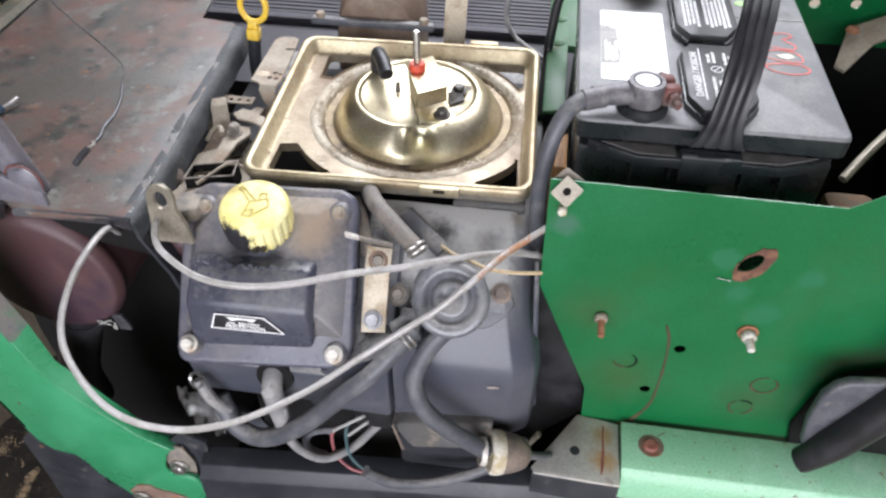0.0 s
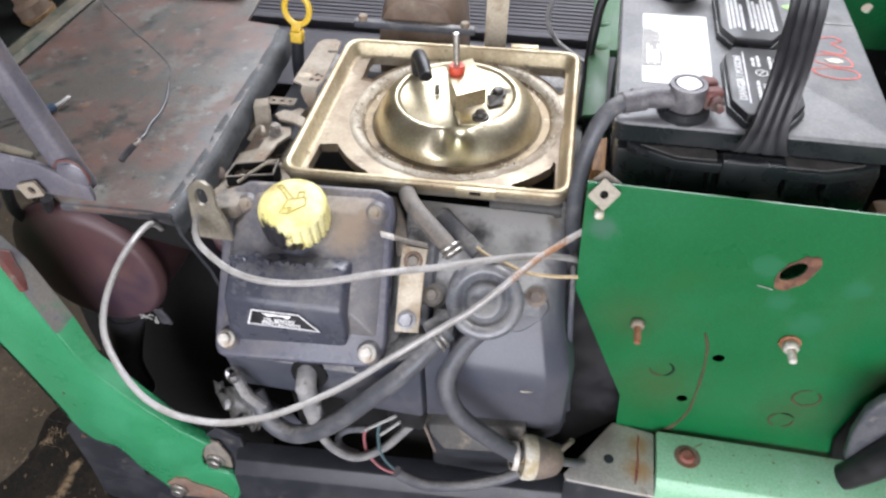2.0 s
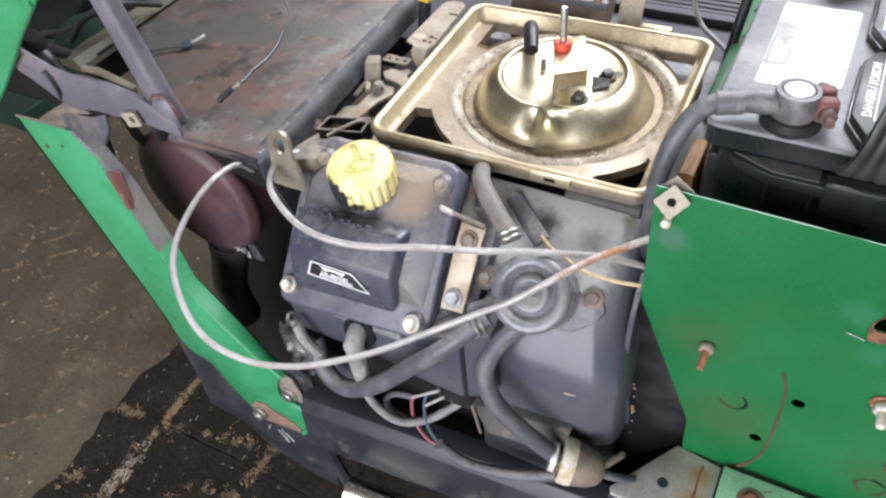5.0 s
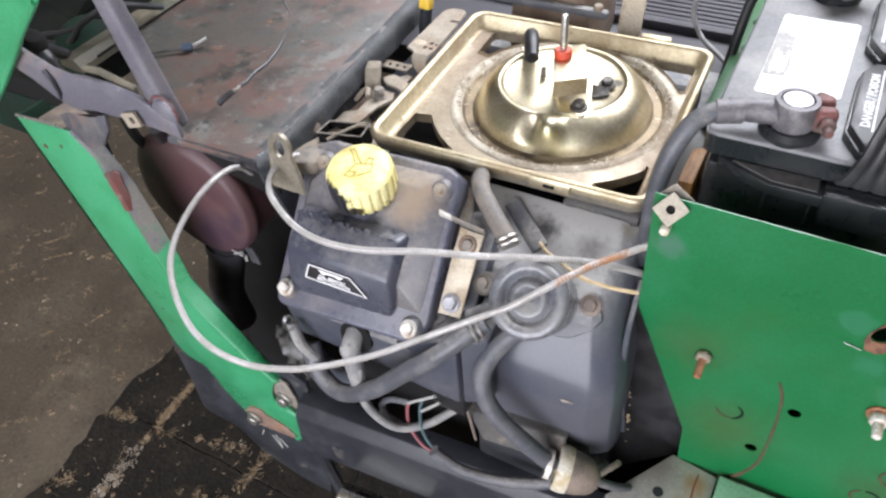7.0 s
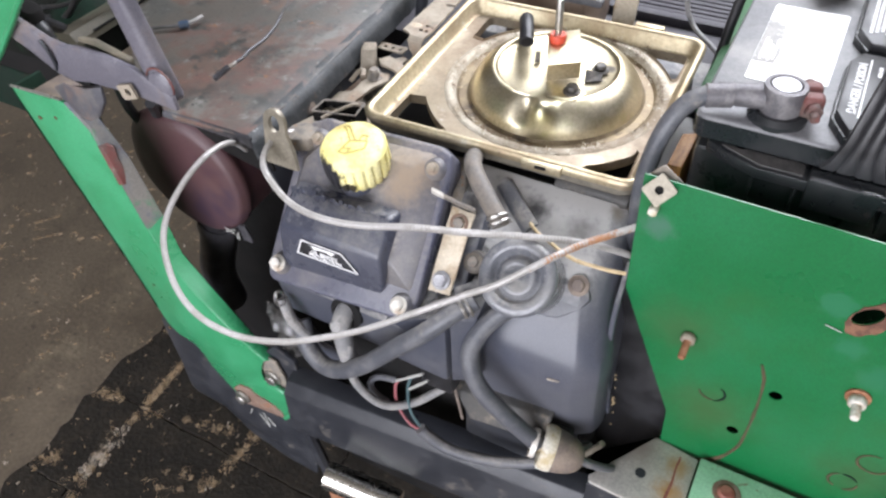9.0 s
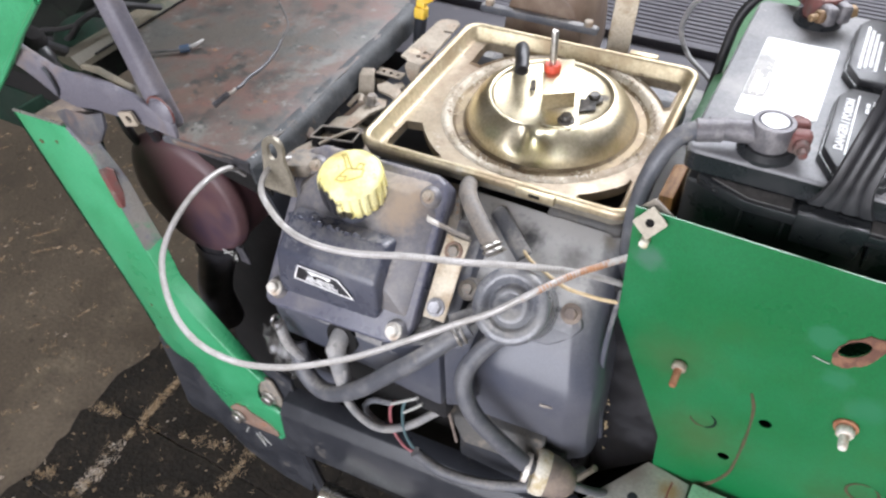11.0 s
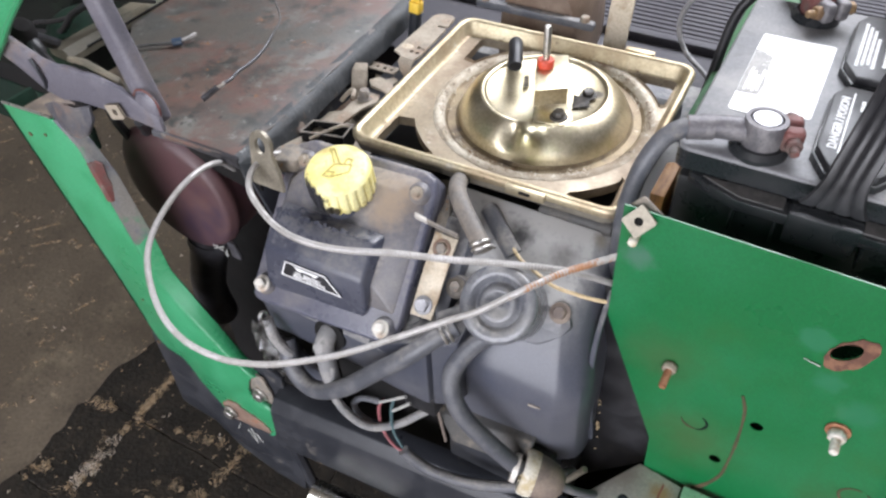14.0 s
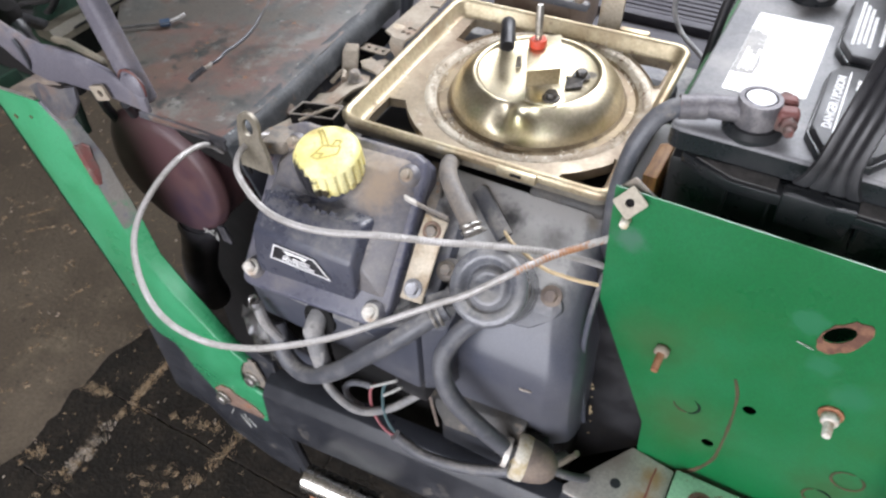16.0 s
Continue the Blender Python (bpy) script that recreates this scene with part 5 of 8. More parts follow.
# ---- air cleaner base ----
def air_cleaner_base():
    a = thing("air_cleaner_base", (0.01, 0.52, 0.58), "gold zinc-plated square air cleaner pan with a round dome", "air cleaner")
    x0, y0, x1, y1, rim = -0.0955, 0.4170, 0.1135, 0.6130, 0.600
    prof = [(0.0006, -0.0070), (0, -0.003), (0.0010, -0.0008), (0.0028, 0), (0.0046, -0.0006), (0.0060, -0.0024), (0.0080, -0.0115), (0.0110, -0.0135)]
    back = [(0.0098, -0.0148), (0.0066, -0.0125), (0.0045, -0.0035), (0.0028, -0.0022), (0.0014, -0.003), (0.0016, -0.0070)]
    loops = [[(x, y, rim + z) for x, y in rounded(x0 + d, y0 + d, x1 - d, y1 - d, 0.013 - d * 0.55, 6)] for d, z in prof + back + prof[:1]]
    part("rim", loft(loops, capped=False), zinc_gold, a, "raised pan rim", sharp=50)
    cx, cy, floor_z = 0.018, 0.523, 0.5868
    outer = rounded(x0 + 0.0107, y0 + 0.0107, x1 - 0.0107, y1 - 0.0107, 0.008, 6)

    holes = []
    for sx, sy in ((1, -1), (-1, -1), (-1, 1), (1, 1)):
        bx, by, r = 0.0835 if sx > 0 else (0.0985 if sy < 0 else 0.0900), 0.0775 if sy > 0 else 0.0890, 0.0885 if sy > 0 else 0.1010
        lo, hi = radians(27 if sy > 0 else 33), radians(60 if sy > 0 else 58)
        arc = [(r * math.cos(lo + (hi - lo) * i / 8), r * math.sin(lo + (hi - lo) * i / 8)) for i in range(9)]
        arc = [(min(x, bx - 0.003), y) for x, y in arc]
        loop = arc + [(arc[-1][0] + 0.0015, by - 0.0015), (arc[-1][0] + 0.004, by), (bx - 0.005, by), (bx - 0.0012, by - 0.0012), (bx, by - 0.005), (bx - 0.0008, arc[0][1] + 0.002)]
        holes.append([(cx + sx * x, cy + sy * y) for x, y in loop])
    hole_r = 0.086
    part("pan_floor", plate(outer, [*holes, ring_of(cx, cy, hole_r, n=64)], floor_z - 0.0012, floor_z), pan_zinc, a)
    for h in holes:
        mid = Vector((sum(p[0] for p in h) / len(h), sum(p[1] for p in h) / len(h)))
        inner = [(mid.x + (x - mid.x) * 1.07, mid.y + (y - mid.y) * 1.07) for x, y in h]
        part("cutout_lip", loft([[(x, y, floor_z + 0.0002) for x, y in inner], [(x, y, floor_z + 0.0018) for x, y in h], [(x, y, floor_z - 0.006) for x, y in h], [(x, y, floor_z - 0.006) for x, y in inner]], capped=False), pan_zinc, a, sharp=60)

    def dent(t, r, z):
        d = (t - radians(280) + math.pi) % math.tau - math.pi
        w = math.exp(-(d / 0.13) ** 2)
        if 0.042 < r < 0.066:
            k = w * math.exp(-((r - 0.056) / 0.0065) ** 2)
            side = math.exp(-((d + 0.22) / 0.10) ** 2) * math.exp(-((r - 0.056) / 0.006) ** 2)
            return r + 0.0085 * k - 0.005 * side, z + 0.0085 * k - 0.0055 * side
        return r, z

    part("ring_bed", lathe([(0.0865, floor_z + 0.0002), (0.0840, floor_z + 0.0012), (0.0800, floor_z + 0.0010), (0.0772, floor_z - 0.0025)], place(cx, cy, 0), 72), crust, a, "seal bed with crusty residue", sharp=60)
    part("groove", lathe([(0.0772, floor_z - 0.0025), (0.0750, floor_z - 0.0045), (0.0690, floor_z - 0.0048), (0.0668, floor_z - 0.0025)], place(cx, cy, 0), 72), bronze, a)
    rng = random.Random(17)

    def residue(n, r, spread, size, z):
        """Crumbs of old gasket lying round the seal bed."""
        bms = []
        for _ in range(n):
            t, q = rng.uniform(0, math.tau), r + rng.gauss(0, spread)
            if noise.noise((3 * math.cos(t), 3 * math.sin(t), r * 50)) > -0.15:
                bms.append(clump(rng, rng.randint(2, 5), 0.0012, size, (cx + q * math.cos(t), cy + q * math.sin(t), z)))
        return joined(*bms)

    tagged(part("residue", residue(260, 0.0800, 0.0010, 0.0007, floor_z + 0.0002), rust_dark, a, "dark crumbs of old gasket"), kind="stuff")
    tagged(part("residue", residue(170, 0.0760, 0.0013, 0.0007, floor_z - 0.0040), filter_white, a, "pale crumbs of old gasket"), kind="stuff")
    tagged(part("residue", residue(120, 0.0840, 0.0016, 0.0006, floor_z + 0.0006), filter_white, a, "pale crumbs of old gasket"), kind="stuff")
    dome = part("dome", lathe([(0.0668, floor_z - 0.0025), (0.0656, floor_z + 0.0010), (0.0650, 0.5900), (0.0622, 0.5945), (0.0585, 0.5995), (0.0545, 0.6030), (0.0505, 0.6055), (0.0484, 0.6064), (0.0468, 0.6062),
                               (0.0455, 0.6050), (0.0440, 0.6042), (0.030, 0.6042), (0.012, 0.6043), (0, 0.6043)], place(cx, cy, 0), 120, dent), dome_gold, a, "polished gold dome", sharp=70)
    br = part("bracket", joined(prism([(0.009, 0.524), (0.0285, 0.539), (0.0445, 0.4965), (0.0245, 0.4835)], 0.6275, 0.6292, None, 0.0005),
                                loft([[(0.0245, 0.4835, 0.6285), (0.0445, 0.4965, 0.6285), (0.0440, 0.4978, 0.6285), (0.0240, 0.4848, 0.6285)], [(0.0243, 0.4838, 0.6160), (0.0443, 0.4968, 0.6160), (0.0438, 0.4981, 0.6160), (0.0238, 0.4851, 0.6160)]]),
                                loft([[(0.0105, 0.5235, 0.6280), (0.0225, 0.4930, 0.6280), (0.0240, 0.4935, 0.6280), (0.0120, 0.5240, 0.6280)], [(0.0125, 0.5200, 0.6050), (0.0205, 0.4985, 0.6050), (0.0220, 0.4990, 0.6050), (0.0140, 0.5205, 0.6050)]]),
                                prism([(0.0195, 0.497), (0.0262, 0.479), (0.047, 0.482), (0.0515, 0.492), (0.0405, 0.5100)], 0.6046, 0.6072, None, 0.0006)), dome_gold, a, "folded gold bracket", at=(0.03, 0.50, 0.61))
    part("bolt", hex_head(0.0047, 0.0058, place(0.0415, 0.4905, 0.6070), 0.0066), dark_bolt, br)
    part("bolt", hex_head(0.0047, 0.0058, place(0.0505, 0.5275, 0.6050), 0.0066), dark_bolt, dome)
    part("tab", loft([[(0.0455, 0.507, 0.6052), (0.056, 0.514, 0.6052), (0.0545, 0.520, 0.6055), (0.043, 0.515, 0.6055)], [(0.0455, 0.507, 0.6064), (0.056, 0.514, 0.6064), (0.0545, 0.520, 0.609), (0.043, 0.515, 0.612)]]), dark_bolt, dome)
    part("slit_tab", loft([[(0.0010, 0.5195, 0.605), (0.0050, 0.5215, 0.605), (0.0045, 0.5228, 0.605), (0.0005, 0.5208, 0.605)], [(0.0012, 0.5215, 0.613), (0.0042, 0.5230, 0.613), (0.0038, 0.5240, 0.613), (0.0008, 0.5225, 0.613)]]), dark_bolt, dome)
    seal = part("seal", lathe([(0, 0), (0.0058, 0), (0.0062, 0.0012), (0.0062, 0.0048), (0.0055, 0.006), (0, 0.006)], place(0.0195, 0.516, 0.6293), 24), red_seal, a, "orange-red rubber seal", at=(0.0195, 0.516, 0.6293))
    part("stud", lathe([(0.0026, 0), (0.0026, 0.0245), (0.002, 0.0265), (0, 0.0265)], place(0.0195, 0.516, 0.635), 14), steel, seal)
    br2 = part("breather_hose", joined(sweep([(-0.0185, 0.551, 0.606), (-0.0178, 0.5475, 0.618), (-0.0150, 0.541, 0.6265), (-0.0095, 0.528, 0.6275), (-0.0045, 0.5155, 0.6235)], 0.0056, 14, 0.002)), rubber_dark, a, "short black rubber elbow hose", at=(-0.012, 0.53, 0.61))
    part("bore", lathe([(0, 0.0003), (0.0042, 0.0003), (0.0042, -0.001)], along((-0.0045, 0.5155, 0.6235), (-0.0022, 0.5105, 0.6217)), 14), void_black, br2)
    tab = part("front_tab", box((0.034, 0.4138, 0.5925), (0.062, 0.4173, 0.5995), 0.0008), zinc_gold, a, "pale worn tab on the pan's wall", at=(0.048, 0.4155, 0.596))
    part("slot", box((0.0440, 0.4130, 0.5952), (0.0520, 0.4142, 0.5978), 0.0005), void_black, tab)
    part("back_tab", box((0.052, 0.6130, 0.590), (0.076, 0.6185, 0.6005), 0.0008), zinc_gold, a)
    part("skirt", loft([[(x, y, 0.5945) for x, y in rounded(x0 + 0.0012, y0 + 0.0012, x1 - 0.0012, y1 - 0.0012, 0.0125, 6)], [(x, y, 0.5870) for x, y in rounded(x0 + 0.0022, y0 + 0.0022, x1 - 0.0022, y1 - 0.0022, 0.0125, 6)]], capped=False), pan_skirt, a, "dull metal wall below the pan's rim", sharp=60)
    foam = []
    for i in range(15):
        x = 0.058 + 0.0036 * i
        dz, dy = 0.0018 * noise.noise((x * 160, 2.0, 0.0)), 0.0012 * noise.noise((x * 120, 7.0, 0.0))
        foam.append([(x, 0.4205 + dy, 0.5875), (x, 0.4165 + dy, 0.5845 + dz), (x, 0.4160 + dy, 0.5800 + dz), (x, 0.4195 + dy, 0.5770), (x, 0.4250, 0.5780), (x, 0.4250, 0.5875)])
    part("gasket", loft(foam), lower_dirt, a, "grimy crumpled gasket under the pan", sharp=70)
    settle(a, 1.6, (0.01, 0.515, 0.6))


air_cleaner_base()


# ---- engine ----
def engine_body():
    e = thing("engine", (0.0, 0.40, 0.36), "grimy black engine block with ducting under the pan", "engine")
    part("block", across([(0.309, 0.515), (0.314, 0.475), (0.328, 0.458), (0.56, 0.42), (0.60, 0.56), (0.42, 0.565), (0.405, 0.572), (0.338, 0.528)], -0.110, 0.012, 0.003), black_plastic, e)
    # Black block fills the shaded space below; decks darkened for shaded cutouts and gaps.
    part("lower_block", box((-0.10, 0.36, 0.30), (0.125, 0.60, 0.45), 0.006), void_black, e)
    part("deck", box((-0.088, 0.426, 0.555), (0.107, 0.606, 0.570), 0.003), frame_black, e, "deck darkened for the shade under the pan")
    part("left_deck", box((-0.150, 0.395, 0.545), (-0.08, 0.60, 0.561), 0.002), frame_black, e, "deck blackened for the shaded gaps beside the pan")
    part("rear_shroud", box((-0.15, 0.60, 0.40), (0.12, 0.68, 0.545), 0.01), black_plastic, e)


engine_body()


def valve_cover():
    c = thing("valve_cover", (-0.052, 0.34, 0.56), "dusty black moulded valve cover held by four bolts", "valve cover")
    m = slope(-0.053, 0.3107, 0.5254, 1.0, 45)
    w = 0.0605
    base = [(-w + 0.006, -0.0085), (w - 0.012, -0.0030), (w - 0.0035, 0.0040), (w - 0.0010, 0.015), (w - 0.0055, 0.104), (w - 0.0085, 0.1130), (w - 0.017, 0.1170), (-w + 0.012, 0.1150), (-w + 0.000, 0.108), (-w - 0.0040, 0.095), (-w - 0.0030, 0.050), (-w - 0.0010, 0.002), (-w + 0.0012, -0.0055)]
    part("flange", prism(base, -0.012, 0.0, m, 0.0040, 4), cover_black, c)
    part("side_skirt", loft([[(x * 0.965, y * 0.97 + 0.002, z) for x, y in base] for z in (-0.026, -0.0115)], m, 0.002), cover_black, c)
    rise = [(-w + 0.0045, 0.016, 0.000), (w - 0.0075, 0.018, 0.000), (w - 0.0085, 0.090, 0.000), (w - 0.018, 0.1115, 0.000), (-w + 0.020, 0.108, 0.000), (-w + 0.0030, 0.084, 0.000)]
    top = [(-w + 0.010, 0.030, 0.0085), (w - 0.0240, 0.032, 0.0080), (w - 0.0225, 0.080, 0.0075), (w - 0.0290, 0.0985, 0.0070), (-w + 0.026, 0.1015, 0.0075), (-w + 0.0090, 0.082, 0.0080)]
    low = [(x, y, z - 0.003) for x, y, z in rise]
    part("crown", loft([low, rise, top], m, 0.0050, 4), cover_dusty, c)
    bx0, bx1 = -0.0505, 0.0340
    b0 = [(bx0 + 0.001, 0.0035, 0.0005), (bx1 + 0.001, 0.0085, 0.0005), (bx1 + 0.000, 0.0700, 0.004), (bx0 - 0.002, 0.0700, 0.004)]
    b1 = [(bx0 + 0.001, 0.0345, 0.0205), (bx1 - 0.001, 0.0345, 0.0205), (bx1 - 0.003, 0.0610, 0.0180), (bx0 + 0.003, 0.0600, 0.0180)]
    part("rocker_box", loft([b0, b1], m, 0.0035, 4), gloss_black, c)
    rng = random.Random(11)
    bits = []
    for i in range(22):
        x = bx0 + 0.003 + 0.0034 * i + rng.uniform(-0.001, 0.001)
        q = m @ Matrix.Translation((x, 0.0605 + rng.uniform(-0.001, 0.0012), 0.0168)) @ Matrix.Rotation(rng.uniform(-0.5, 0.5), 4, "Z")
        bits.append(box((-rng.uniform(0.001, 0.003), -0.004, -0.002), (rng.uniform(0.001, 0.003), rng.uniform(0.0005, 0.0030), rng.uniform(0.0004, 0.0012)), 0.0006, q, 1))
    part("ragged_edge", joined(*bits), gloss_black, c, "ragged moulding along the box")
    for x, y in ((-0.0505, 0.0055), (0.0490, 0.0075), (0.0440, 0.1010), (-0.0475, 0.0985)):
        boss = part("boss", lathe([(0, 0.0046), (0.0052, 0.0046), (0.0066, 0.0036), (0.0080, 0.0010), (0.0086, -0.001), (0, -0.001)], m @ place(x, y, 0), 20), cover_dusty, c, at=(m @ Vector((x, y, 0))))
        part("bolt", hex_head(0.0047 if y < 0.05 else 0.0036, 0.0056 if y < 0.05 else 0.004, m @ place(x, y, 0.0046), 0.0062 if y < 0.05 else 0.0046), galvanised if y < 0.05 else dusty_metal, boss)
    # The sticker lies on the steep front of the box.
    v0, v1 = Vector((0, 0.0060, 0.0005)), Vector((0, 0.0345, 0.0205))
    d = (v1 - v0).normalized()
    nrm = Vector((1, 0, 0)).cross(d)
    mid = v0.lerp(v1, 0.645)
    f = m @ Matrix(((1, 0, 0, -0.0095), (0, d.y, nrm.y, mid.y + nrm.y * 0.0014), (0, d.z, nrm.z, mid.z + nrm.z * 0.0014), (0, 0, 0, 1)))
    trap = [(-0.0243, -0.0064), (0.0268, -0.0064), (0.0135, 0.0064), (-0.0200, 0.0064)]
    inner = [(-0.0228, -0.0055), (0.0246, -0.0055), (0.0129, 0.0055), (-0.0193, 0.0055)]
    st = part("sticker", plate(trap, [inner], 0, 0.0003, f), white_ink, c, "black sticker with a white border and lettering", at=(f @ Vector((0, 0, 0))))
    part("field", prism(inner, 0, 0.0002, f), black_ink, st)
    part("emblem", plate([(-0.0125, 0.0043), (0.0085, 0.0043), (0.0050, 0.0014), (0.0015, 0.0028), (-0.0045, 0.0026), (-0.0085, 0.0014)], [], 0.0002, 0.0004, f), white_ink, st)
    lettering("words", "OIL SENTRY", 0.0036, f @ place(-0.001, -0.0008, 0.0004), white_ink, st, squeeze=1.15)
    lettering("words", "PROTECTION", 0.0036, f @ place(0.000, -0.0036, 0.0004), white_ink, st, squeeze=1.2)


valve_cover()


def oil_cap():
    o = thing("oil_filler_cap", (-0.0615, 0.3665, 0.594), "chalky yellow ribbed oil filler cap smeared with black oil", "oil cap")
    m = Matrix.Translation((-0.0615, 0.3665, 0.5935)) @ Matrix.Rotation(radians(10), 4, "X") @ Matrix.Rotation(radians(2), 4, "Y") @ Matrix.Scale(0.95, 4)

    def ribs(t, r, z):
        if r > 0.0215 and z < 0.0195:
            k = math.cos(t * 22)
            return r - (0.0013 if k < -0.1 else 0.0), z
        return r, z

    part("grip", lathe([(0, 0), (0.0225, 0), (0.0236, 0.001), (0.0242, 0.006), (0.0240, 0.0185), (0.0236, 0.0212), (0.0222, 0.0236), (0.0198, 0.0250), (0.0150, 0.0255), (0, 0.0256)], m, 176, ribs), yellow_cap, o, sharp=45)
    z = 0.0258
    strokes = ([(-0.0020, 0.0010), (0.0075, 0.0045), (0.0090, -0.0010), (0.0010, -0.0085), (-0.0040, -0.0090), (-0.0020, 0.0010)], [(-0.0020, 0.0010), (-0.0075, 0.0070), (-0.0110, 0.0095), (-0.0085, 0.0110), (-0.0040, 0.0068), (0.0012, 0.0022)],
               [(0.0030, 0.0030), (0.0025, 0.0075), (0.0060, 0.0080), (0.0062, 0.0042)], [(-0.0035, -0.0060), (0.0015, -0.0040), (0.0005, -0.0085)])
    bms = []
    for stroke in strokes:
        for a, b in zip(stroke[:-1], stroke[1:]):
            bms.append(sweep([m @ Vector((1.2 * a[0], 1.2 * a[1], z)), m @ Vector((1.2 * b[0], 1.2 * b[1], z))], 0.0006, 6))
    part("oil_can_mark", joined(*bms), cap_line, o, "raised oil-can outline")
    neck = lathe([(0.0, -0.024), (0.0175, -0.024), (0.0172, -0.004), (0.0170, 0.0), (0.0, 0.0)], m, 40)
    part("neck", neck, gloss_black, o)


oil_cap()


def blower_shroud():
    s = thing("blower_shroud", (0.08, 0.38, 0.44), "dusty black moulded blower housing with a rounded shoulder", "engine shroud")
    prof = [(0.600, 0.535), (0.4290, 0.535), (0.4245, 0.5760), (0.418, 0.5825), (0.410, 0.5800), (0.370, 0.5560), (0.358, 0.5465), (0.3365, 0.5110), (0.3315, 0.4990), (0.3315, 0.485), (0.3350, 0.455), (0.345, 0.412), (0.45, 0.40), (0.600, 0.40)]
    loops = []
    for x, inset in ((0.004, 0.0), (0.1020, 0.0), (0.1050, 0.0010), (0.1145, 0.0080), (0.1185, 0.0120), (0.121, 0.020), (0.122, 0.030)):
        loops.append([(x + (0.011 * min(1, max(0, (0.553 - z) / 0.05)) if y < 0.40 else 0.0) * min(1, x / 0.1), y + (inset * 0.8 if y < 0.435 else 0), z - (inset * 0.9 if z > 0.53 and y < 0.435 else 0)) for y, z in prof])
    part("shell", loft(loops, None, 0.0035, 3), shroud_dusty, s, sharp=50)
    part("lower_cover", loft([[(-0.032, 0.312, 0.508), (-0.030, 0.318, 0.462), (-0.030, 0.36, 0.462), (-0.032, 0.36, 0.505)], [(0.004, 0.309, 0.528), (0.004, 0.311, 0.472), (0.004, 0.36, 0.465), (0.004, 0.36, 0.518)], [(0.0325, 0.3105, 0.545), (0.0325, 0.3095, 0.474), (0.0325, 0.36, 0.465), (0.0325, 0.36, 0.530)]], None, 0.003), black_plastic, s)
    part("seam_cover", loft([[(0.0345, 0.3125, 0.540), (0.0345, 0.3115, 0.474), (0.0345, 0.35, 0.465), (0.0345, 0.35, 0.548)], [(0.050, 0.322, 0.540), (0.050, 0.322, 0.470), (0.050, 0.35, 0.465), (0.050, 0.35, 0.548)]], None, 0.002), black_plastic, s)
    part("side_rib", sweep([(0.1215, 0.430, 0.570), (0.1265, 0.366, 0.525), (0.134, 0.372, 0.42)], 0.0020, 8), black_plastic, s)
    part("chip", loft([[(x, 0.3308, z - h), (x, 0.3300, z), (x, 0.3308, z + h), (x, 0.334, z)] for x, z, h in ((0.0975, 0.4935, 0.0004), (0.1000, 0.4932, 0.0014), (0.1035, 0.4942, 0.0010), (0.1065, 0.4950, 0.0003))]), taupe_metal, s, "pale scuff on the housing")
    part("lower_flange", loft([[(0.020, 0.345, 0.432), (0.104, 0.345, 0.450), (0.104, 0.352, 0.446), (0.020, 0.352, 0.430)], [(0.024, 0.3315, 0.430), (0.104, 0.3315, 0.4475), (0.104, 0.333, 0.444), (0.024, 0.333, 0.427)],
                               [(0.044, 0.319, 0.420), (0.104, 0.3195, 0.430), (0.104, 0.323, 0.427), (0.044, 0.323, 0.417)]], None, 0.0015), lower_dirt, s, "grimy flange below the housing")
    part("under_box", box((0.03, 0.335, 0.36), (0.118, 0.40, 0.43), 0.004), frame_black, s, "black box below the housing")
    # Black sheet fills the shaded gap between the housing and the panel.
    part("gap_shade", standing([(0.112, 0.56), (0.185, 0.56), (0.190, 0.395), (0.118, 0.300)], 0.398, 0.403, 0.001), rubber_dark, s, "black sheet added for the dark gap beside the housing")
    for x, z, r in ((0.1300, 0.432, 0.0009), (0.1308, 0.427, 0.0012), (0.1318, 0.416, 0.0008), (0.1322, 0.402, 0.0014), (0.1318, 0.399, 0.0012), (0.1330, 0.396, 0.0017), (0.1325, 0.3925, 0.0011), (0.1340, 0.382, 0.0009), (0.1345, 0.364, 0.0010)):
        part("speck", lathe([(0, 0.0006), (0.8 * r, 0.0004), (r, 0)], Matrix.Translation((x, 0.3975, z)) @ Matrix.Rotation(radians(90), 4, "X"), 8), yellow_wire, s)


blower_shroud()


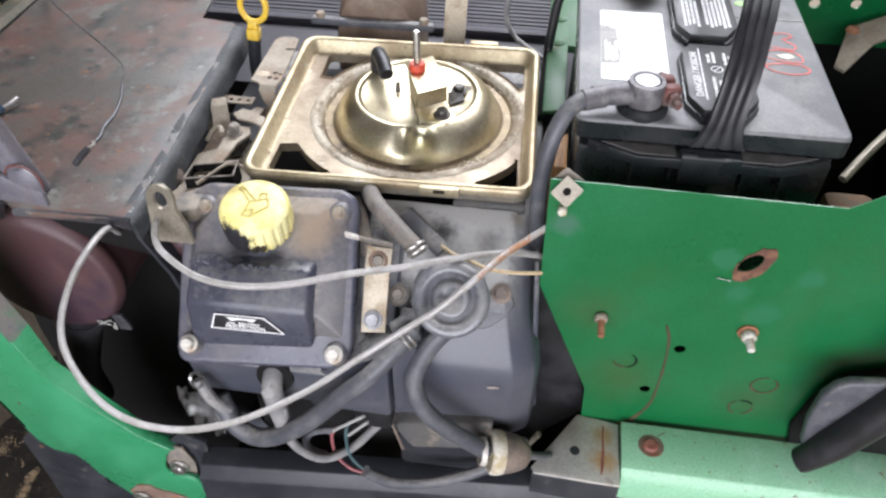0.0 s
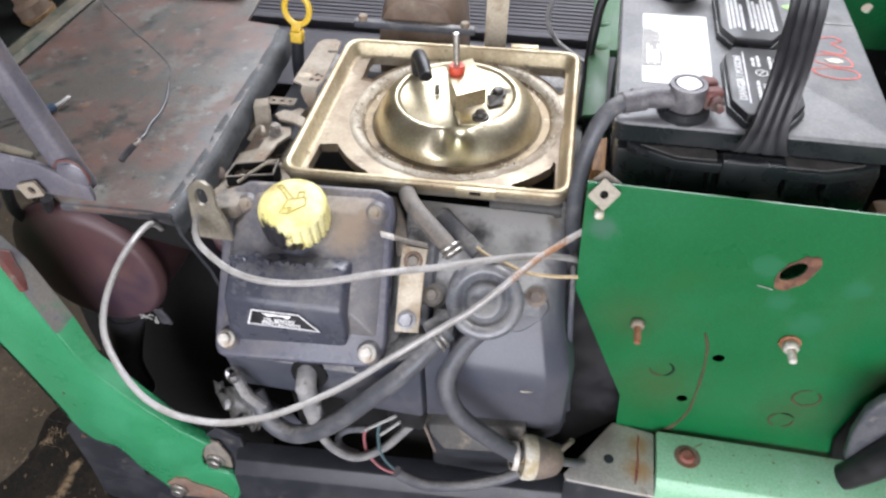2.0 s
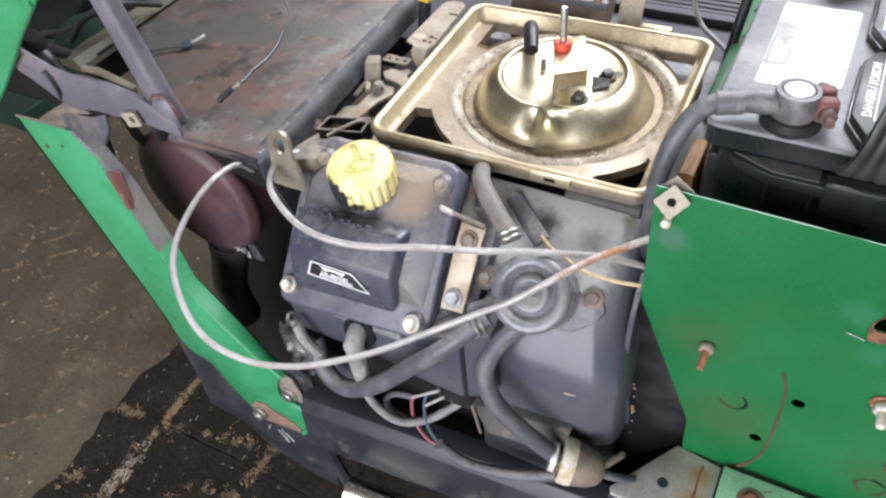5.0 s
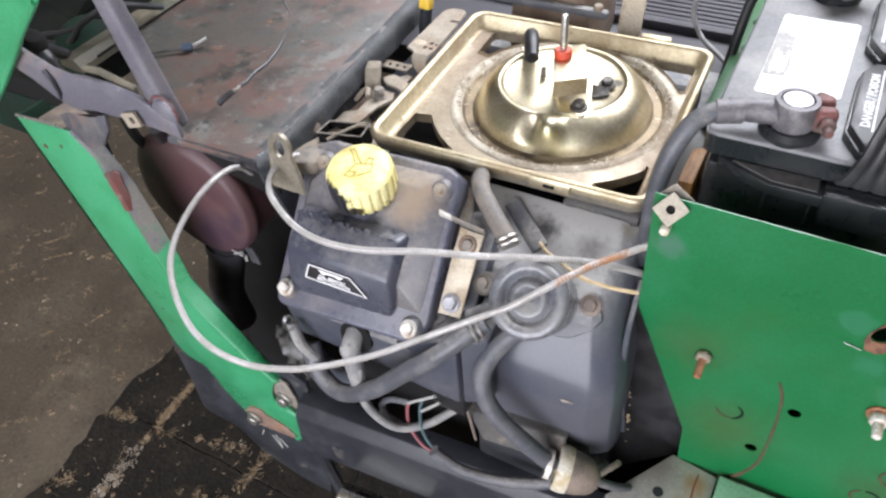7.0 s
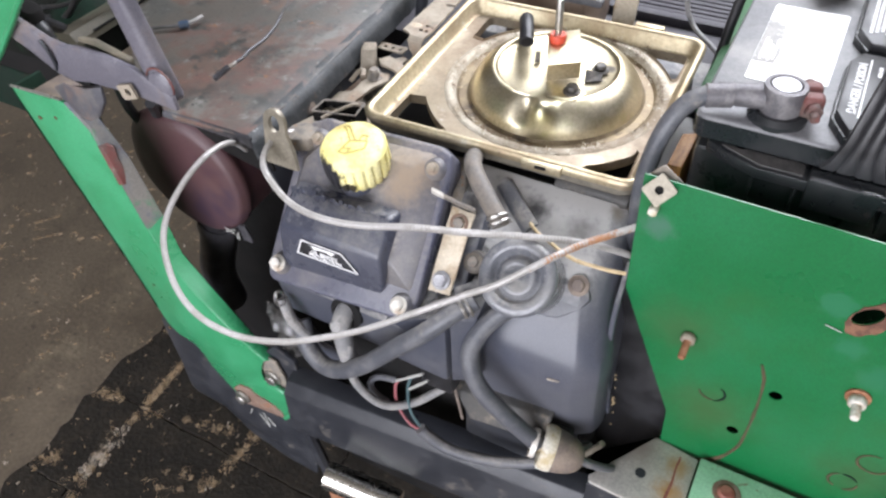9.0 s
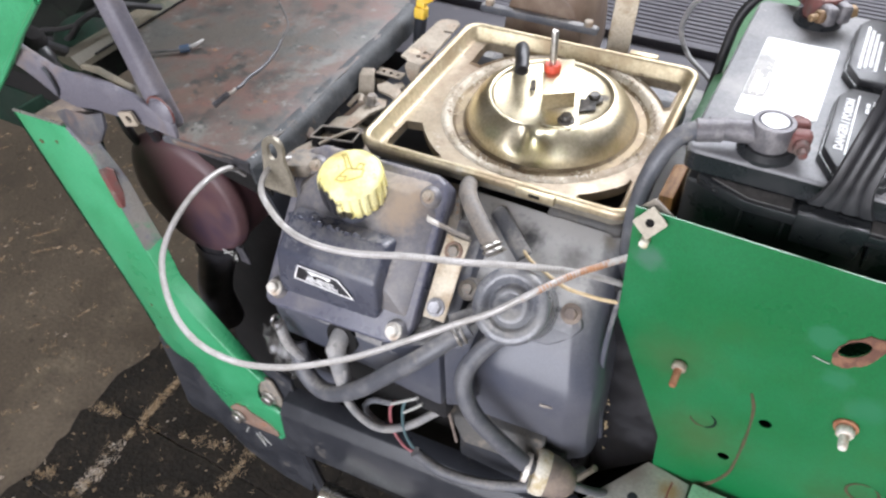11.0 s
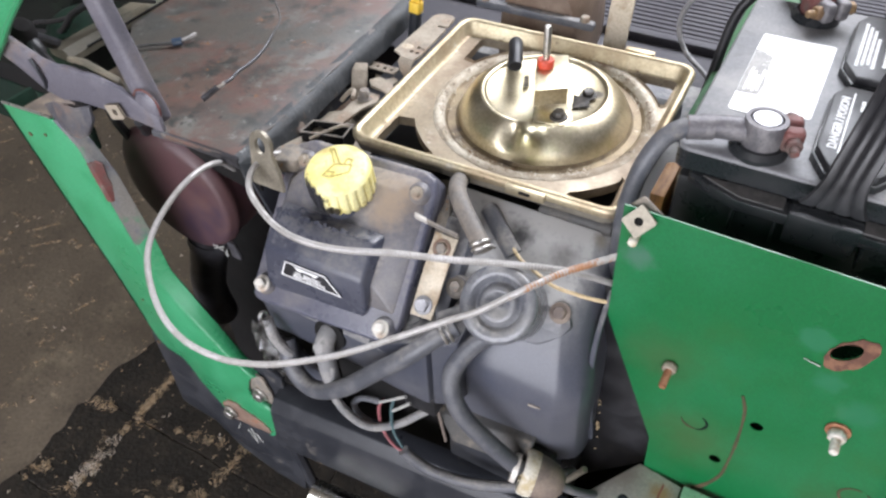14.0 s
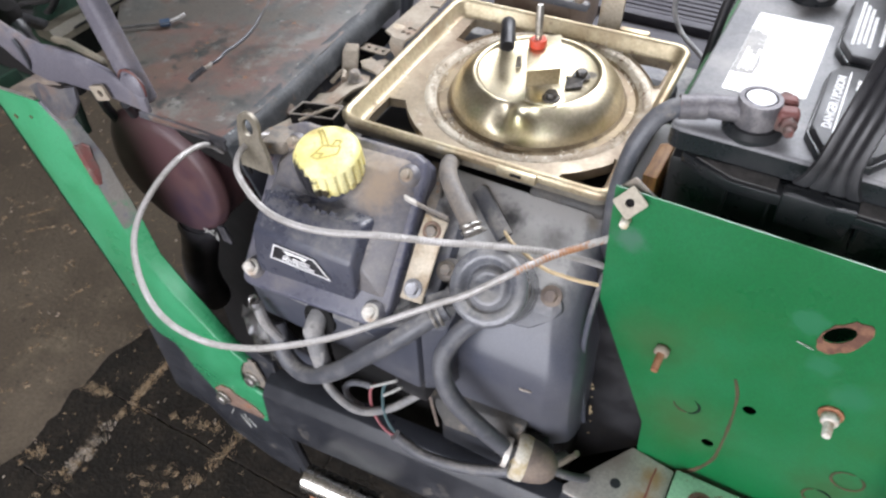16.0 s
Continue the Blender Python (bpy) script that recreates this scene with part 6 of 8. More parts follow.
def fuel_pump():
    p = thing("fuel_pump", (0.069, 0.342, 0.569), "round dark grey moulded fuel pump on the engine housing", "fuel pump")
    m = slope(0.0700, 0.3455, 0.5660, 0, 43)
    part("flange", prism([(-0.031, 0.008), (-0.026, 0.018), (0.0, 0.020), (0.018, 0.012), (0.030, 0.006), (0.038, 0.006), (0.041, 0.000), (0.036, -0.009), (0.024, -0.018), (0.0, -0.022), (-0.022, -0.014)], -0.032, -0.0235, m, 0.002), rubber, p)
    part("body", lathe([(0, 0.0118), (0.0065, 0.0118), (0.0074, 0.0127), (0.0100, 0.0130), (0.0117, 0.0122), (0.0126, 0.0100), (0.0143, 0.0092), (0.0158, 0.0100), (0.0170, 0.0133), (0.0193, 0.0142), (0.0228, 0.0138), (0.0246, 0.0122), (0.0250, 0.0085), (0.0238, 0.005), (0.0232, -0.032), (0, -0.032)], m, 64), pump_grey, p, sharp=50)
    part("hub", box((-0.0035, -0.001, 0.0118), (0.0035, 0.001, 0.0130), 0.0004, m), rubber, p)
    part("bolt", hex_head(0.0047, 0.0055, m @ place(0.0310, 0.0065, -0.0235), 0.0070), filter_brown, p, "dull brown hex bolt")
    q = slope(0.0320, 0.3530, 0.5560, 0, 43)
    boss = part("boss", lathe([(0, -0.0005), (0.0075, -0.0005), (0.0082, -0.002), (0.0086, -0.026), (0, -0.026)], q, 24), brown_rubber, p, "dusty mounting boss", at=(0.0320, 0.3530, 0.5560))
    part("bolt", hex_head(0.0046, 0.0042, q @ place(0, 0, -0.0006), 0.0062), taupe_metal, boss)
    part("spout", sweep([m @ Vector((-0.018, -0.010, 0.002)), m @ Vector((-0.028, -0.018, 0.001)), m @ Vector((-0.036, -0.024, 0.0))], 0.0055, 12), rubber, p)


fuel_pump()


def fuel_hose(name, path, r, label, material=rubber, clamps=()):
    h = thing(name, path[0], label, "hose")
    part("tube", sweep(path, r, 16, 0.004), material, h)
    r = r(0.8) if callable(r) else r
    for a, b in clamps:
        k = along(a, b)
        rings = [sweep([k @ Vector(((r + 0.0006) * math.cos(radians(q)), (r + 0.0006) * math.sin(radians(q)), z + 0.0006 * math.sin(radians(q)))) for q in range(-60, 281, 20)], 0.0011, 8, 0.002) for z in (-0.0021, 0.0018)]
        band = part("clamp", joined(*rings), steel, h, "dull wire spring clamp", at=a)
        for turn, shift in ((-66, -0.0021), (-34, 0.0018)):
            q = radians(turn)
            part("ear", sweep([k @ Vector((d * math.cos(q), d * math.sin(q), shift)) for d in (r, r + 0.003, r + 0.0066)], 0.0012, 8), steel, band)
    return h


fuel_hose("fuel_hose", [(-0.094, 0.308, 0.475), (-0.083, 0.298, 0.459), (-0.066, 0.293, 0.452), (-0.045, 0.290, 0.464), (-0.022, 0.290, 0.486), (0.001, 0.293, 0.513), (0.024, 0.2985, 0.538), (0.038, 0.310, 0.551), (0.049, 0.322, 0.558)], lambda f: 0.0072 - 0.0012 * f,
          "thick grey-black rubber hose curving under the valve cover", clamps=(((0.0445, 0.3170, 0.5552), (0.049, 0.322, 0.558)),))
fuel_hose("filter_hose", [(0.077, 0.338, 0.557), (0.059, 0.327, 0.540), (0.049, 0.316, 0.518), (0.052, 0.309, 0.502), (0.0625, 0.3065, 0.484), (0.079, 0.309, 0.463), (0.096, 0.3140, 0.4405), (0.101, 0.315, 0.4350)], 0.0064,
          "thick black rubber hose from the fuel pump to a filter")
fuel_hose("breather_pipe", [(0.001, 0.420, 0.588), (0.006, 0.405, 0.5945), (0.015, 0.391, 0.5965), (0.028, 0.380, 0.592), (0.0400, 0.3710, 0.5865), (0.0452, 0.3667, 0.5825)], 0.0061,
          "dusty brown-grey rubber hose below the gold pan", brown_rubber, clamps=(((0.0425, 0.3690, 0.585), (0.048, 0.364, 0.580)),))
fuel_hose("vent_hose", [(-0.041, 0.297, 0.490), (-0.040, 0.292, 0.460), (-0.031, 0.294, 0.436), (-0.018, 0.300, 0.421), (-0.002, 0.313, 0.418), (0.011, 0.327, 0.423), (0.027, 0.346, 0.430)], 0.0034,
          "thin grey rubber tube looping above the rail", grey_rubber)


def spark_boot():
    b = thing("spark_plug_boot", (-0.048, 0.305, 0.51), "grey rubber spark plug boot in a dark socket", "spark plug boot")
    part("boot", sweep([(-0.0480, 0.318, 0.512), (-0.0480, 0.306, 0.508), (-0.0470, 0.3000, 0.502), (-0.0450, 0.2975, 0.488), (-0.0430, 0.2965, 0.470)], lambda f: 0.0074 - 0.0008 * f, 14, 0.003), grey_rubber, b)
    part("socket", lathe([(0, 0.0), (0.0130, 0.0), (0.0130, 0.003), (0, 0.003)], Matrix.Translation((-0.0470, 0.3105, 0.5080)) @ Matrix.Rotation(radians(78), 4, "X"), 28), void_black, b)
    part("cap", lathe([(0, 0.0015), (0.004, 0.0012), (0.0052, 0)], along((-0.0480, 0.2960, 0.5065), (-0.0480, 0.288, 0.512)), 14), grey_rubber, b)


spark_boot()


def strip_bracket():
    s = thing("metal_strip", (0.02, 0.35, 0.55), "rust-stained tan metal strip bolted beside the valve cover", "bracket")
    m = slope(0.0195, 0.3500, 0.5648, 1.5, 45) @ place(0, 0, 0.003)
    part("strap", prism([(-0.0080, -0.0300), (0.0080, -0.0295), (0.0082, 0.0130), (0.0090, 0.0262), (-0.0080, 0.0270), (-0.0085, 0.0130)], 0.0, 0.002, m, 0.0006), strap_metal, s)
    part("bent_tab", loft([[m @ Vector((u, v, n)), m @ Vector((u, v + 0.0016, n)), m @ Vector((u, v + 0.0040, n + h)), m @ Vector((u, v + 0.0024, n + h))] for u, v, n, h in
                           ((-0.0215, 0.0310, 0.0080, 0.0030), (-0.013, 0.0296, 0.0060, 0.0050), (-0.006, 0.0282, 0.0014, 0.0068), (0.0092, 0.0262, 0.0004, 0.0058))], None, 0.0006), taupe_metal, s, "bent brown tab")
    part("tab_tip", loft([[m @ Vector((u, v - 0.0002, n + 0.0003)), m @ Vector((u, v + 0.0018, n + 0.0003)), m @ Vector((u, v + 0.0042, n + h)), m @ Vector((u, v + 0.0022, n + h))] for u, v, n, h in
                          ((-0.0218, 0.0310, 0.0080, 0.0032), (-0.0125, 0.0295, 0.0060, 0.0054))], None, 0.0005), galvanised, s, "pale worn tip of the tab")
    part("rear_arm", loft([[(x - 0.0046, y, z), (x + 0.0046, y, z + 0.001), (x + 0.0046, y + 0.003, z - 0.003), (x - 0.0046, y + 0.003, z - 0.004)] for x, y, z in ((-0.012, 0.420, 0.581), (-0.004, 0.405, 0.581), (0.003, 0.388, 0.577), (0.008, 0.374, 0.568))], None, 0.001), taupe_metal, s, "tan brown arm behind the strip")
    part("bolt", hex_head(0.0050, 0.005, m @ place(-0.0005, -0.0215, 0.002), 0.0064), lead, s)
    part("hole_ring", lathe([(0.0044, 0.0004), (0.0062, 0.0006), (0.0066, 0.0)], m @ place(0.0, 0.0175, 0.002), 20), rust_plate, s, "rusty ring round the upper bolt")
    part("bolt", hex_head(0.0042, 0.0022, m @ place(0.0, 0.0175, 0.002)), taupe_metal, s)
    part("backing", prism([(-0.009, -0.026), (0.012, -0.026), (0.012, 0.04), (-0.009, 0.04)], -0.036, -0.012, m, 0.003), black_plastic, s, "dark bracket behind the strip")


strip_bracket()


def lifting_eye():
    l = thing("lifting_eye", (-0.12, 0.357, 0.585), "olive-grey steel lifting eye with an oval hole", "lifting eye")
    m = Matrix.Translation((-0.1195, 0.3580, 0.617)) @ Matrix.Rotation(radians(82), 4, "X") @ Matrix.Rotation(radians(-4), 4, "Z")
    arc = [(0.0092 * math.cos(radians(a)), 0.0105 * math.sin(radians(a)) + 0.002) for a in range(0, 181, 15)]
    part("eye", plate([(0.0092, -0.004), *arc, (-0.0092, -0.004), (-0.0085, -0.032), (0.0185, -0.030), (0.0150, -0.016)], [ring_of(0, 0.001, 0.0045, 0.0068, 18)], 0, 0.003, m), olive_metal, l)
    part("foot", prism([(-0.128, 0.361), (-0.106, 0.370), (-0.098, 0.390), (-0.102, 0.402), (-0.128, 0.382)], 0.588, 0.600, None, 0.003), taupe_metal, l, "dusty cast foot")


lifting_eye()


def clear_tube():
    c = thing("clear_tube", (-0.11, 0.31, 0.48), "cloudy clear plastic tube end with a loose clip", "tube")
    part("tube", sweep([(-0.101, 0.303, 0.502), (-0.097, 0.300, 0.492), (-0.093, 0.300, 0.480), (-0.086, 0.302, 0.468)], 0.0042, 10), grey_rubber, c)
    part("clip", lathe([(0.0048, 0), (0.0062, 0), (0.0062, 0.002), (0.0048, 0.002)], along((-0.101, 0.301, 0.504), (-0.105, 0.29, 0.51)), 18), clear_plastic, c)
    rng = random.Random(41)
    bm = bmesh.new()
    grid = []
    for i in range(13):
        row = []
        for k in range(9):
            u, v = i / 12, k / 8
            x, z = -0.119 + 0.022 * u + 0.004 * math.sin(5 * v), 0.440 + 0.046 * v - 0.008 * u
            fold = 0.006 * noise.noise((9 * u, 7 * v, 2.0)) + 0.004 * noise.noise((21 * u, 16 * v, 5.0))
            row.append(bm.verts.new((x + 0.4 * fold, 0.3005 + 0.010 * (v - 0.3) ** 2 + fold, z + 0.3 * fold)))
        grid.append(row)
    for a, b in zip(grid[:-1], grid[1:]):
        for k in range(8):
            if rng.random() > 0.06:
                bm.faces.new((a[k], a[k + 1], b[k + 1], b[k]))
    bmesh.ops.solidify(bm, geom=bm.faces[:], thickness=0.0005)
    part("wrap", bm, clear_plastic, c, "crumpled clear plastic wrap", sharp=25)
    part("sheath", loft([[(-0.118, 0.318, 0.462), (-0.088, 0.306, 0.462), (-0.070, 0.312, 0.45), (-0.11, 0.33, 0.44)], [(-0.105, 0.318, 0.405), (-0.085, 0.314, 0.400), (-0.062, 0.320, 0.405), (-0.10, 0.335, 0.40)]], None, 0.004), black_plastic, c, "dusty black sheath")


clear_tube()


def fuel_filter():
    f = thing("fuel_filter", (0.105, 0.318, 0.434), "cloudy white in-line fuel filter with a brown end", "fuel filter")
    m = along((0.101, 0.3150, 0.4345), (0.140, 0.3225, 0.427))
    part("bowl", lathe([(0, 0.0), (0.004, 0), (0.0045, 0.003), (0.0120, 0.0035), (0.0128, 0.0022), (0.0152, 0.0020), (0.0165, 0.0035), (0.0168, 0.009), (0.0160, 0.012), (0, 0.012)], m, 36), filter_white, f)
    part("end", lathe([(0, 0.012), (0.0158, 0.012), (0.0150, 0.018), (0.0125, 0.026), (0.010, 0.030), (0.006, 0.033), (0, 0.033)], m, 36), filter_brown, f, "dirty brown filter end")
    part("clamp", joined(lathe([(0.0092, -0.005), (0.0106, -0.005), (0.0106, -0.001), (0.0092, -0.001)], m, 24), box((-0.016, -0.004, -0.0055), (-0.0095, 0.004, -0.0005), 0.0012, m @ Matrix.Rotation(radians(150), 4, "Z"))), galvanised, f, "bright screw clamp")
    part("outlet", sweep([(0.127, 0.3205, 0.4285), (0.136, 0.325, 0.420), (0.147, 0.337, 0.402), (0.155, 0.36, 0.37)], 0.0032, 12), rubber, f)
    rod = thing("thin_rod", (0.15, 0.36, 0.45), "thin grey rod running behind the filter", "rod")
    part("rod", sweep([(0.126, 0.345, 0.388), (0.133, 0.345, 0.403), (0.140, 0.346, 0.418)], 0.0024, 8), olive_metal, rod)


fuel_filter()


# ---- cables and wires ----
def cables():
    loop = [(0.128, 0.392, 0.596), (0.121, 0.385, 0.5955), (0.101, 0.362, 0.595), (0.089, 0.345, 0.594), (0.076, 0.333, 0.587), (0.062, 0.324, 0.577), (0.046, 0.314, 0.570), (0.019, 0.298, 0.556), (-0.008, 0.275, 0.549), (-0.035, 0.254, 0.548), (-0.054, 0.244, 0.5475), (-0.075, 0.237, 0.549),
            (-0.099, 0.235, 0.554), (-0.120, 0.240, 0.561), (-0.139, 0.252, 0.571), (-0.153, 0.267, 0.579), (-0.1585, 0.284, 0.588), (-0.159, 0.305, 0.597), (-0.1555, 0.322, 0.6035), (-0.157, 0.340, 0.600), (-0.163, 0.356, 0.588), (-0.17, 0.37, 0.57)]
    c = thing("throttle_cable", (0.0, 0.28, 0.55), "long grey coiled control cable looping over the engine", "cable")
    part("sheath", sweep(loop, 0.0020, 10, 0.0010, coil=0.09), cable_metal, c, sharp=12)
    part("rusty_end", sweep([(0.1285, 0.3925, 0.596), (0.121, 0.385, 0.5955), (0.113, 0.376, 0.5953)], 0.00205, 10, 0.0011, coil=0.15), rust_cable, c, sharp=12)
    part("rusty_stretch", sweep([(0.113, 0.3758, 0.5953), (0.101, 0.362, 0.595), (0.089, 0.345, 0.594), (0.078, 0.3345, 0.588)], 0.0020, 10, 0.0011, coil=0.15), rust_cable, c, sharp=12)
    second = [(-0.122, 0.377, 0.597), (-0.1235, 0.366, 0.602), (-0.124, 0.350, 0.603), (-0.120, 0.338, 0.600), (-0.111, 0.330, 0.5955), (-0.089, 0.321, 0.589), (-0.061, 0.315, 0.591), (-0.028, 0.314, 0.598), (0.010, 0.320, 0.607), (0.040, 0.334, 0.603), (0.066, 0.352, 0.5955), (0.098, 0.372, 0.586), (0.119, 0.390, 0.570), (0.132, 0.403, 0.556)]
    d = thing("choke_cable", (0.0, 0.32, 0.6), "grey coiled control cable crossing above the valve cover", "cable")
    part("sheath", sweep(second, 0.0020, 10, 0.0010, coil=0.17), cable_metal, d, sharp=12)
    y = thing("yellow_wire", (0.09, 0.38, 0.56), "short loose yellow wire", "wire")
    part("strand", sweep([(0.0555, 0.3895, 0.5710), (0.066, 0.3805, 0.5720), (0.078, 0.3740, 0.5740), (0.087, 0.3705, 0.5730), (0.096, 0.3695, 0.5715), (0.104, 0.3710, 0.5700), (0.115, 0.3730, 0.5685), (0.1265, 0.3770, 0.5665)], 0.0013, 8), yellow_wire, y)
    rib = thing("flat_strip", (0.045, 0.377, 0.597), "flat black rubber strip on the engine housing", "strip")
    part("strip", sweep([(0.0285, 0.4075, 0.5808), (0.0355, 0.4025, 0.5780), (0.0460, 0.3945, 0.5735), (0.0580, 0.3862, 0.5683)], 0.0060, 14, flat=0.40, up=(0, -0.51, 0.86)), rubber, rib)
    part("worn_end", sweep([(0.0270, 0.4085, 0.5812), (0.0296, 0.4068, 0.5805)], 0.0046, 10, flat=0.50, up=(0, -0.51, 0.86)), grey_rubber, rib, "pale worn end of the strip")
    w = thing("wiring_loom", (0.02, 0.30, 0.41), "bundle of red, teal and white wires with a black sheath", "wiring")
    part("sheath", sweep([(0.010, 0.301, 0.407), (0.018, 0.302, 0.398), (0.033, 0.304, 0.389), (0.062, 0.312, 0.383), (0.095, 0.322, 0.390), (0.115, 0.334, 0.398), (0.13, 0.355, 0.39)], 0.0046, 12), rubber, w)
    part("red_strand", sweep([(-0.012, 0.314, 0.444), (-0.0155, 0.311, 0.436), (-0.0145, 0.308, 0.418), (-0.008, 0.305, 0.408), (0.001, 0.302, 0.4045), (0.011, 0.301, 0.405)], 0.0013, 8), red_wire, w)
    part("teal_strand", sweep([(-0.003, 0.316, 0.450), (-0.0045, 0.312, 0.440), (-0.004, 0.309, 0.420), (0.001, 0.306, 0.410), (0.010, 0.303, 0.404)], 0.0013, 8), teal_wire, w)
    for a, b in (((-0.017, 0.310, 0.441), (0.012, 0.310, 0.470)), ((-0.002, 0.310, 0.441), (0.014, 0.312, 0.460))):
        part("white_strand", sweep([a, b], 0.0012, 8), white_wire, w)
    part("grey_loop", sweep([(-0.014, 0.311, 0.444), (-0.028, 0.307, 0.444), (-0.034, 0.304, 0.436), (-0.030, 0.303, 0.425), (-0.020, 0.304, 0.419)], 0.0026, 8), rubber, w)
    part("plug", box((0.0, 0.322, 0.435), (0.028, 0.338, 0.462), 0.003), rubber_dark, w)
    part("tan_strand", sweep([(0.022, 0.332, 0.445), (0.030, 0.326, 0.428), (0.036, 0.322, 0.410)], 0.0012, 6), filter_brown, w)


cables()


# ---- behind and beside the pan ----
def carburettor_linkage():
    g = thing("governor_linkage", (-0.12, 0.48, 0.562), "dusty governor levers, springs and bolt beside the pan", "linkage")
    part("base_plate", prism([(-0.150, 0.405), (-0.098, 0.408), (-0.098, 0.470), (-0.116, 0.478), (-0.138, 0.474), (-0.150, 0.466)], 0.563, 0.5695, None, 0.001), dusty_metal, g)
    part("rear_plate", prism([(-0.152, 0.470), (-0.128, 0.478), (-0.126, 0.505), (-0.150, 0.515)], 0.560, 0.5640, None, 0.001), duct_brown, g, "grimy brown plate")
    arm = part("lever", prism([(-0.1350, 0.424), (-0.1270, 0.420), (-0.1175, 0.444), (-0.1150, 0.466), (-0.1085, 0.479), (-0.1125, 0.489), (-0.1230, 0.488), (-0.1275, 0.470), (-0.1275, 0.449)], 0.5800, 0.5832, None, 0.0008), dusty_metal, g, at=(-0.125, 0.46, 0.58))
    stack = [(0.0, 0.0), (0.0092, 0.0), (0.0092, 0.0016), (0.0070, 0.0020)]
    for k in range(4):
        stack += [(0.0066, 0.0026 + 0.0022 * k), (0.0066, 0.0036 + 0.0022 * k), (0.0054, 0.0040 + 0.0022 * k), (0.0054, 0.0046 + 0.0022 * k)]
    part("threaded_bolt", lathe(stack + [(0.0050, 0.0125), (0.0, 0.0128)], place(-0.1205, 0.4785, 0.5832) @ Matrix.Scale(0.66, 4), 24), taupe_metal, arm, "dusty threaded bolt with washers")
    part("rivet", hex_head(0.0022, 0.002, place(-0.1290, 0.4290, 0.5832)), dark_bolt, arm)
    part("spool", lathe([(0, 0), (0.0125, 0), (0.0125, 0.003), (0.0085, 0.0045), (0.0085, 0.0105), (0, 0.0105)], place(-0.1185, 0.4765, 0.5690), 24), dark_bolt, g, "dark spool below the lever")
    part("cross_lever", prism([(-0.1290, 0.4985), (-0.1235, 0.5065), (-0.1165, 0.5045), (-0.1120, 0.5110), (-0.1060, 0.5080), (-0.1075, 0.5005), (-0.0960, 0.4930), (-0.0960, 0.4820), (-0.1100, 0.4895), (-0.1225, 0.4915)], 0.5850, 0.5875, None, 0.0007), dusty_metal, g, "notched flat arm")
    part("curled_tab", loft([[(-0.1455, 0.4900, 0.566), (-0.1340, 0.4945, 0.566), (-0.1340, 0.4975, 0.566), (-0.1455, 0.4930, 0.566)], [(-0.1470, 0.4965, 0.580), (-0.1345, 0.5000, 0.580), (-0.1345, 0.5030, 0.580), (-0.1470, 0.4995, 0.580)],
                             [(-0.1490, 0.5020, 0.589), (-0.1370, 0.5060, 0.590), (-0.1370, 0.5090, 0.588), (-0.1490, 0.5050, 0.587)], [(-0.1500, 0.5100, 0.592), (-0.1400, 0.5140, 0.592), (-0.1400, 0.5145, 0.5895), (-0.1500, 0.5105, 0.5895)]], None, 0.0006), dusty_metal, g, "upright curled tab")
    part("curved_link", sweep([(-0.1470, 0.4800, 0.572), (-0.1410, 0.4855, 0.580), (-0.1350, 0.4840, 0.583), (-0.1310, 0.4760, 0.583)], 0.0020, 8), dusty_metal, g, "curved pinkish link")
    part("hole_strip", plate(rounded(-0.1575, 0.5300, -0.1260, 0.5405, 0.001), [ring_of(-0.1535 + 0.0075 * i, 0.5352, 0.0019, n=10) for i in range(4)], 0.5740, 0.5755), dusty_metal, g)
    box_pts = [(-0.1335, 0.4110), (-0.1330, 0.4270), (-0.1020, 0.4360), (-0.1000, 0.4190)]
    clip = part("clip_wall", loft([[(x, y, z) for x, y in box_pts] for z in (0.5740, 0.5900)], capped=False), void_black, g, "black folded sheet clip", at=(-0.13, 0.43, 0.575))
    for (ax, ay), (bx, by) in zip(box_pts, box_pts[1:] + box_pts[:1]):
        part("clip_edge", sweep([(ax, ay, 0.5902), (bx, by, 0.5902)], 0.0007, 6), taupe_metal, clip, "pale worn edge")
    part("clip_tongue", prism([(-0.1270, 0.4210), (-0.1200, 0.4200), (-0.1235, 0.4140)], 0.5850, 0.5862), dusty_metal, clip)
    part("link_wire", sweep([(-0.1235, 0.4085, 0.588), (-0.1150, 0.4210, 0.590), (-0.1095, 0.4310, 0.590), (-0.1030, 0.4345, 0.588), (-0.0960, 0.4310, 0.588)], 0.0013, 6), dusty_metal, g)
    part("spring", sweep([(-0.108 + 0.003 * math.cos(i * 1.57), 0.452 + 0.0008 * i, 0.574 + 0.003 * math.sin(i * 1.57)) for i in range(36)], 0.0006, 5, 0.002), olive_metal, g)
    part("pink_stub", lathe([(0, 0), (0.0042, 0.0004), (0.0050, 0.002), (0.0050, 0.013), (0, 0.013)], along((-0.1430, 0.4230, 0.5830), (-0.1530, 0.4240, 0.5790)), 18), filter_brown, g, "dull pinkish round stub")
    part("crank", prism([(-0.146, 0.400), (-0.128, 0.392), (-0.112, 0.398), (-0.118, 0.412), (-0.138, 0.420)], 0.575, 0.581, None, 0.002), dusty_metal, g)
    h = thing("heat_bracket", (-0.115, 0.57, 0.58), "dusty tan folded bracket with small holes", "bracket")
    out = [(-0.1205, 0.5265), (-0.1205, 0.590), (-0.1185, 0.5955), (-0.1140, 0.5985), (-0.1050, 0.5990), (-0.1005, 0.5955), (-0.0990, 0.5800), (-0.1065, 0.5790), (-0.1075, 0.5770), (-0.1060, 0.5755), (-0.0985, 0.5760), (-0.0960, 0.530), (-0.0975, 0.5190), (-0.1110, 0.5205), (-0.1130, 0.5235)]
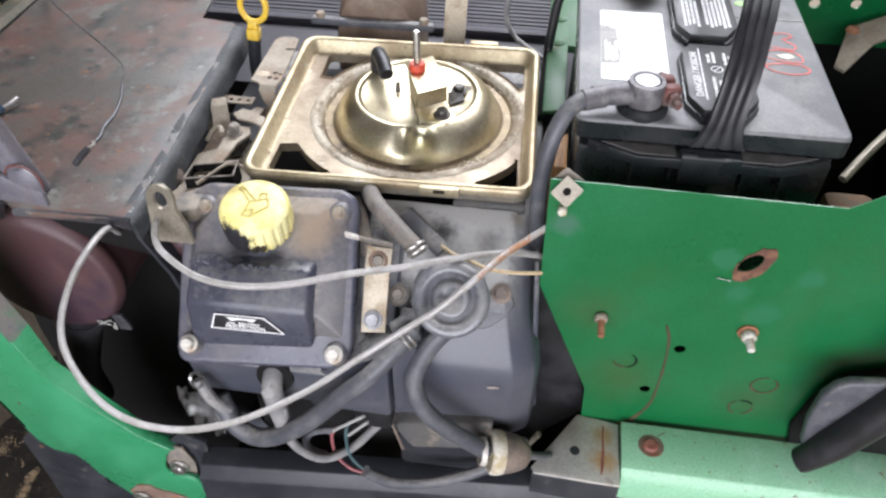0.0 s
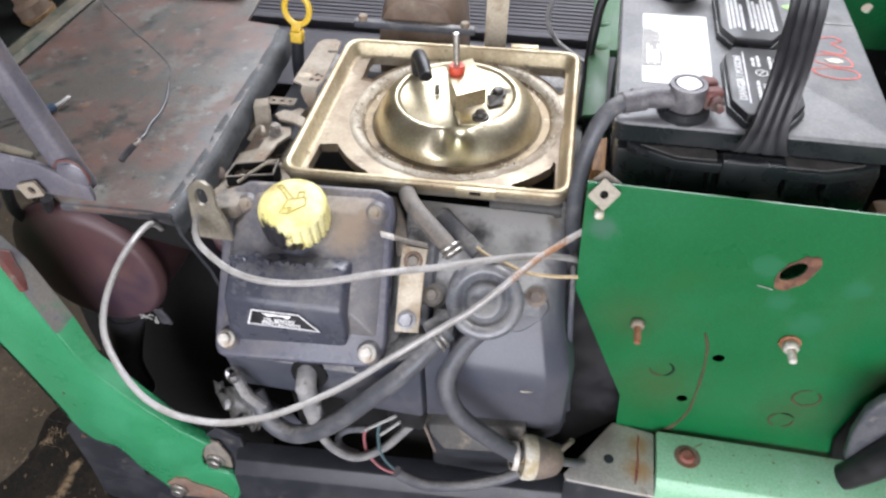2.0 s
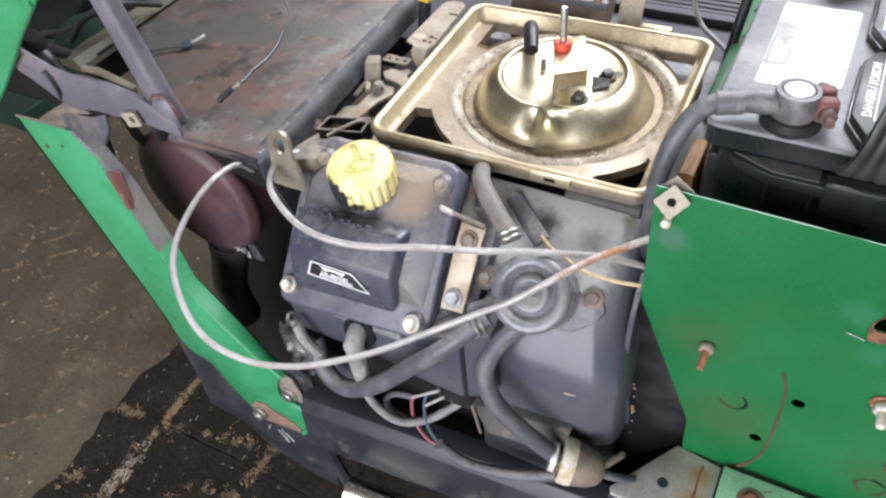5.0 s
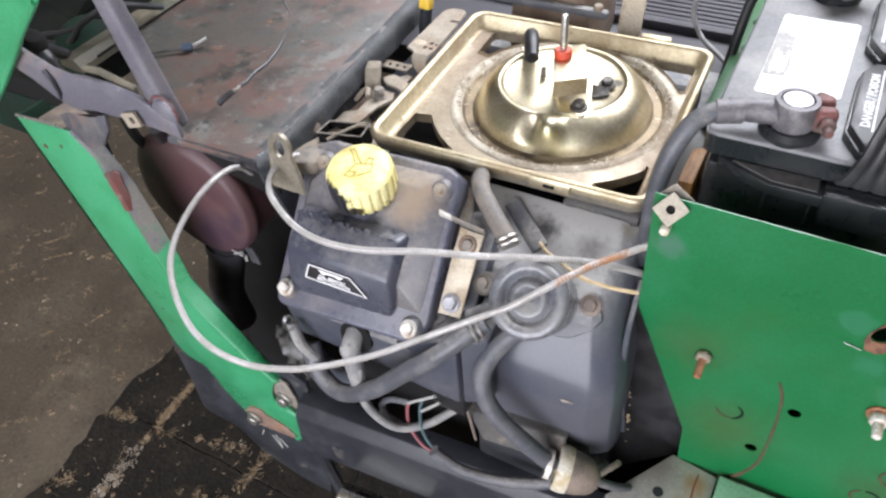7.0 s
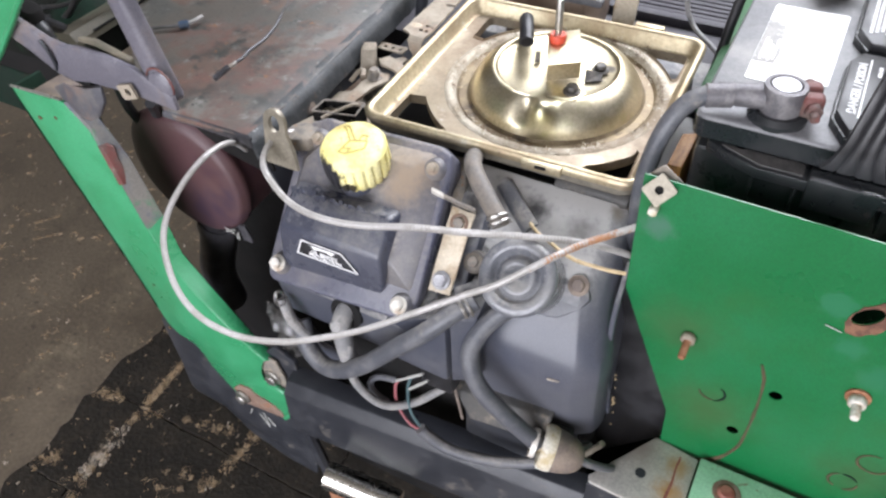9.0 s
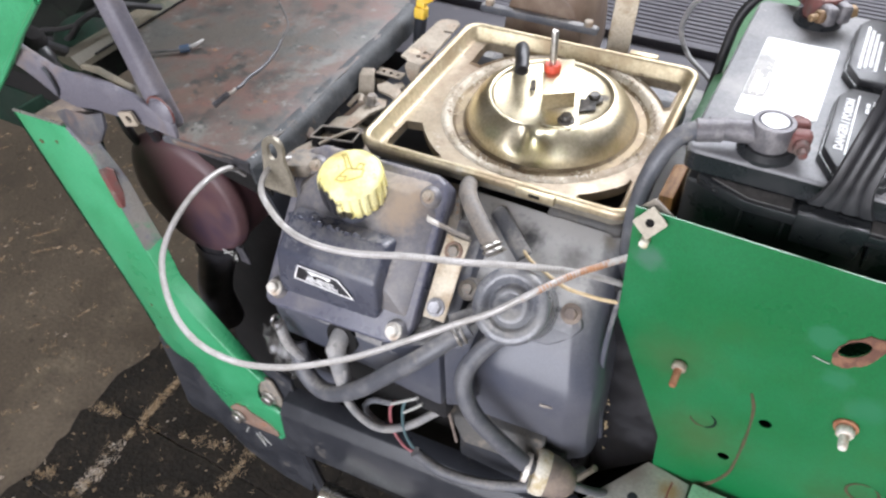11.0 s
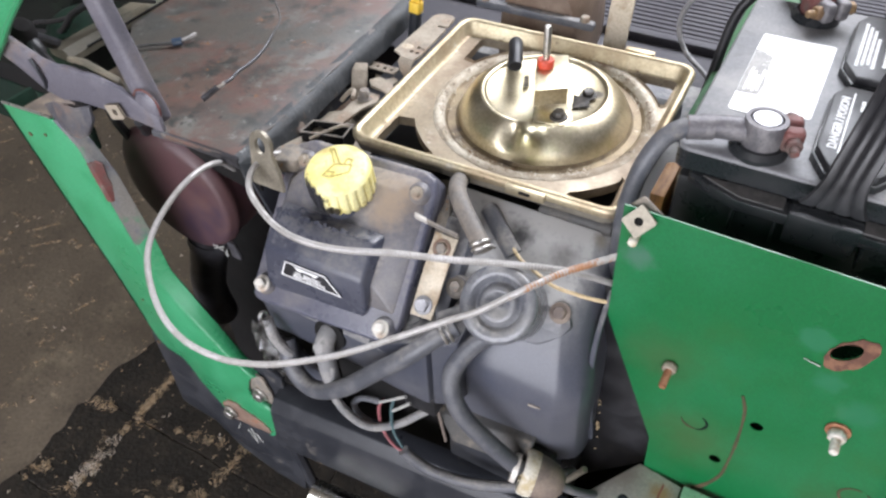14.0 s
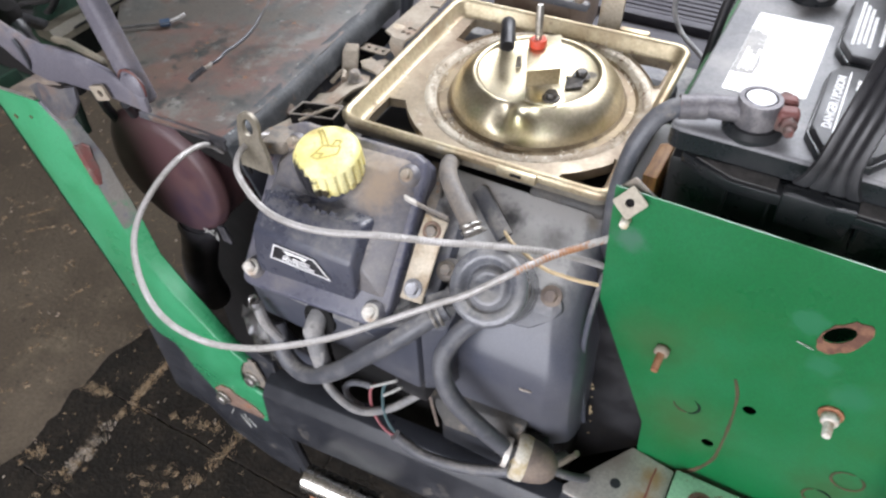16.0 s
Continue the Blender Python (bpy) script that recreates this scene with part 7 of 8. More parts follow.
    part("sheet", plate(out, [ring_of(-0.1035, 0.5385, 0.0022, n=10), ring_of(-0.1060, 0.5310, 0.0021, n=10), ring_of(-0.1005, 0.5305, 0.0021, n=10), ring_of(-0.0990, 0.5375, 0.0016, n=10)], 0.6005, 0.6023), dusty_metal, h)
    part("fold", loft([[(-0.1110, 0.5205, 0.6023), (-0.0970, 0.5190, 0.6023), (-0.0970, 0.5210, 0.6005), (-0.1110, 0.5225, 0.6005)], [(-0.1115, 0.5165, 0.5995), (-0.0975, 0.5150, 0.5995), (-0.0975, 0.5175, 0.5980), (-0.1115, 0.5190, 0.5980)],
                       [(-0.1095, 0.5155, 0.5920), (-0.0970, 0.5140, 0.5920), (-0.0970, 0.5160, 0.5920), (-0.1095, 0.5175, 0.5920)], [(-0.1080, 0.5190, 0.5830), (-0.0970, 0.5170, 0.5830), (-0.0970, 0.5190, 0.5825), (-0.1080, 0.5210, 0.5825)],
                       [(-0.1150, 0.5120, 0.5740), (-0.1000, 0.5090, 0.5740), (-0.1000, 0.5110, 0.5725), (-0.1150, 0.5140, 0.5725)]], None, 0.0006), dusty_metal, h, "curved leg of the bracket")
    part("dent", lathe([(0, 0.0004), (0.0040, 0.0002), (0.0052, 0)], Matrix.Translation((-0.1135, 0.5365, 0.6023)) @ Matrix.Diagonal((1.1, 0.7, 1, 1)), 18), strap_metal, h, "shallow oval dent")


carburettor_linkage()


def dipstick():
    d = thing("dipstick", (-0.142, 0.597, 0.56), "yellow plastic dipstick with a ring handle", "dipstick")
    m = Matrix.Translation((-0.1425, 0.598, 0.598)) @ Matrix.Rotation(radians(-6), 4, "X") @ Matrix.Rotation(radians(4), 4, "Y")
    part("collar", prism(rounded(-0.0056, -0.0048, 0.0056, 0.0048, 0.002), 0.0, 0.010, m, 0.0008), yellow_plastic, d)
    part("neck", loft([[(x * 0.0046, y * 0.0030, 0.010) for x, y in ((-1, -1), (1, -1), (1, 1), (-1, 1))], [(x * 0.0042, y * 0.0026, 0.0165) for x, y in ((-1, -1), (1, -1), (1, 1), (-1, 1))]], m, 0.0006), yellow_plastic, d)
    ring = [m @ Vector((0.0115 * math.sin(math.tau * i / 24) + 0.001, 0, 0.0295 + 0.0135 * -math.cos(math.tau * i / 24))) for i in range(25)]
    part("ring", sweep(ring, 0.0026, 10, 0.003), yellow_plastic, d)
    part("tube", sweep([m @ Vector((0, 0, 0)), m @ Vector((0, 0, -0.03)), m @ Vector((0.004, 0.004, -0.08))], 0.0058, 12), frame_black, d)


dipstick()


def intake_duct():
    d = thing("intake_duct", (-0.04, 0.68, 0.56), "dusty brown rounded duct behind the pan", "duct")
    hump = [(-0.5, 0.0)] + [(0.5 * math.copysign(abs(math.cos(radians(a))) ** 0.55, math.cos(radians(a))), math.sin(radians(a)) ** 0.7) for a in range(172, 4, -12)] + [(0.5, 0.0)]
    part("elbow", loft([[(x * w, 0.64 + y, 0.545 + q * (h - 0.545)) for x, q in hump] for y, w, h in ((0.0, 0.078, 0.622), (0.02, 0.084, 0.630), (0.05, 0.082, 0.632), (0.085, 0.07, 0.622), (0.11, 0.05, 0.60))],
                       place(-0.042, 0.004, 0), 0.002), duct_brown, d, sharp=60)
    f = part("flange", standing(rounded(-0.101, 0.5955, 0.0135, 0.6025, 0.003), 0.6355, 0.6425, 0.001), rubber, d, "grey flange gasket")
    for x in (-0.092, 0.004):
        part("bolt", hex_head(0.0045, 0.005, place(x, 0.639, 0.6020), 0.0), dusty_metal, f)
    s = thing("slotted_strap", (0.032, 0.643, 0.56), "upright tan metal strap with an oval slot", "strap")
    m = Matrix.Translation((0.0315, 0.648, 0.60)) @ Matrix.Rotation(radians(84), 4, "X") @ Matrix.Rotation(radians(-2), 4, "Z")
    arc = [(0.0098 * math.cos(radians(a)), 0.040 + 0.007 * math.sin(radians(a))) for a in range(0, 181, 20)]
    part("strap", plate([(0.0098, -0.03), *arc, (-0.0098, -0.03)], [ring_of(0, 0.034, 0.0048, 0.0062, 16)], 0, 0.0025, m), strap_metal, s)


intake_duct()


def ribbed_footboard():
    t = thing("footboard", (-0.1, 0.95, 0.48), "dark grey ribbed rubber footboard mat", "mat")
    part("board", box((-0.75, 0.70, 0.44), (0.28, 1.75, 0.486), 0.004), mat_rubber, t)
    for i in range(84):
        y = 0.850 + 0.0100 * i
        part("rib", box((-0.73, y, 0.4845), (0.262, y + 0.0076, 0.4876), 0.0010, None, 1), mat_rubber, t)
    part("edge_bar", box((-0.74, 0.832, 0.4845), (0.272, 0.8460, 0.496), 0.003), mat_rubber, t)


ribbed_footboard()


# ---- battery ----
def battery():
    b = thing("battery", (0.22, 0.54, 0.44), "black car battery with a dusty grey top and carry strap", "battery")
    x0, x1, y0, y1, top = 0.1375, 0.3075, 0.4315, 0.6365, 0.6555
    part("case", box((x0 + 0.003, y0 + 0.004, 0.44), (x1 - 0.003, y1 - 0.004, 0.632), 0.004), battery_black, b)
    part("lid", loft([[(x, y, z) for x, y in rounded(x0 + d, y0 + d, x1 - d, y1 - d, 0.007, 4)] for d, z in ((0.0004, 0.6495), (0, 0.650), (0, 0.6538), (0.0005, 0.6550), (0.0014, 0.6555))]), battery_top, b, sharp=40)
    part("lid_band", loft([[(x, y, z) for x, y in rounded(x0 - d, y0 - d, x1 + d, y1 + d, 0.007, 4)] for d, z in ((-0.002, 0.6400), (0.0004, 0.6412), (0.0004, 0.6530), (-0.002, 0.6535))]), battery_black, b, sharp=40)
    lip = part("hold_ledge", loft([[(x, y0 + 0.004, z), (x, y0 - d, z - 0.001), (x, y0 - d, z - 0.0085), (x, y0 + 0.004, z - 0.0085)] for x, z, d in
                                   ((0.1475, 0.6390, -0.002), (0.160, 0.6385, 0.004), (0.178, 0.6380, 0.0105), (0.268, 0.6380, 0.0105), (0.288, 0.6385, 0.004), (0.3005, 0.6390, -0.002))], None, 0.001), battery_black, b)
    for x in (0.1765, 0.2005, 0.2465, 0.2705):
        part("web", box((x, y0 - 0.0085, 0.612), (x + 0.0015, y0 + 0.004, 0.6305), 0.0004), battery_black, lip)
    for pts in (((0.156, 0.001), (0.179, -0.0085), (0.2025, -0.0085), (0.2025, 0.002)), ((0.2405, 0.002), (0.2405, -0.0085), (0.267, -0.0085), (0.292, 0.001))):
        part("dusty_ledge", prism([(x, y0 + y) for x, y in pts], 0.6376, 0.6388), dusty_grey, lip, "dust on the ledge")
    # Vent caps.
    for k, yc in enumerate((0.4780, 0.5745)):
        cap = [(0.2070, yc - 0.026), (0.2155, yc - 0.042), (0.2410, yc - 0.042), (0.2510, yc - 0.026), (0.2510, yc + 0.030), (0.2440, yc + 0.042), (0.2130, yc + 0.042), (0.2070, yc + 0.030)]
        mid = Vector((0.229, yc))
        wide = [(mid.x + (x - mid.x) * 1.05, mid.y + (y - mid.y) * 1.03) for x, y in cap]
        v = part("vent_cap", prism(cap, 0.6545, 0.6655, None, 0.0014), rubber_dark, b, "black vent cap with white warning print", at=(0.2275, yc, 0.655))
        part("skirt", prism(wide, 0.6540, 0.6605, None, 0.0008), battery_black, v)
        zz = 0.6657
        turn = Matrix.Translation((0.2145, yc + 0.001, zz)) @ Matrix.Rotation(radians(90), 4, "Z")
        if k == 0:
            lettering("words", "DANGER / POISON", 0.0068, turn, white_ink, v, squeeze=0.95)
            part("rule", box((0.2178, yc - 0.030, zz), (0.2188, yc + 0.034, zz + 0.0002), 0), white_ink, v)
            part("symbol", plate(ring_of(0.2285, yc + 0.008, 0.0042, n=18), [ring_of(0.2285, yc + 0.008, 0.0034, n=18)], zz, zz + 0.0002), white_ink, v)
            part("symbol_bar", prism([(0.2258, yc + 0.0052), (0.2264, yc + 0.0046), (0.2312, yc + 0.0108), (0.2306, yc + 0.0114)], zz, zz + 0.0002), white_ink, v)
            bars = [(0.222, yc + 0.016, 0.012), (0.2255, yc + 0.016, 0.014), (0.233, yc + 0.014, 0.016), (0.2365, yc + 0.014, 0.013), (0.240, yc + 0.012, 0.018), (0.223, yc - 0.026, 0.024), (0.227, yc - 0.026, 0.020), (0.231, yc - 0.026, 0.023), (0.235, yc - 0.026, 0.016)]
        else:
            bars = [(0.2115 + 0.0031 * i, yc - 0.030 + 0.002 * (i % 3), 0.058 - 0.006 * ((i * 5) % 4)) for i in range(11) if i != 4]
        rng = random.Random(20 + k)
        strips = []
        for x, y, ln in [(x + 0.001, y, ln) for x, y, ln in bars]:
            y1_ = y + ln
            while y < y1_:
                step = rng.uniform(0.0018, 0.006)
                strips.append(box((x, y, zz), (x + 0.0021, min(y + step, y1_), zz + 0.0002), 0))
                y += step + 0.0009
        part("print", joined(*strips), white_ink, v)
        # Label, marks and posts.
    lab = part("label", prism([(0.1535, 0.4815), (0.1550, 0.480), (0.1735, 0.480), (0.1745, 0.4885), (0.1985, 0.4885), (0.200, 0.490), (0.2005, 0.5795), (0.1990, 0.5810), (0.1550, 0.5800), (0.1535, 0.5785)], 0.6556, 0.6559), white_label, b, "worn white label")
    wear = random.Random(9)
    patch = [(0.1537, 0.501), (0.1600, 0.5005), (0.1668, 0.502), (0.1672, 0.515), (0.1660, 0.528), (0.1664, 0.540), (0.1650, 0.551), (0.1610, 0.5545), (0.1570, 0.557), (0.1537, 0.556)]
    part("worn_patch", prism([(x + wear.uniform(-0.0006, 0.0006), y + wear.uniform(-0.0008, 0.0008)) for x, y in patch], 0.6559, 0.6561), label_wear, lab, "grey patch where the label has worn away")
    part("faded_print", joined(*[box((0.1565 + 0.0024 * i, 0.5045 + 0.002 * (i % 2), 0.6561), (0.1580 + 0.0024 * i, 0.5045 + 0.028 - 0.004 * (i % 3), 0.6562), 0) for i in range(4)]), white_ink, lab)
    part("small_print", box((0.1875, 0.554, 0.6560), (0.189, 0.566, 0.6561), 0), grey_ink, lab)
    z = 0.6559
    for path in ([(0.279, 0.560), (0.288, 0.563), (0.293, 0.557), (0.285, 0.553), (0.293, 0.545), (0.290, 0.538), (0.276, 0.541)], [(0.270, 0.535), (0.283, 0.537), (0.293, 0.532), (0.294, 0.522), (0.281, 0.521), (0.269, 0.527), (0.270, 0.535)],
                 [(0.267, 0.515), (0.280, 0.518), (0.294, 0.516), (0.296, 0.508), (0.283, 0.504), (0.270, 0.508), (0.267, 0.515)]):
        part("pen_mark", sweep([(x, y, z) for x, y in path], 0.0006, 6, flat=0.25), red_ink, b, "red pen scrawl")
    part("pale_smear", prism([(0.2835 + q * 0.0062 * math.cos(i * 0.449), 0.5285 + q * 0.0034 * math.sin(i * 0.449)) for i, q in enumerate((1, 0.7, 1.1, 0.8, 1, 0.6, 1.2, 0.9, 0.7, 1.1, 0.8, 1, 0.7, 1))], 0.6556, 0.6559), strap_metal, b, "pale tan smear")
    part("green_dot", prism(ring_of(0.265, 0.607, 0.007, 0.0045, 14), 0.6556, 0.6559), green_sticker, b)
    part("grey_band", box((0.255, 0.583, 0.6556), (0.305, 0.5835, 0.6562), 0), grey_ink, b)
    for x, y in ((0.1790, 0.4480), (0.180, 0.6180)):
        part("post_base", lathe([(0, 0), (0.0165, 0), (0.0165, 0.003), (0.014, 0.006), (0, 0.006)], place(x, y, 0.6548), 28), battery_black, b)
    # Carry strap, arched from the front ledge to the back.
    line = spline([(0.2255, 0.4215, 0.649), (0.2256, 0.4213, 0.654), (0.2258, 0.4218, 0.661), (0.2268, 0.4240, 0.673), (0.2298, 0.432, 0.693), (0.2335, 0.448, 0.710), (0.2385, 0.474, 0.725), (0.2405, 0.515, 0.735), (0.2390, 0.57, 0.730), (0.234, 0.62, 0.706), (0.2335, 0.639, 0.662), (0.2335, 0.641, 0.63)], 0.004)
    strap = []
    n = len(line)
    for i, p in enumerate(line):
        d = (line[min(i + 1, n - 1)] - line[max(i - 1, 0)]).normalized()
        f = i / (n - 1)
        w = 0.0106 + 0.0070 * max(0, 1 - f / 0.085) ** 1.6 + 0.007 * max(0, 1 - (1 - f) / 0.05)
        out = Vector((1, 0, 0)).cross(d)
        pts = []
        for u, h in ((-1, 0.0), (-0.92, 0.0022), (-0.62, 0.0024), (-0.5, 0.0012), (-0.38, 0.0024), (-0.12, 0.0024), (0, 0.0012), (0.12, 0.0024), (0.38, 0.0024), (0.5, 0.0012), (0.62, 0.0024), (0.92, 0.0022), (1, 0.0), (0.9, -0.0015), (-0.9, -0.0015)):
            pts.append(p + Vector((u * w, 0, 0)) - out * h * -1)
        strap.append(pts)
    part("carry_strap", loft(strap), rubber_dark, b, "ribbed black carry strap", sharp=50)
    part("strap_anchor", loft([[(x0_, y0 - 0.0114, z_), (x1_, y0 - 0.0114, z_), (x1_, y0 + 0.001, z_), (x0_, y0 + 0.001, z_)] for x0_, x1_, z_ in ((0.2065, 0.2420, 0.618), (0.2055, 0.2440, 0.6400))], None, 0.0012), battery_black, b)


battery()


def battery_clamp(name, centre, spin, body, jaw, label):
    c = thing(name, centre, label, "battery clamp")
    m = Matrix.Translation(centre) @ Matrix.Rotation(radians(spin), 4, "Z") @ Matrix.Scale(0.80, 4)
    part("collar", lathe([(0.0108, 0), (0.0142, 0), (0.0150, 0.002), (0.0150, 0.016), (0.0143, 0.0195), (0.0112, 0.020), (0.0108, 0.018)], m, 32), body, c)
    part("post", lathe([(0.0112, 0.004), (0.0105, 0.0185), (0.0095, 0.020), (0, 0.0205)], m, 28), lead, c, "bright lead post")
    part("jaw", box((0.011, -0.0125, 0.001), (0.0255, -0.0012, 0.018), 0.0035, m, 3), jaw, c)
    part("jaw", box((0.011, 0.0012, 0.001), (0.0255, 0.0125, 0.018), 0.0035, m, 3), jaw, c)
    part("bolt", joined(hex_head(0.0062, 0.0065, m @ Matrix.Translation((0.0185, 0.012, 0.0095)) @ Matrix.Rotation(radians(-90), 4, "X")), hex_head(0.0062, 0.006, m @ Matrix.Translation((0.0185, -0.012, 0.0095)) @ Matrix.Rotation(radians(90), 4, "X"), 0, 0.013)), jaw if body is corroded else brass, c)
    part("barrel", lathe([(0.0092, -0.004), (0.0088, 0.010), (0.0082, 0.022), (0.0078, 0.032), (0, 0.032)], m @ Matrix.Translation((-0.011, 0, 0.0085)) @ Matrix.Rotation(radians(-90), 4, "Y"), 20), body, c)
    return c


battery_clamp("negative_clamp", (0.1790, 0.4480, 0.6605), 15, corroded, clamp_red, "corroded grey battery clamp with a red-brown jaw")
battery_clamp("positive_clamp", (0.180, 0.6180, 0.6605), -48, clamp_red, corroded, "red battery clamp with a brass bolt")


def battery_cables():
    n = thing("battery_cable", (0.12, 0.41, 0.6), "thick black battery cable dropping between pan and battery", "cable")
    part("cable", sweep([(0.150, 0.4380, 0.6670), (0.140, 0.4345, 0.6665), (0.1305, 0.4275, 0.661), (0.1240, 0.4195, 0.647), (0.1205, 0.4150, 0.628), (0.1190, 0.4120, 0.603), (0.1215, 0.412, 0.56), (0.125, 0.43, 0.50)], 0.0056, 14), rubber, n)
    part("collar", sweep([(0.1535, 0.4395, 0.6672), (0.1400, 0.4345, 0.6666)], 0.0069, 14), corroded, n)
    p = thing("positive_cable", (0.12, 0.62, 0.6), "black cable from the red clamp round the pan", "cable")
    part("cable", sweep([(0.168, 0.640, 0.669), (0.149, 0.660, 0.657), (0.135, 0.660, 0.648), (0.1235, 0.656, 0.629), (0.1195, 0.650, 0.602), (0.1175, 0.640, 0.572), (0.117, 0.60, 0.54)], 0.0042, 12), rubber_dark, p)
    w = thing("thin_wire", (0.11, 0.66, 0.62), "thin grey wire arching from the clamp", "wire")
    part("strand", sweep([(0.166, 0.645, 0.667), (0.148, 0.675, 0.654), (0.114, 0.680, 0.643), (0.086, 0.680, 0.626), (0.0755, 0.680, 0.598), (0.087, 0.672, 0.577), (0.118, 0.64, 0.572), (0.135, 0.58, 0.575)], 0.0022, 10), grey_rubber, w)


battery_cables()


def battery_box():
    g = thing("battery_box", (0.2, 0.6, 0.45), "dark green sheet-metal battery box", "battery box")
    part("left_side", loft([[(0.117, y, 0.582), (0.1355, y, 0.586), (0.1365, y, 0.44), (0.1335, y, 0.44), (0.1325, y, 0.5815), (0.117, y, 0.578)] for y in (0.545, 0.85)], None, 0.0012), dark_green, g)
    part("inner_ledge", box((0.134, 0.649, 0.578), (0.158, 0.85, 0.5855), 0.001), dark_green, g)
    for y in (0.655, 0.70):
        part("rivet", lathe([(0, 0.0025), (0.004, 0.0022), (0.0058, 0.0008), (0.006, 0), (0, 0)], Matrix.Translation((0.1285, y, 0.5840)) @ Matrix.Rotation(radians(-12), 4, "Y"), 18), dark_green, g)
    m = Matrix(((1, 0, 0, 0), (0, 0, -1, 0.70), (0, 1, 0, 0), (0, 0, 0, 1)))
    part("back_sheet", plate([(0.315, 0.58), (0.50, 0.58), (0.50, 0.682), (0.345, 0.682), (0.328, 0.672), (0.315, 0.66)], [ring_of(0.3510, 0.6180, 0.0050, 0.0044, 12), ring_of(0.386, 0.620, 0.0048, 0.0044, 12)], 0, 0.003, m), green_paint, g)
    part("flange", across([(0.697, 0.682), (0.697, 0.6845), (0.74, 0.6845), (0.74, 0.682)], 0.33, 0.50), galvanised, g)
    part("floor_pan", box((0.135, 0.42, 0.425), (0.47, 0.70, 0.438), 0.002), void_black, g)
    # Black sheets added in place of the shade in the gaps round the battery.
    part("right_shade", box((0.47, 0.39, 0.42), (0.476, 0.72, 0.70), 0.001), void_black, g)
    part("back_shade", box((0.31, 0.704, 0.42), (0.50, 0.71, 0.60), 0.001), void_black, g)
    part("left_shade", box((0.129, 0.447, 0.25), (0.133, 0.56, 0.575), 0.001), void_black, g)
    part("rear_shade", box((0.128, 0.560, 0.20), (0.31, 0.565, 0.50), 0.001), void_black, g)
    l = thing("latch_lever", (0.38, 0.66, 0.58), "pale grey bent lever beside the battery", "lever")
    part("blade", loft([[(0.365, 0.640, 0.590), (0.372, 0.632, 0.590), (0.372, 0.632, 0.587), (0.365, 0.640, 0.587)], [(0.375, 0.668, 0.612), (0.396, 0.655, 0.606), (0.396, 0.655, 0.603), (0.375, 0.668, 0.609)], [(0.43, 0.69, 0.625), (0.44, 0.67, 0.622), (0.44, 0.67, 0.619), (0.43, 0.69, 0.622)]], None, 0.0008), dusty_metal, l)
    part("knob", lathe([(0, 0.004), (0.005, 0.003), (0.006, 0)], place(0.377, 0.662, 0.612), 14), rusty, l)
    r = thing("support_rods", (0.35, 0.47, 0.6), "pair of grey steel rods beside the battery", "rod")
    part("rod", sweep([(0.318, 0.445, 0.615), (0.345, 0.475, 0.628), (0.40, 0.53, 0.65)], 0.0032, 10), olive_metal, r)
    part("rod", sweep([(0.325, 0.415, 0.590), (0.35, 0.44, 0.602), (0.42, 0.50, 0.635)], 0.004, 10), olive_metal, r)
    part("block", box((0.298, 0.400, 0.600), (0.330, 0.425, 0.622), 0.006), rust_dark, r)
    single("wood_slat", prism([(0.1275, 0.435), (0.1365, 0.435), (0.1365, 0.475), (0.1275, 0.470)], 0.46, 0.612, None, 0.0008), wood, "rough orange-brown wooden slat against the battery", "wood", at=(0.132, 0.455, 0.46))


battery_box()


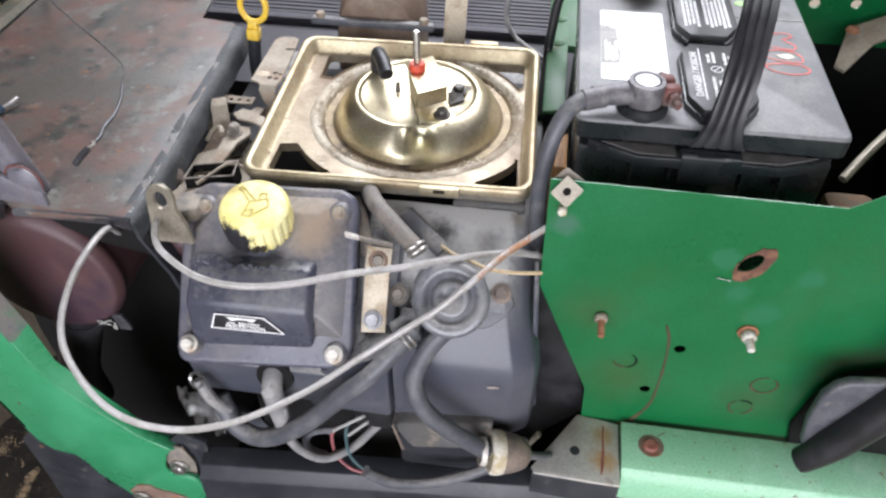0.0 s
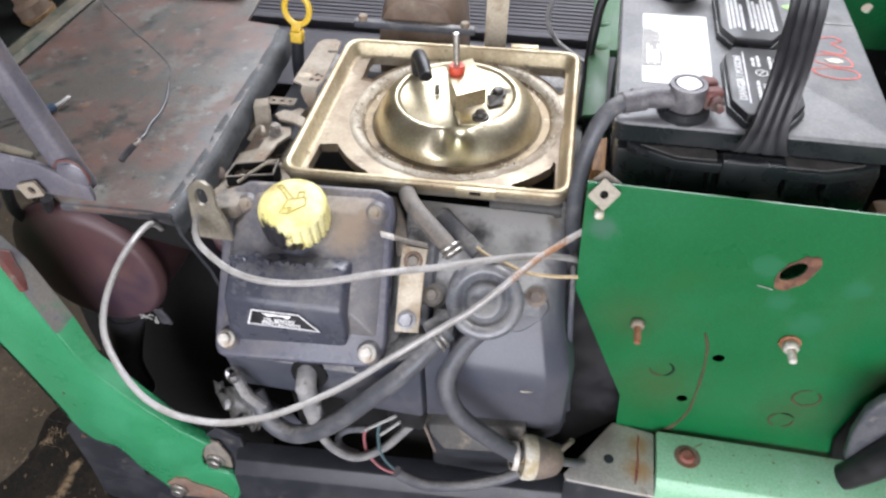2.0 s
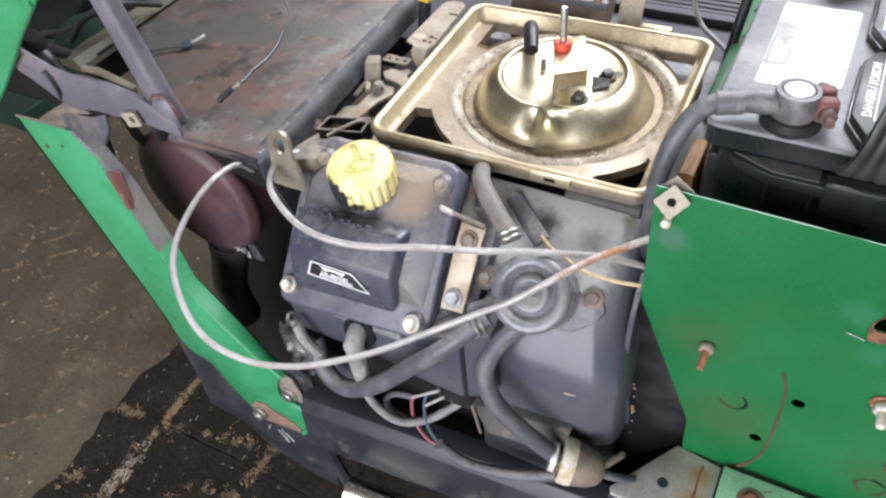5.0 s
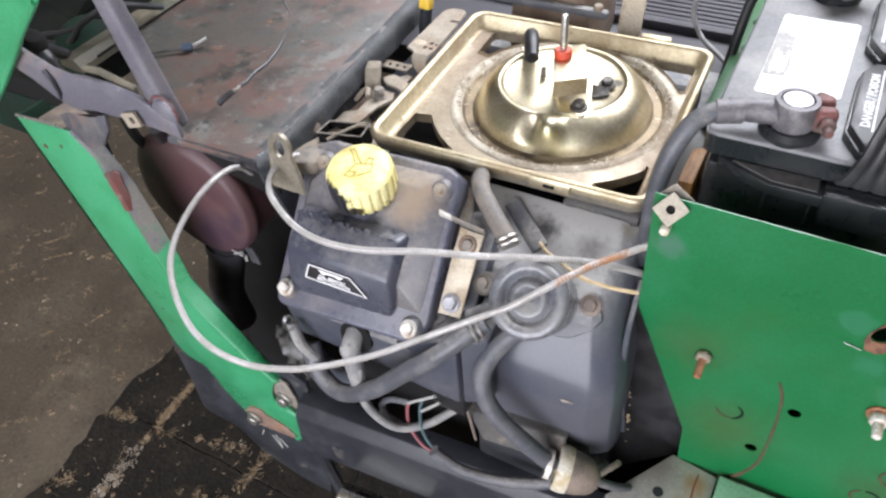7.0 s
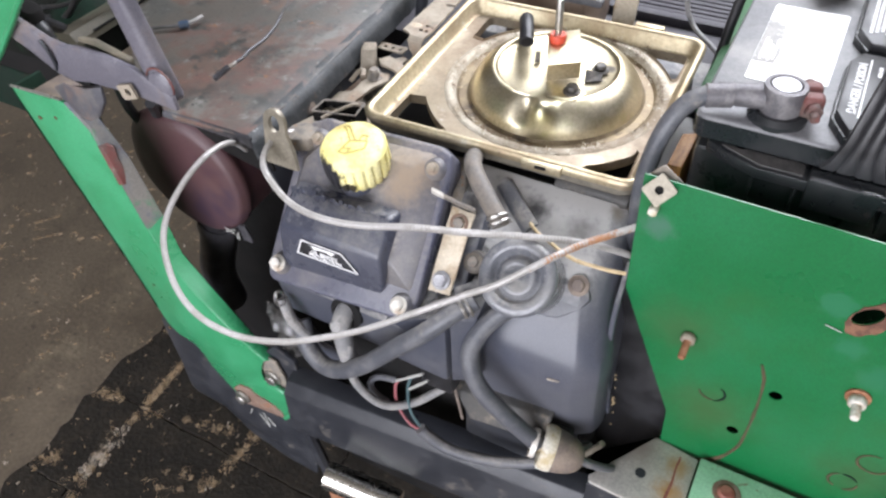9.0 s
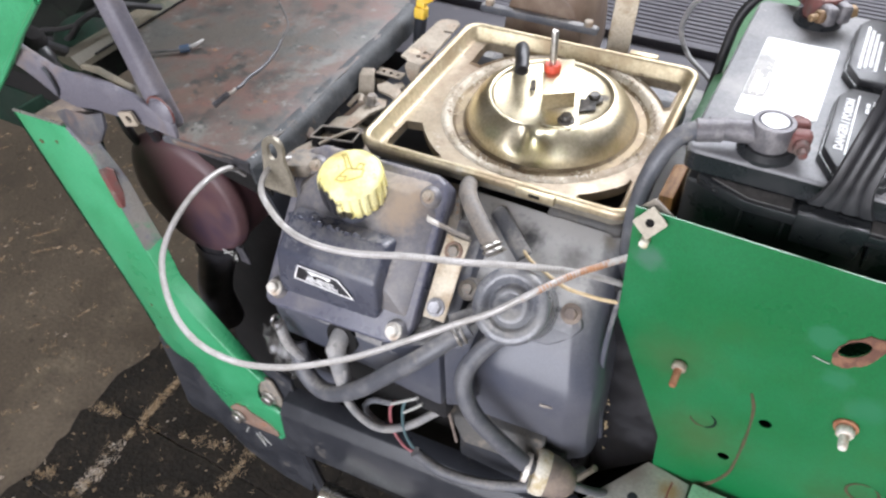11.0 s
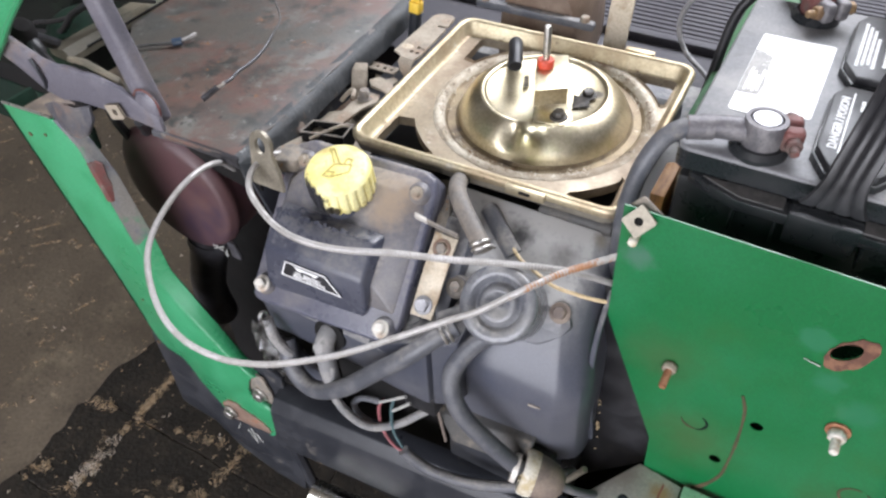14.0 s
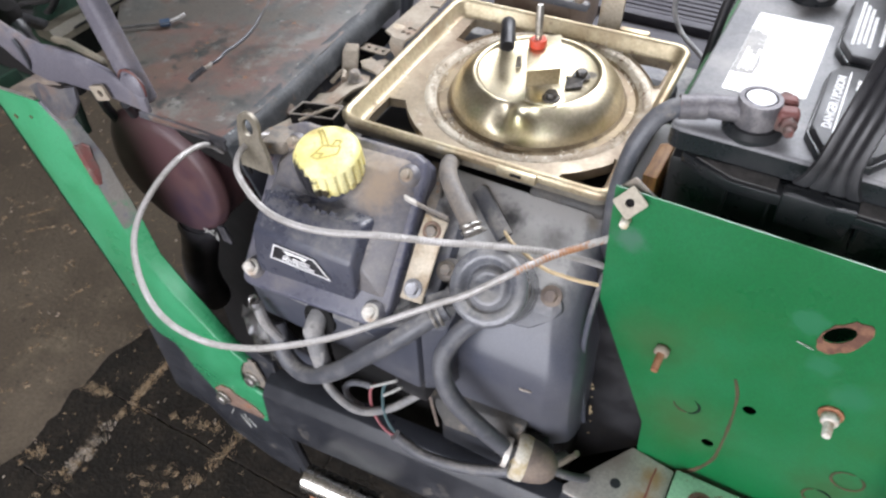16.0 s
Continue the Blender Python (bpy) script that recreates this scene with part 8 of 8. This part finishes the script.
# ---- the far side of the machine ----
def far_left():
    g = thing("rear_panel", (-0.55, 0.6, 0.0), "grimy bodywork with dull green folds, darkened for shade", "panel")
    part("body", loft([[(-0.428, y, 0.575), (-0.47, y, 0.585), (-1.3, y, 0.56), (-1.3, y, 0.52), (-0.428, y, 0.535)] for y in (0.425, 0.60, 1.5)], None, 0.006), shaded_body, g)
    # Black inner wall and skirt are added in place of shade.
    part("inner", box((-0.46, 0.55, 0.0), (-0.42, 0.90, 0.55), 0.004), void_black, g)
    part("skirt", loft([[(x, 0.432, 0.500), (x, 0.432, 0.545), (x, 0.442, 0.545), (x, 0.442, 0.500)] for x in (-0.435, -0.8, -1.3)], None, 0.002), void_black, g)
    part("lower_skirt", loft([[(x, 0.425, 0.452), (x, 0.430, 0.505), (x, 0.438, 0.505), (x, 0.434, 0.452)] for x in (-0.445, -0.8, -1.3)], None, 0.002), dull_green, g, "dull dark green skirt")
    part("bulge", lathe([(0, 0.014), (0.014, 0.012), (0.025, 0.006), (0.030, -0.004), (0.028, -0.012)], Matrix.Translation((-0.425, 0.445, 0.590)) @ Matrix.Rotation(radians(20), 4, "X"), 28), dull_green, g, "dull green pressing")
    part("body_side", loft([[(-0.398, y, 0.585), (-0.432, y, 0.582), (-0.432, y, 0.55), (-0.398, y, 0.55)] for y in (0.425, 0.60, 0.85)], None, 0.004), shaded_body, g)
    part("fold", loft([[(-0.47, 0.47 + d, 0.585), (-0.47, 0.50 + d, 0.60 + 0.2 * d), (-0.56, 0.53 + d, 0.60 + 0.2 * d), (-0.56, 0.50 + d, 0.58)] for d in (0, 0.06)], None, 0.004), shaded_body, g, "green painted fold")
    k = thing("rubber_cap", (-0.42, 0.42, 0.6), "black rubber cap on a stub", "cap")
    part("cap", lathe([(0, 0.0110), (0.006, 0.0102), (0.0098, 0.0065), (0.0114, 0.001), (0.0108, -0.005), (0.0075, -0.010), (0, -0.0112)], Matrix.Translation((-0.354, 0.360, 0.645)) @ Matrix.Rotation(radians(35), 4, "Y"), 28), void_black, k)
    part("stub", lathe([(0.0045, 0), (0.0065, 0.003), (0.0065, 0.011), (0.0045, 0.015), (0.0045, 0.030), (0, 0.030)], along((-0.349, 0.360, 0.640), (-0.340, 0.360, 0.629)), 18), rubber_dark, k)
    part("stem", sweep([(-0.356, 0.364, 0.640), (-0.385, 0.395, 0.612), (-0.425, 0.432, 0.578)], 0.005, 10), rubber_dark, k)
    h = thing("loose_hose", (-0.42, 0.5, 0.55), "black hose lying on the far side", "hose")
    part("hose", sweep([(-0.470, 0.432, 0.584), (-0.457, 0.430, 0.587), (-0.427, 0.430, 0.593), (-0.412, 0.430, 0.602), (-0.404, 0.430, 0.609), (-0.391, 0.432, 0.620), (-0.37, 0.45, 0.630), (-0.37, 0.50, 0.605)], 0.0030, 10), rubber_dark, h)
    part("cord", sweep([(-0.475, 0.432, 0.586), (-0.456, 0.432, 0.596), (-0.429, 0.432, 0.603), (-0.402, 0.434, 0.613), (-0.383, 0.438, 0.624), (-0.375, 0.46, 0.61)], 0.0022, 8), rubber_dark, h)
    n = thing("brown_spigot", (-0.437, 0.640, 0.575), "dirty brown spigot with a yellow ring", "spigot")
    lean = along((-0.437, 0.640, 0.575), (-0.452, 0.632, 0.63))
    part("barrel", lathe([(0.017, 0), (0.017, 0.022), (0.012, 0.026), (0.012, 0.040), (0.017, 0.044), (0.017, 0.052), (0, 0.054)], lean, 22), duct_brown, n)
    part("ring", lathe([(0.0172, 0.004), (0.0190, 0.005), (0.0190, 0.010), (0.0172, 0.011)], lean, 22), brass, n)


far_left()
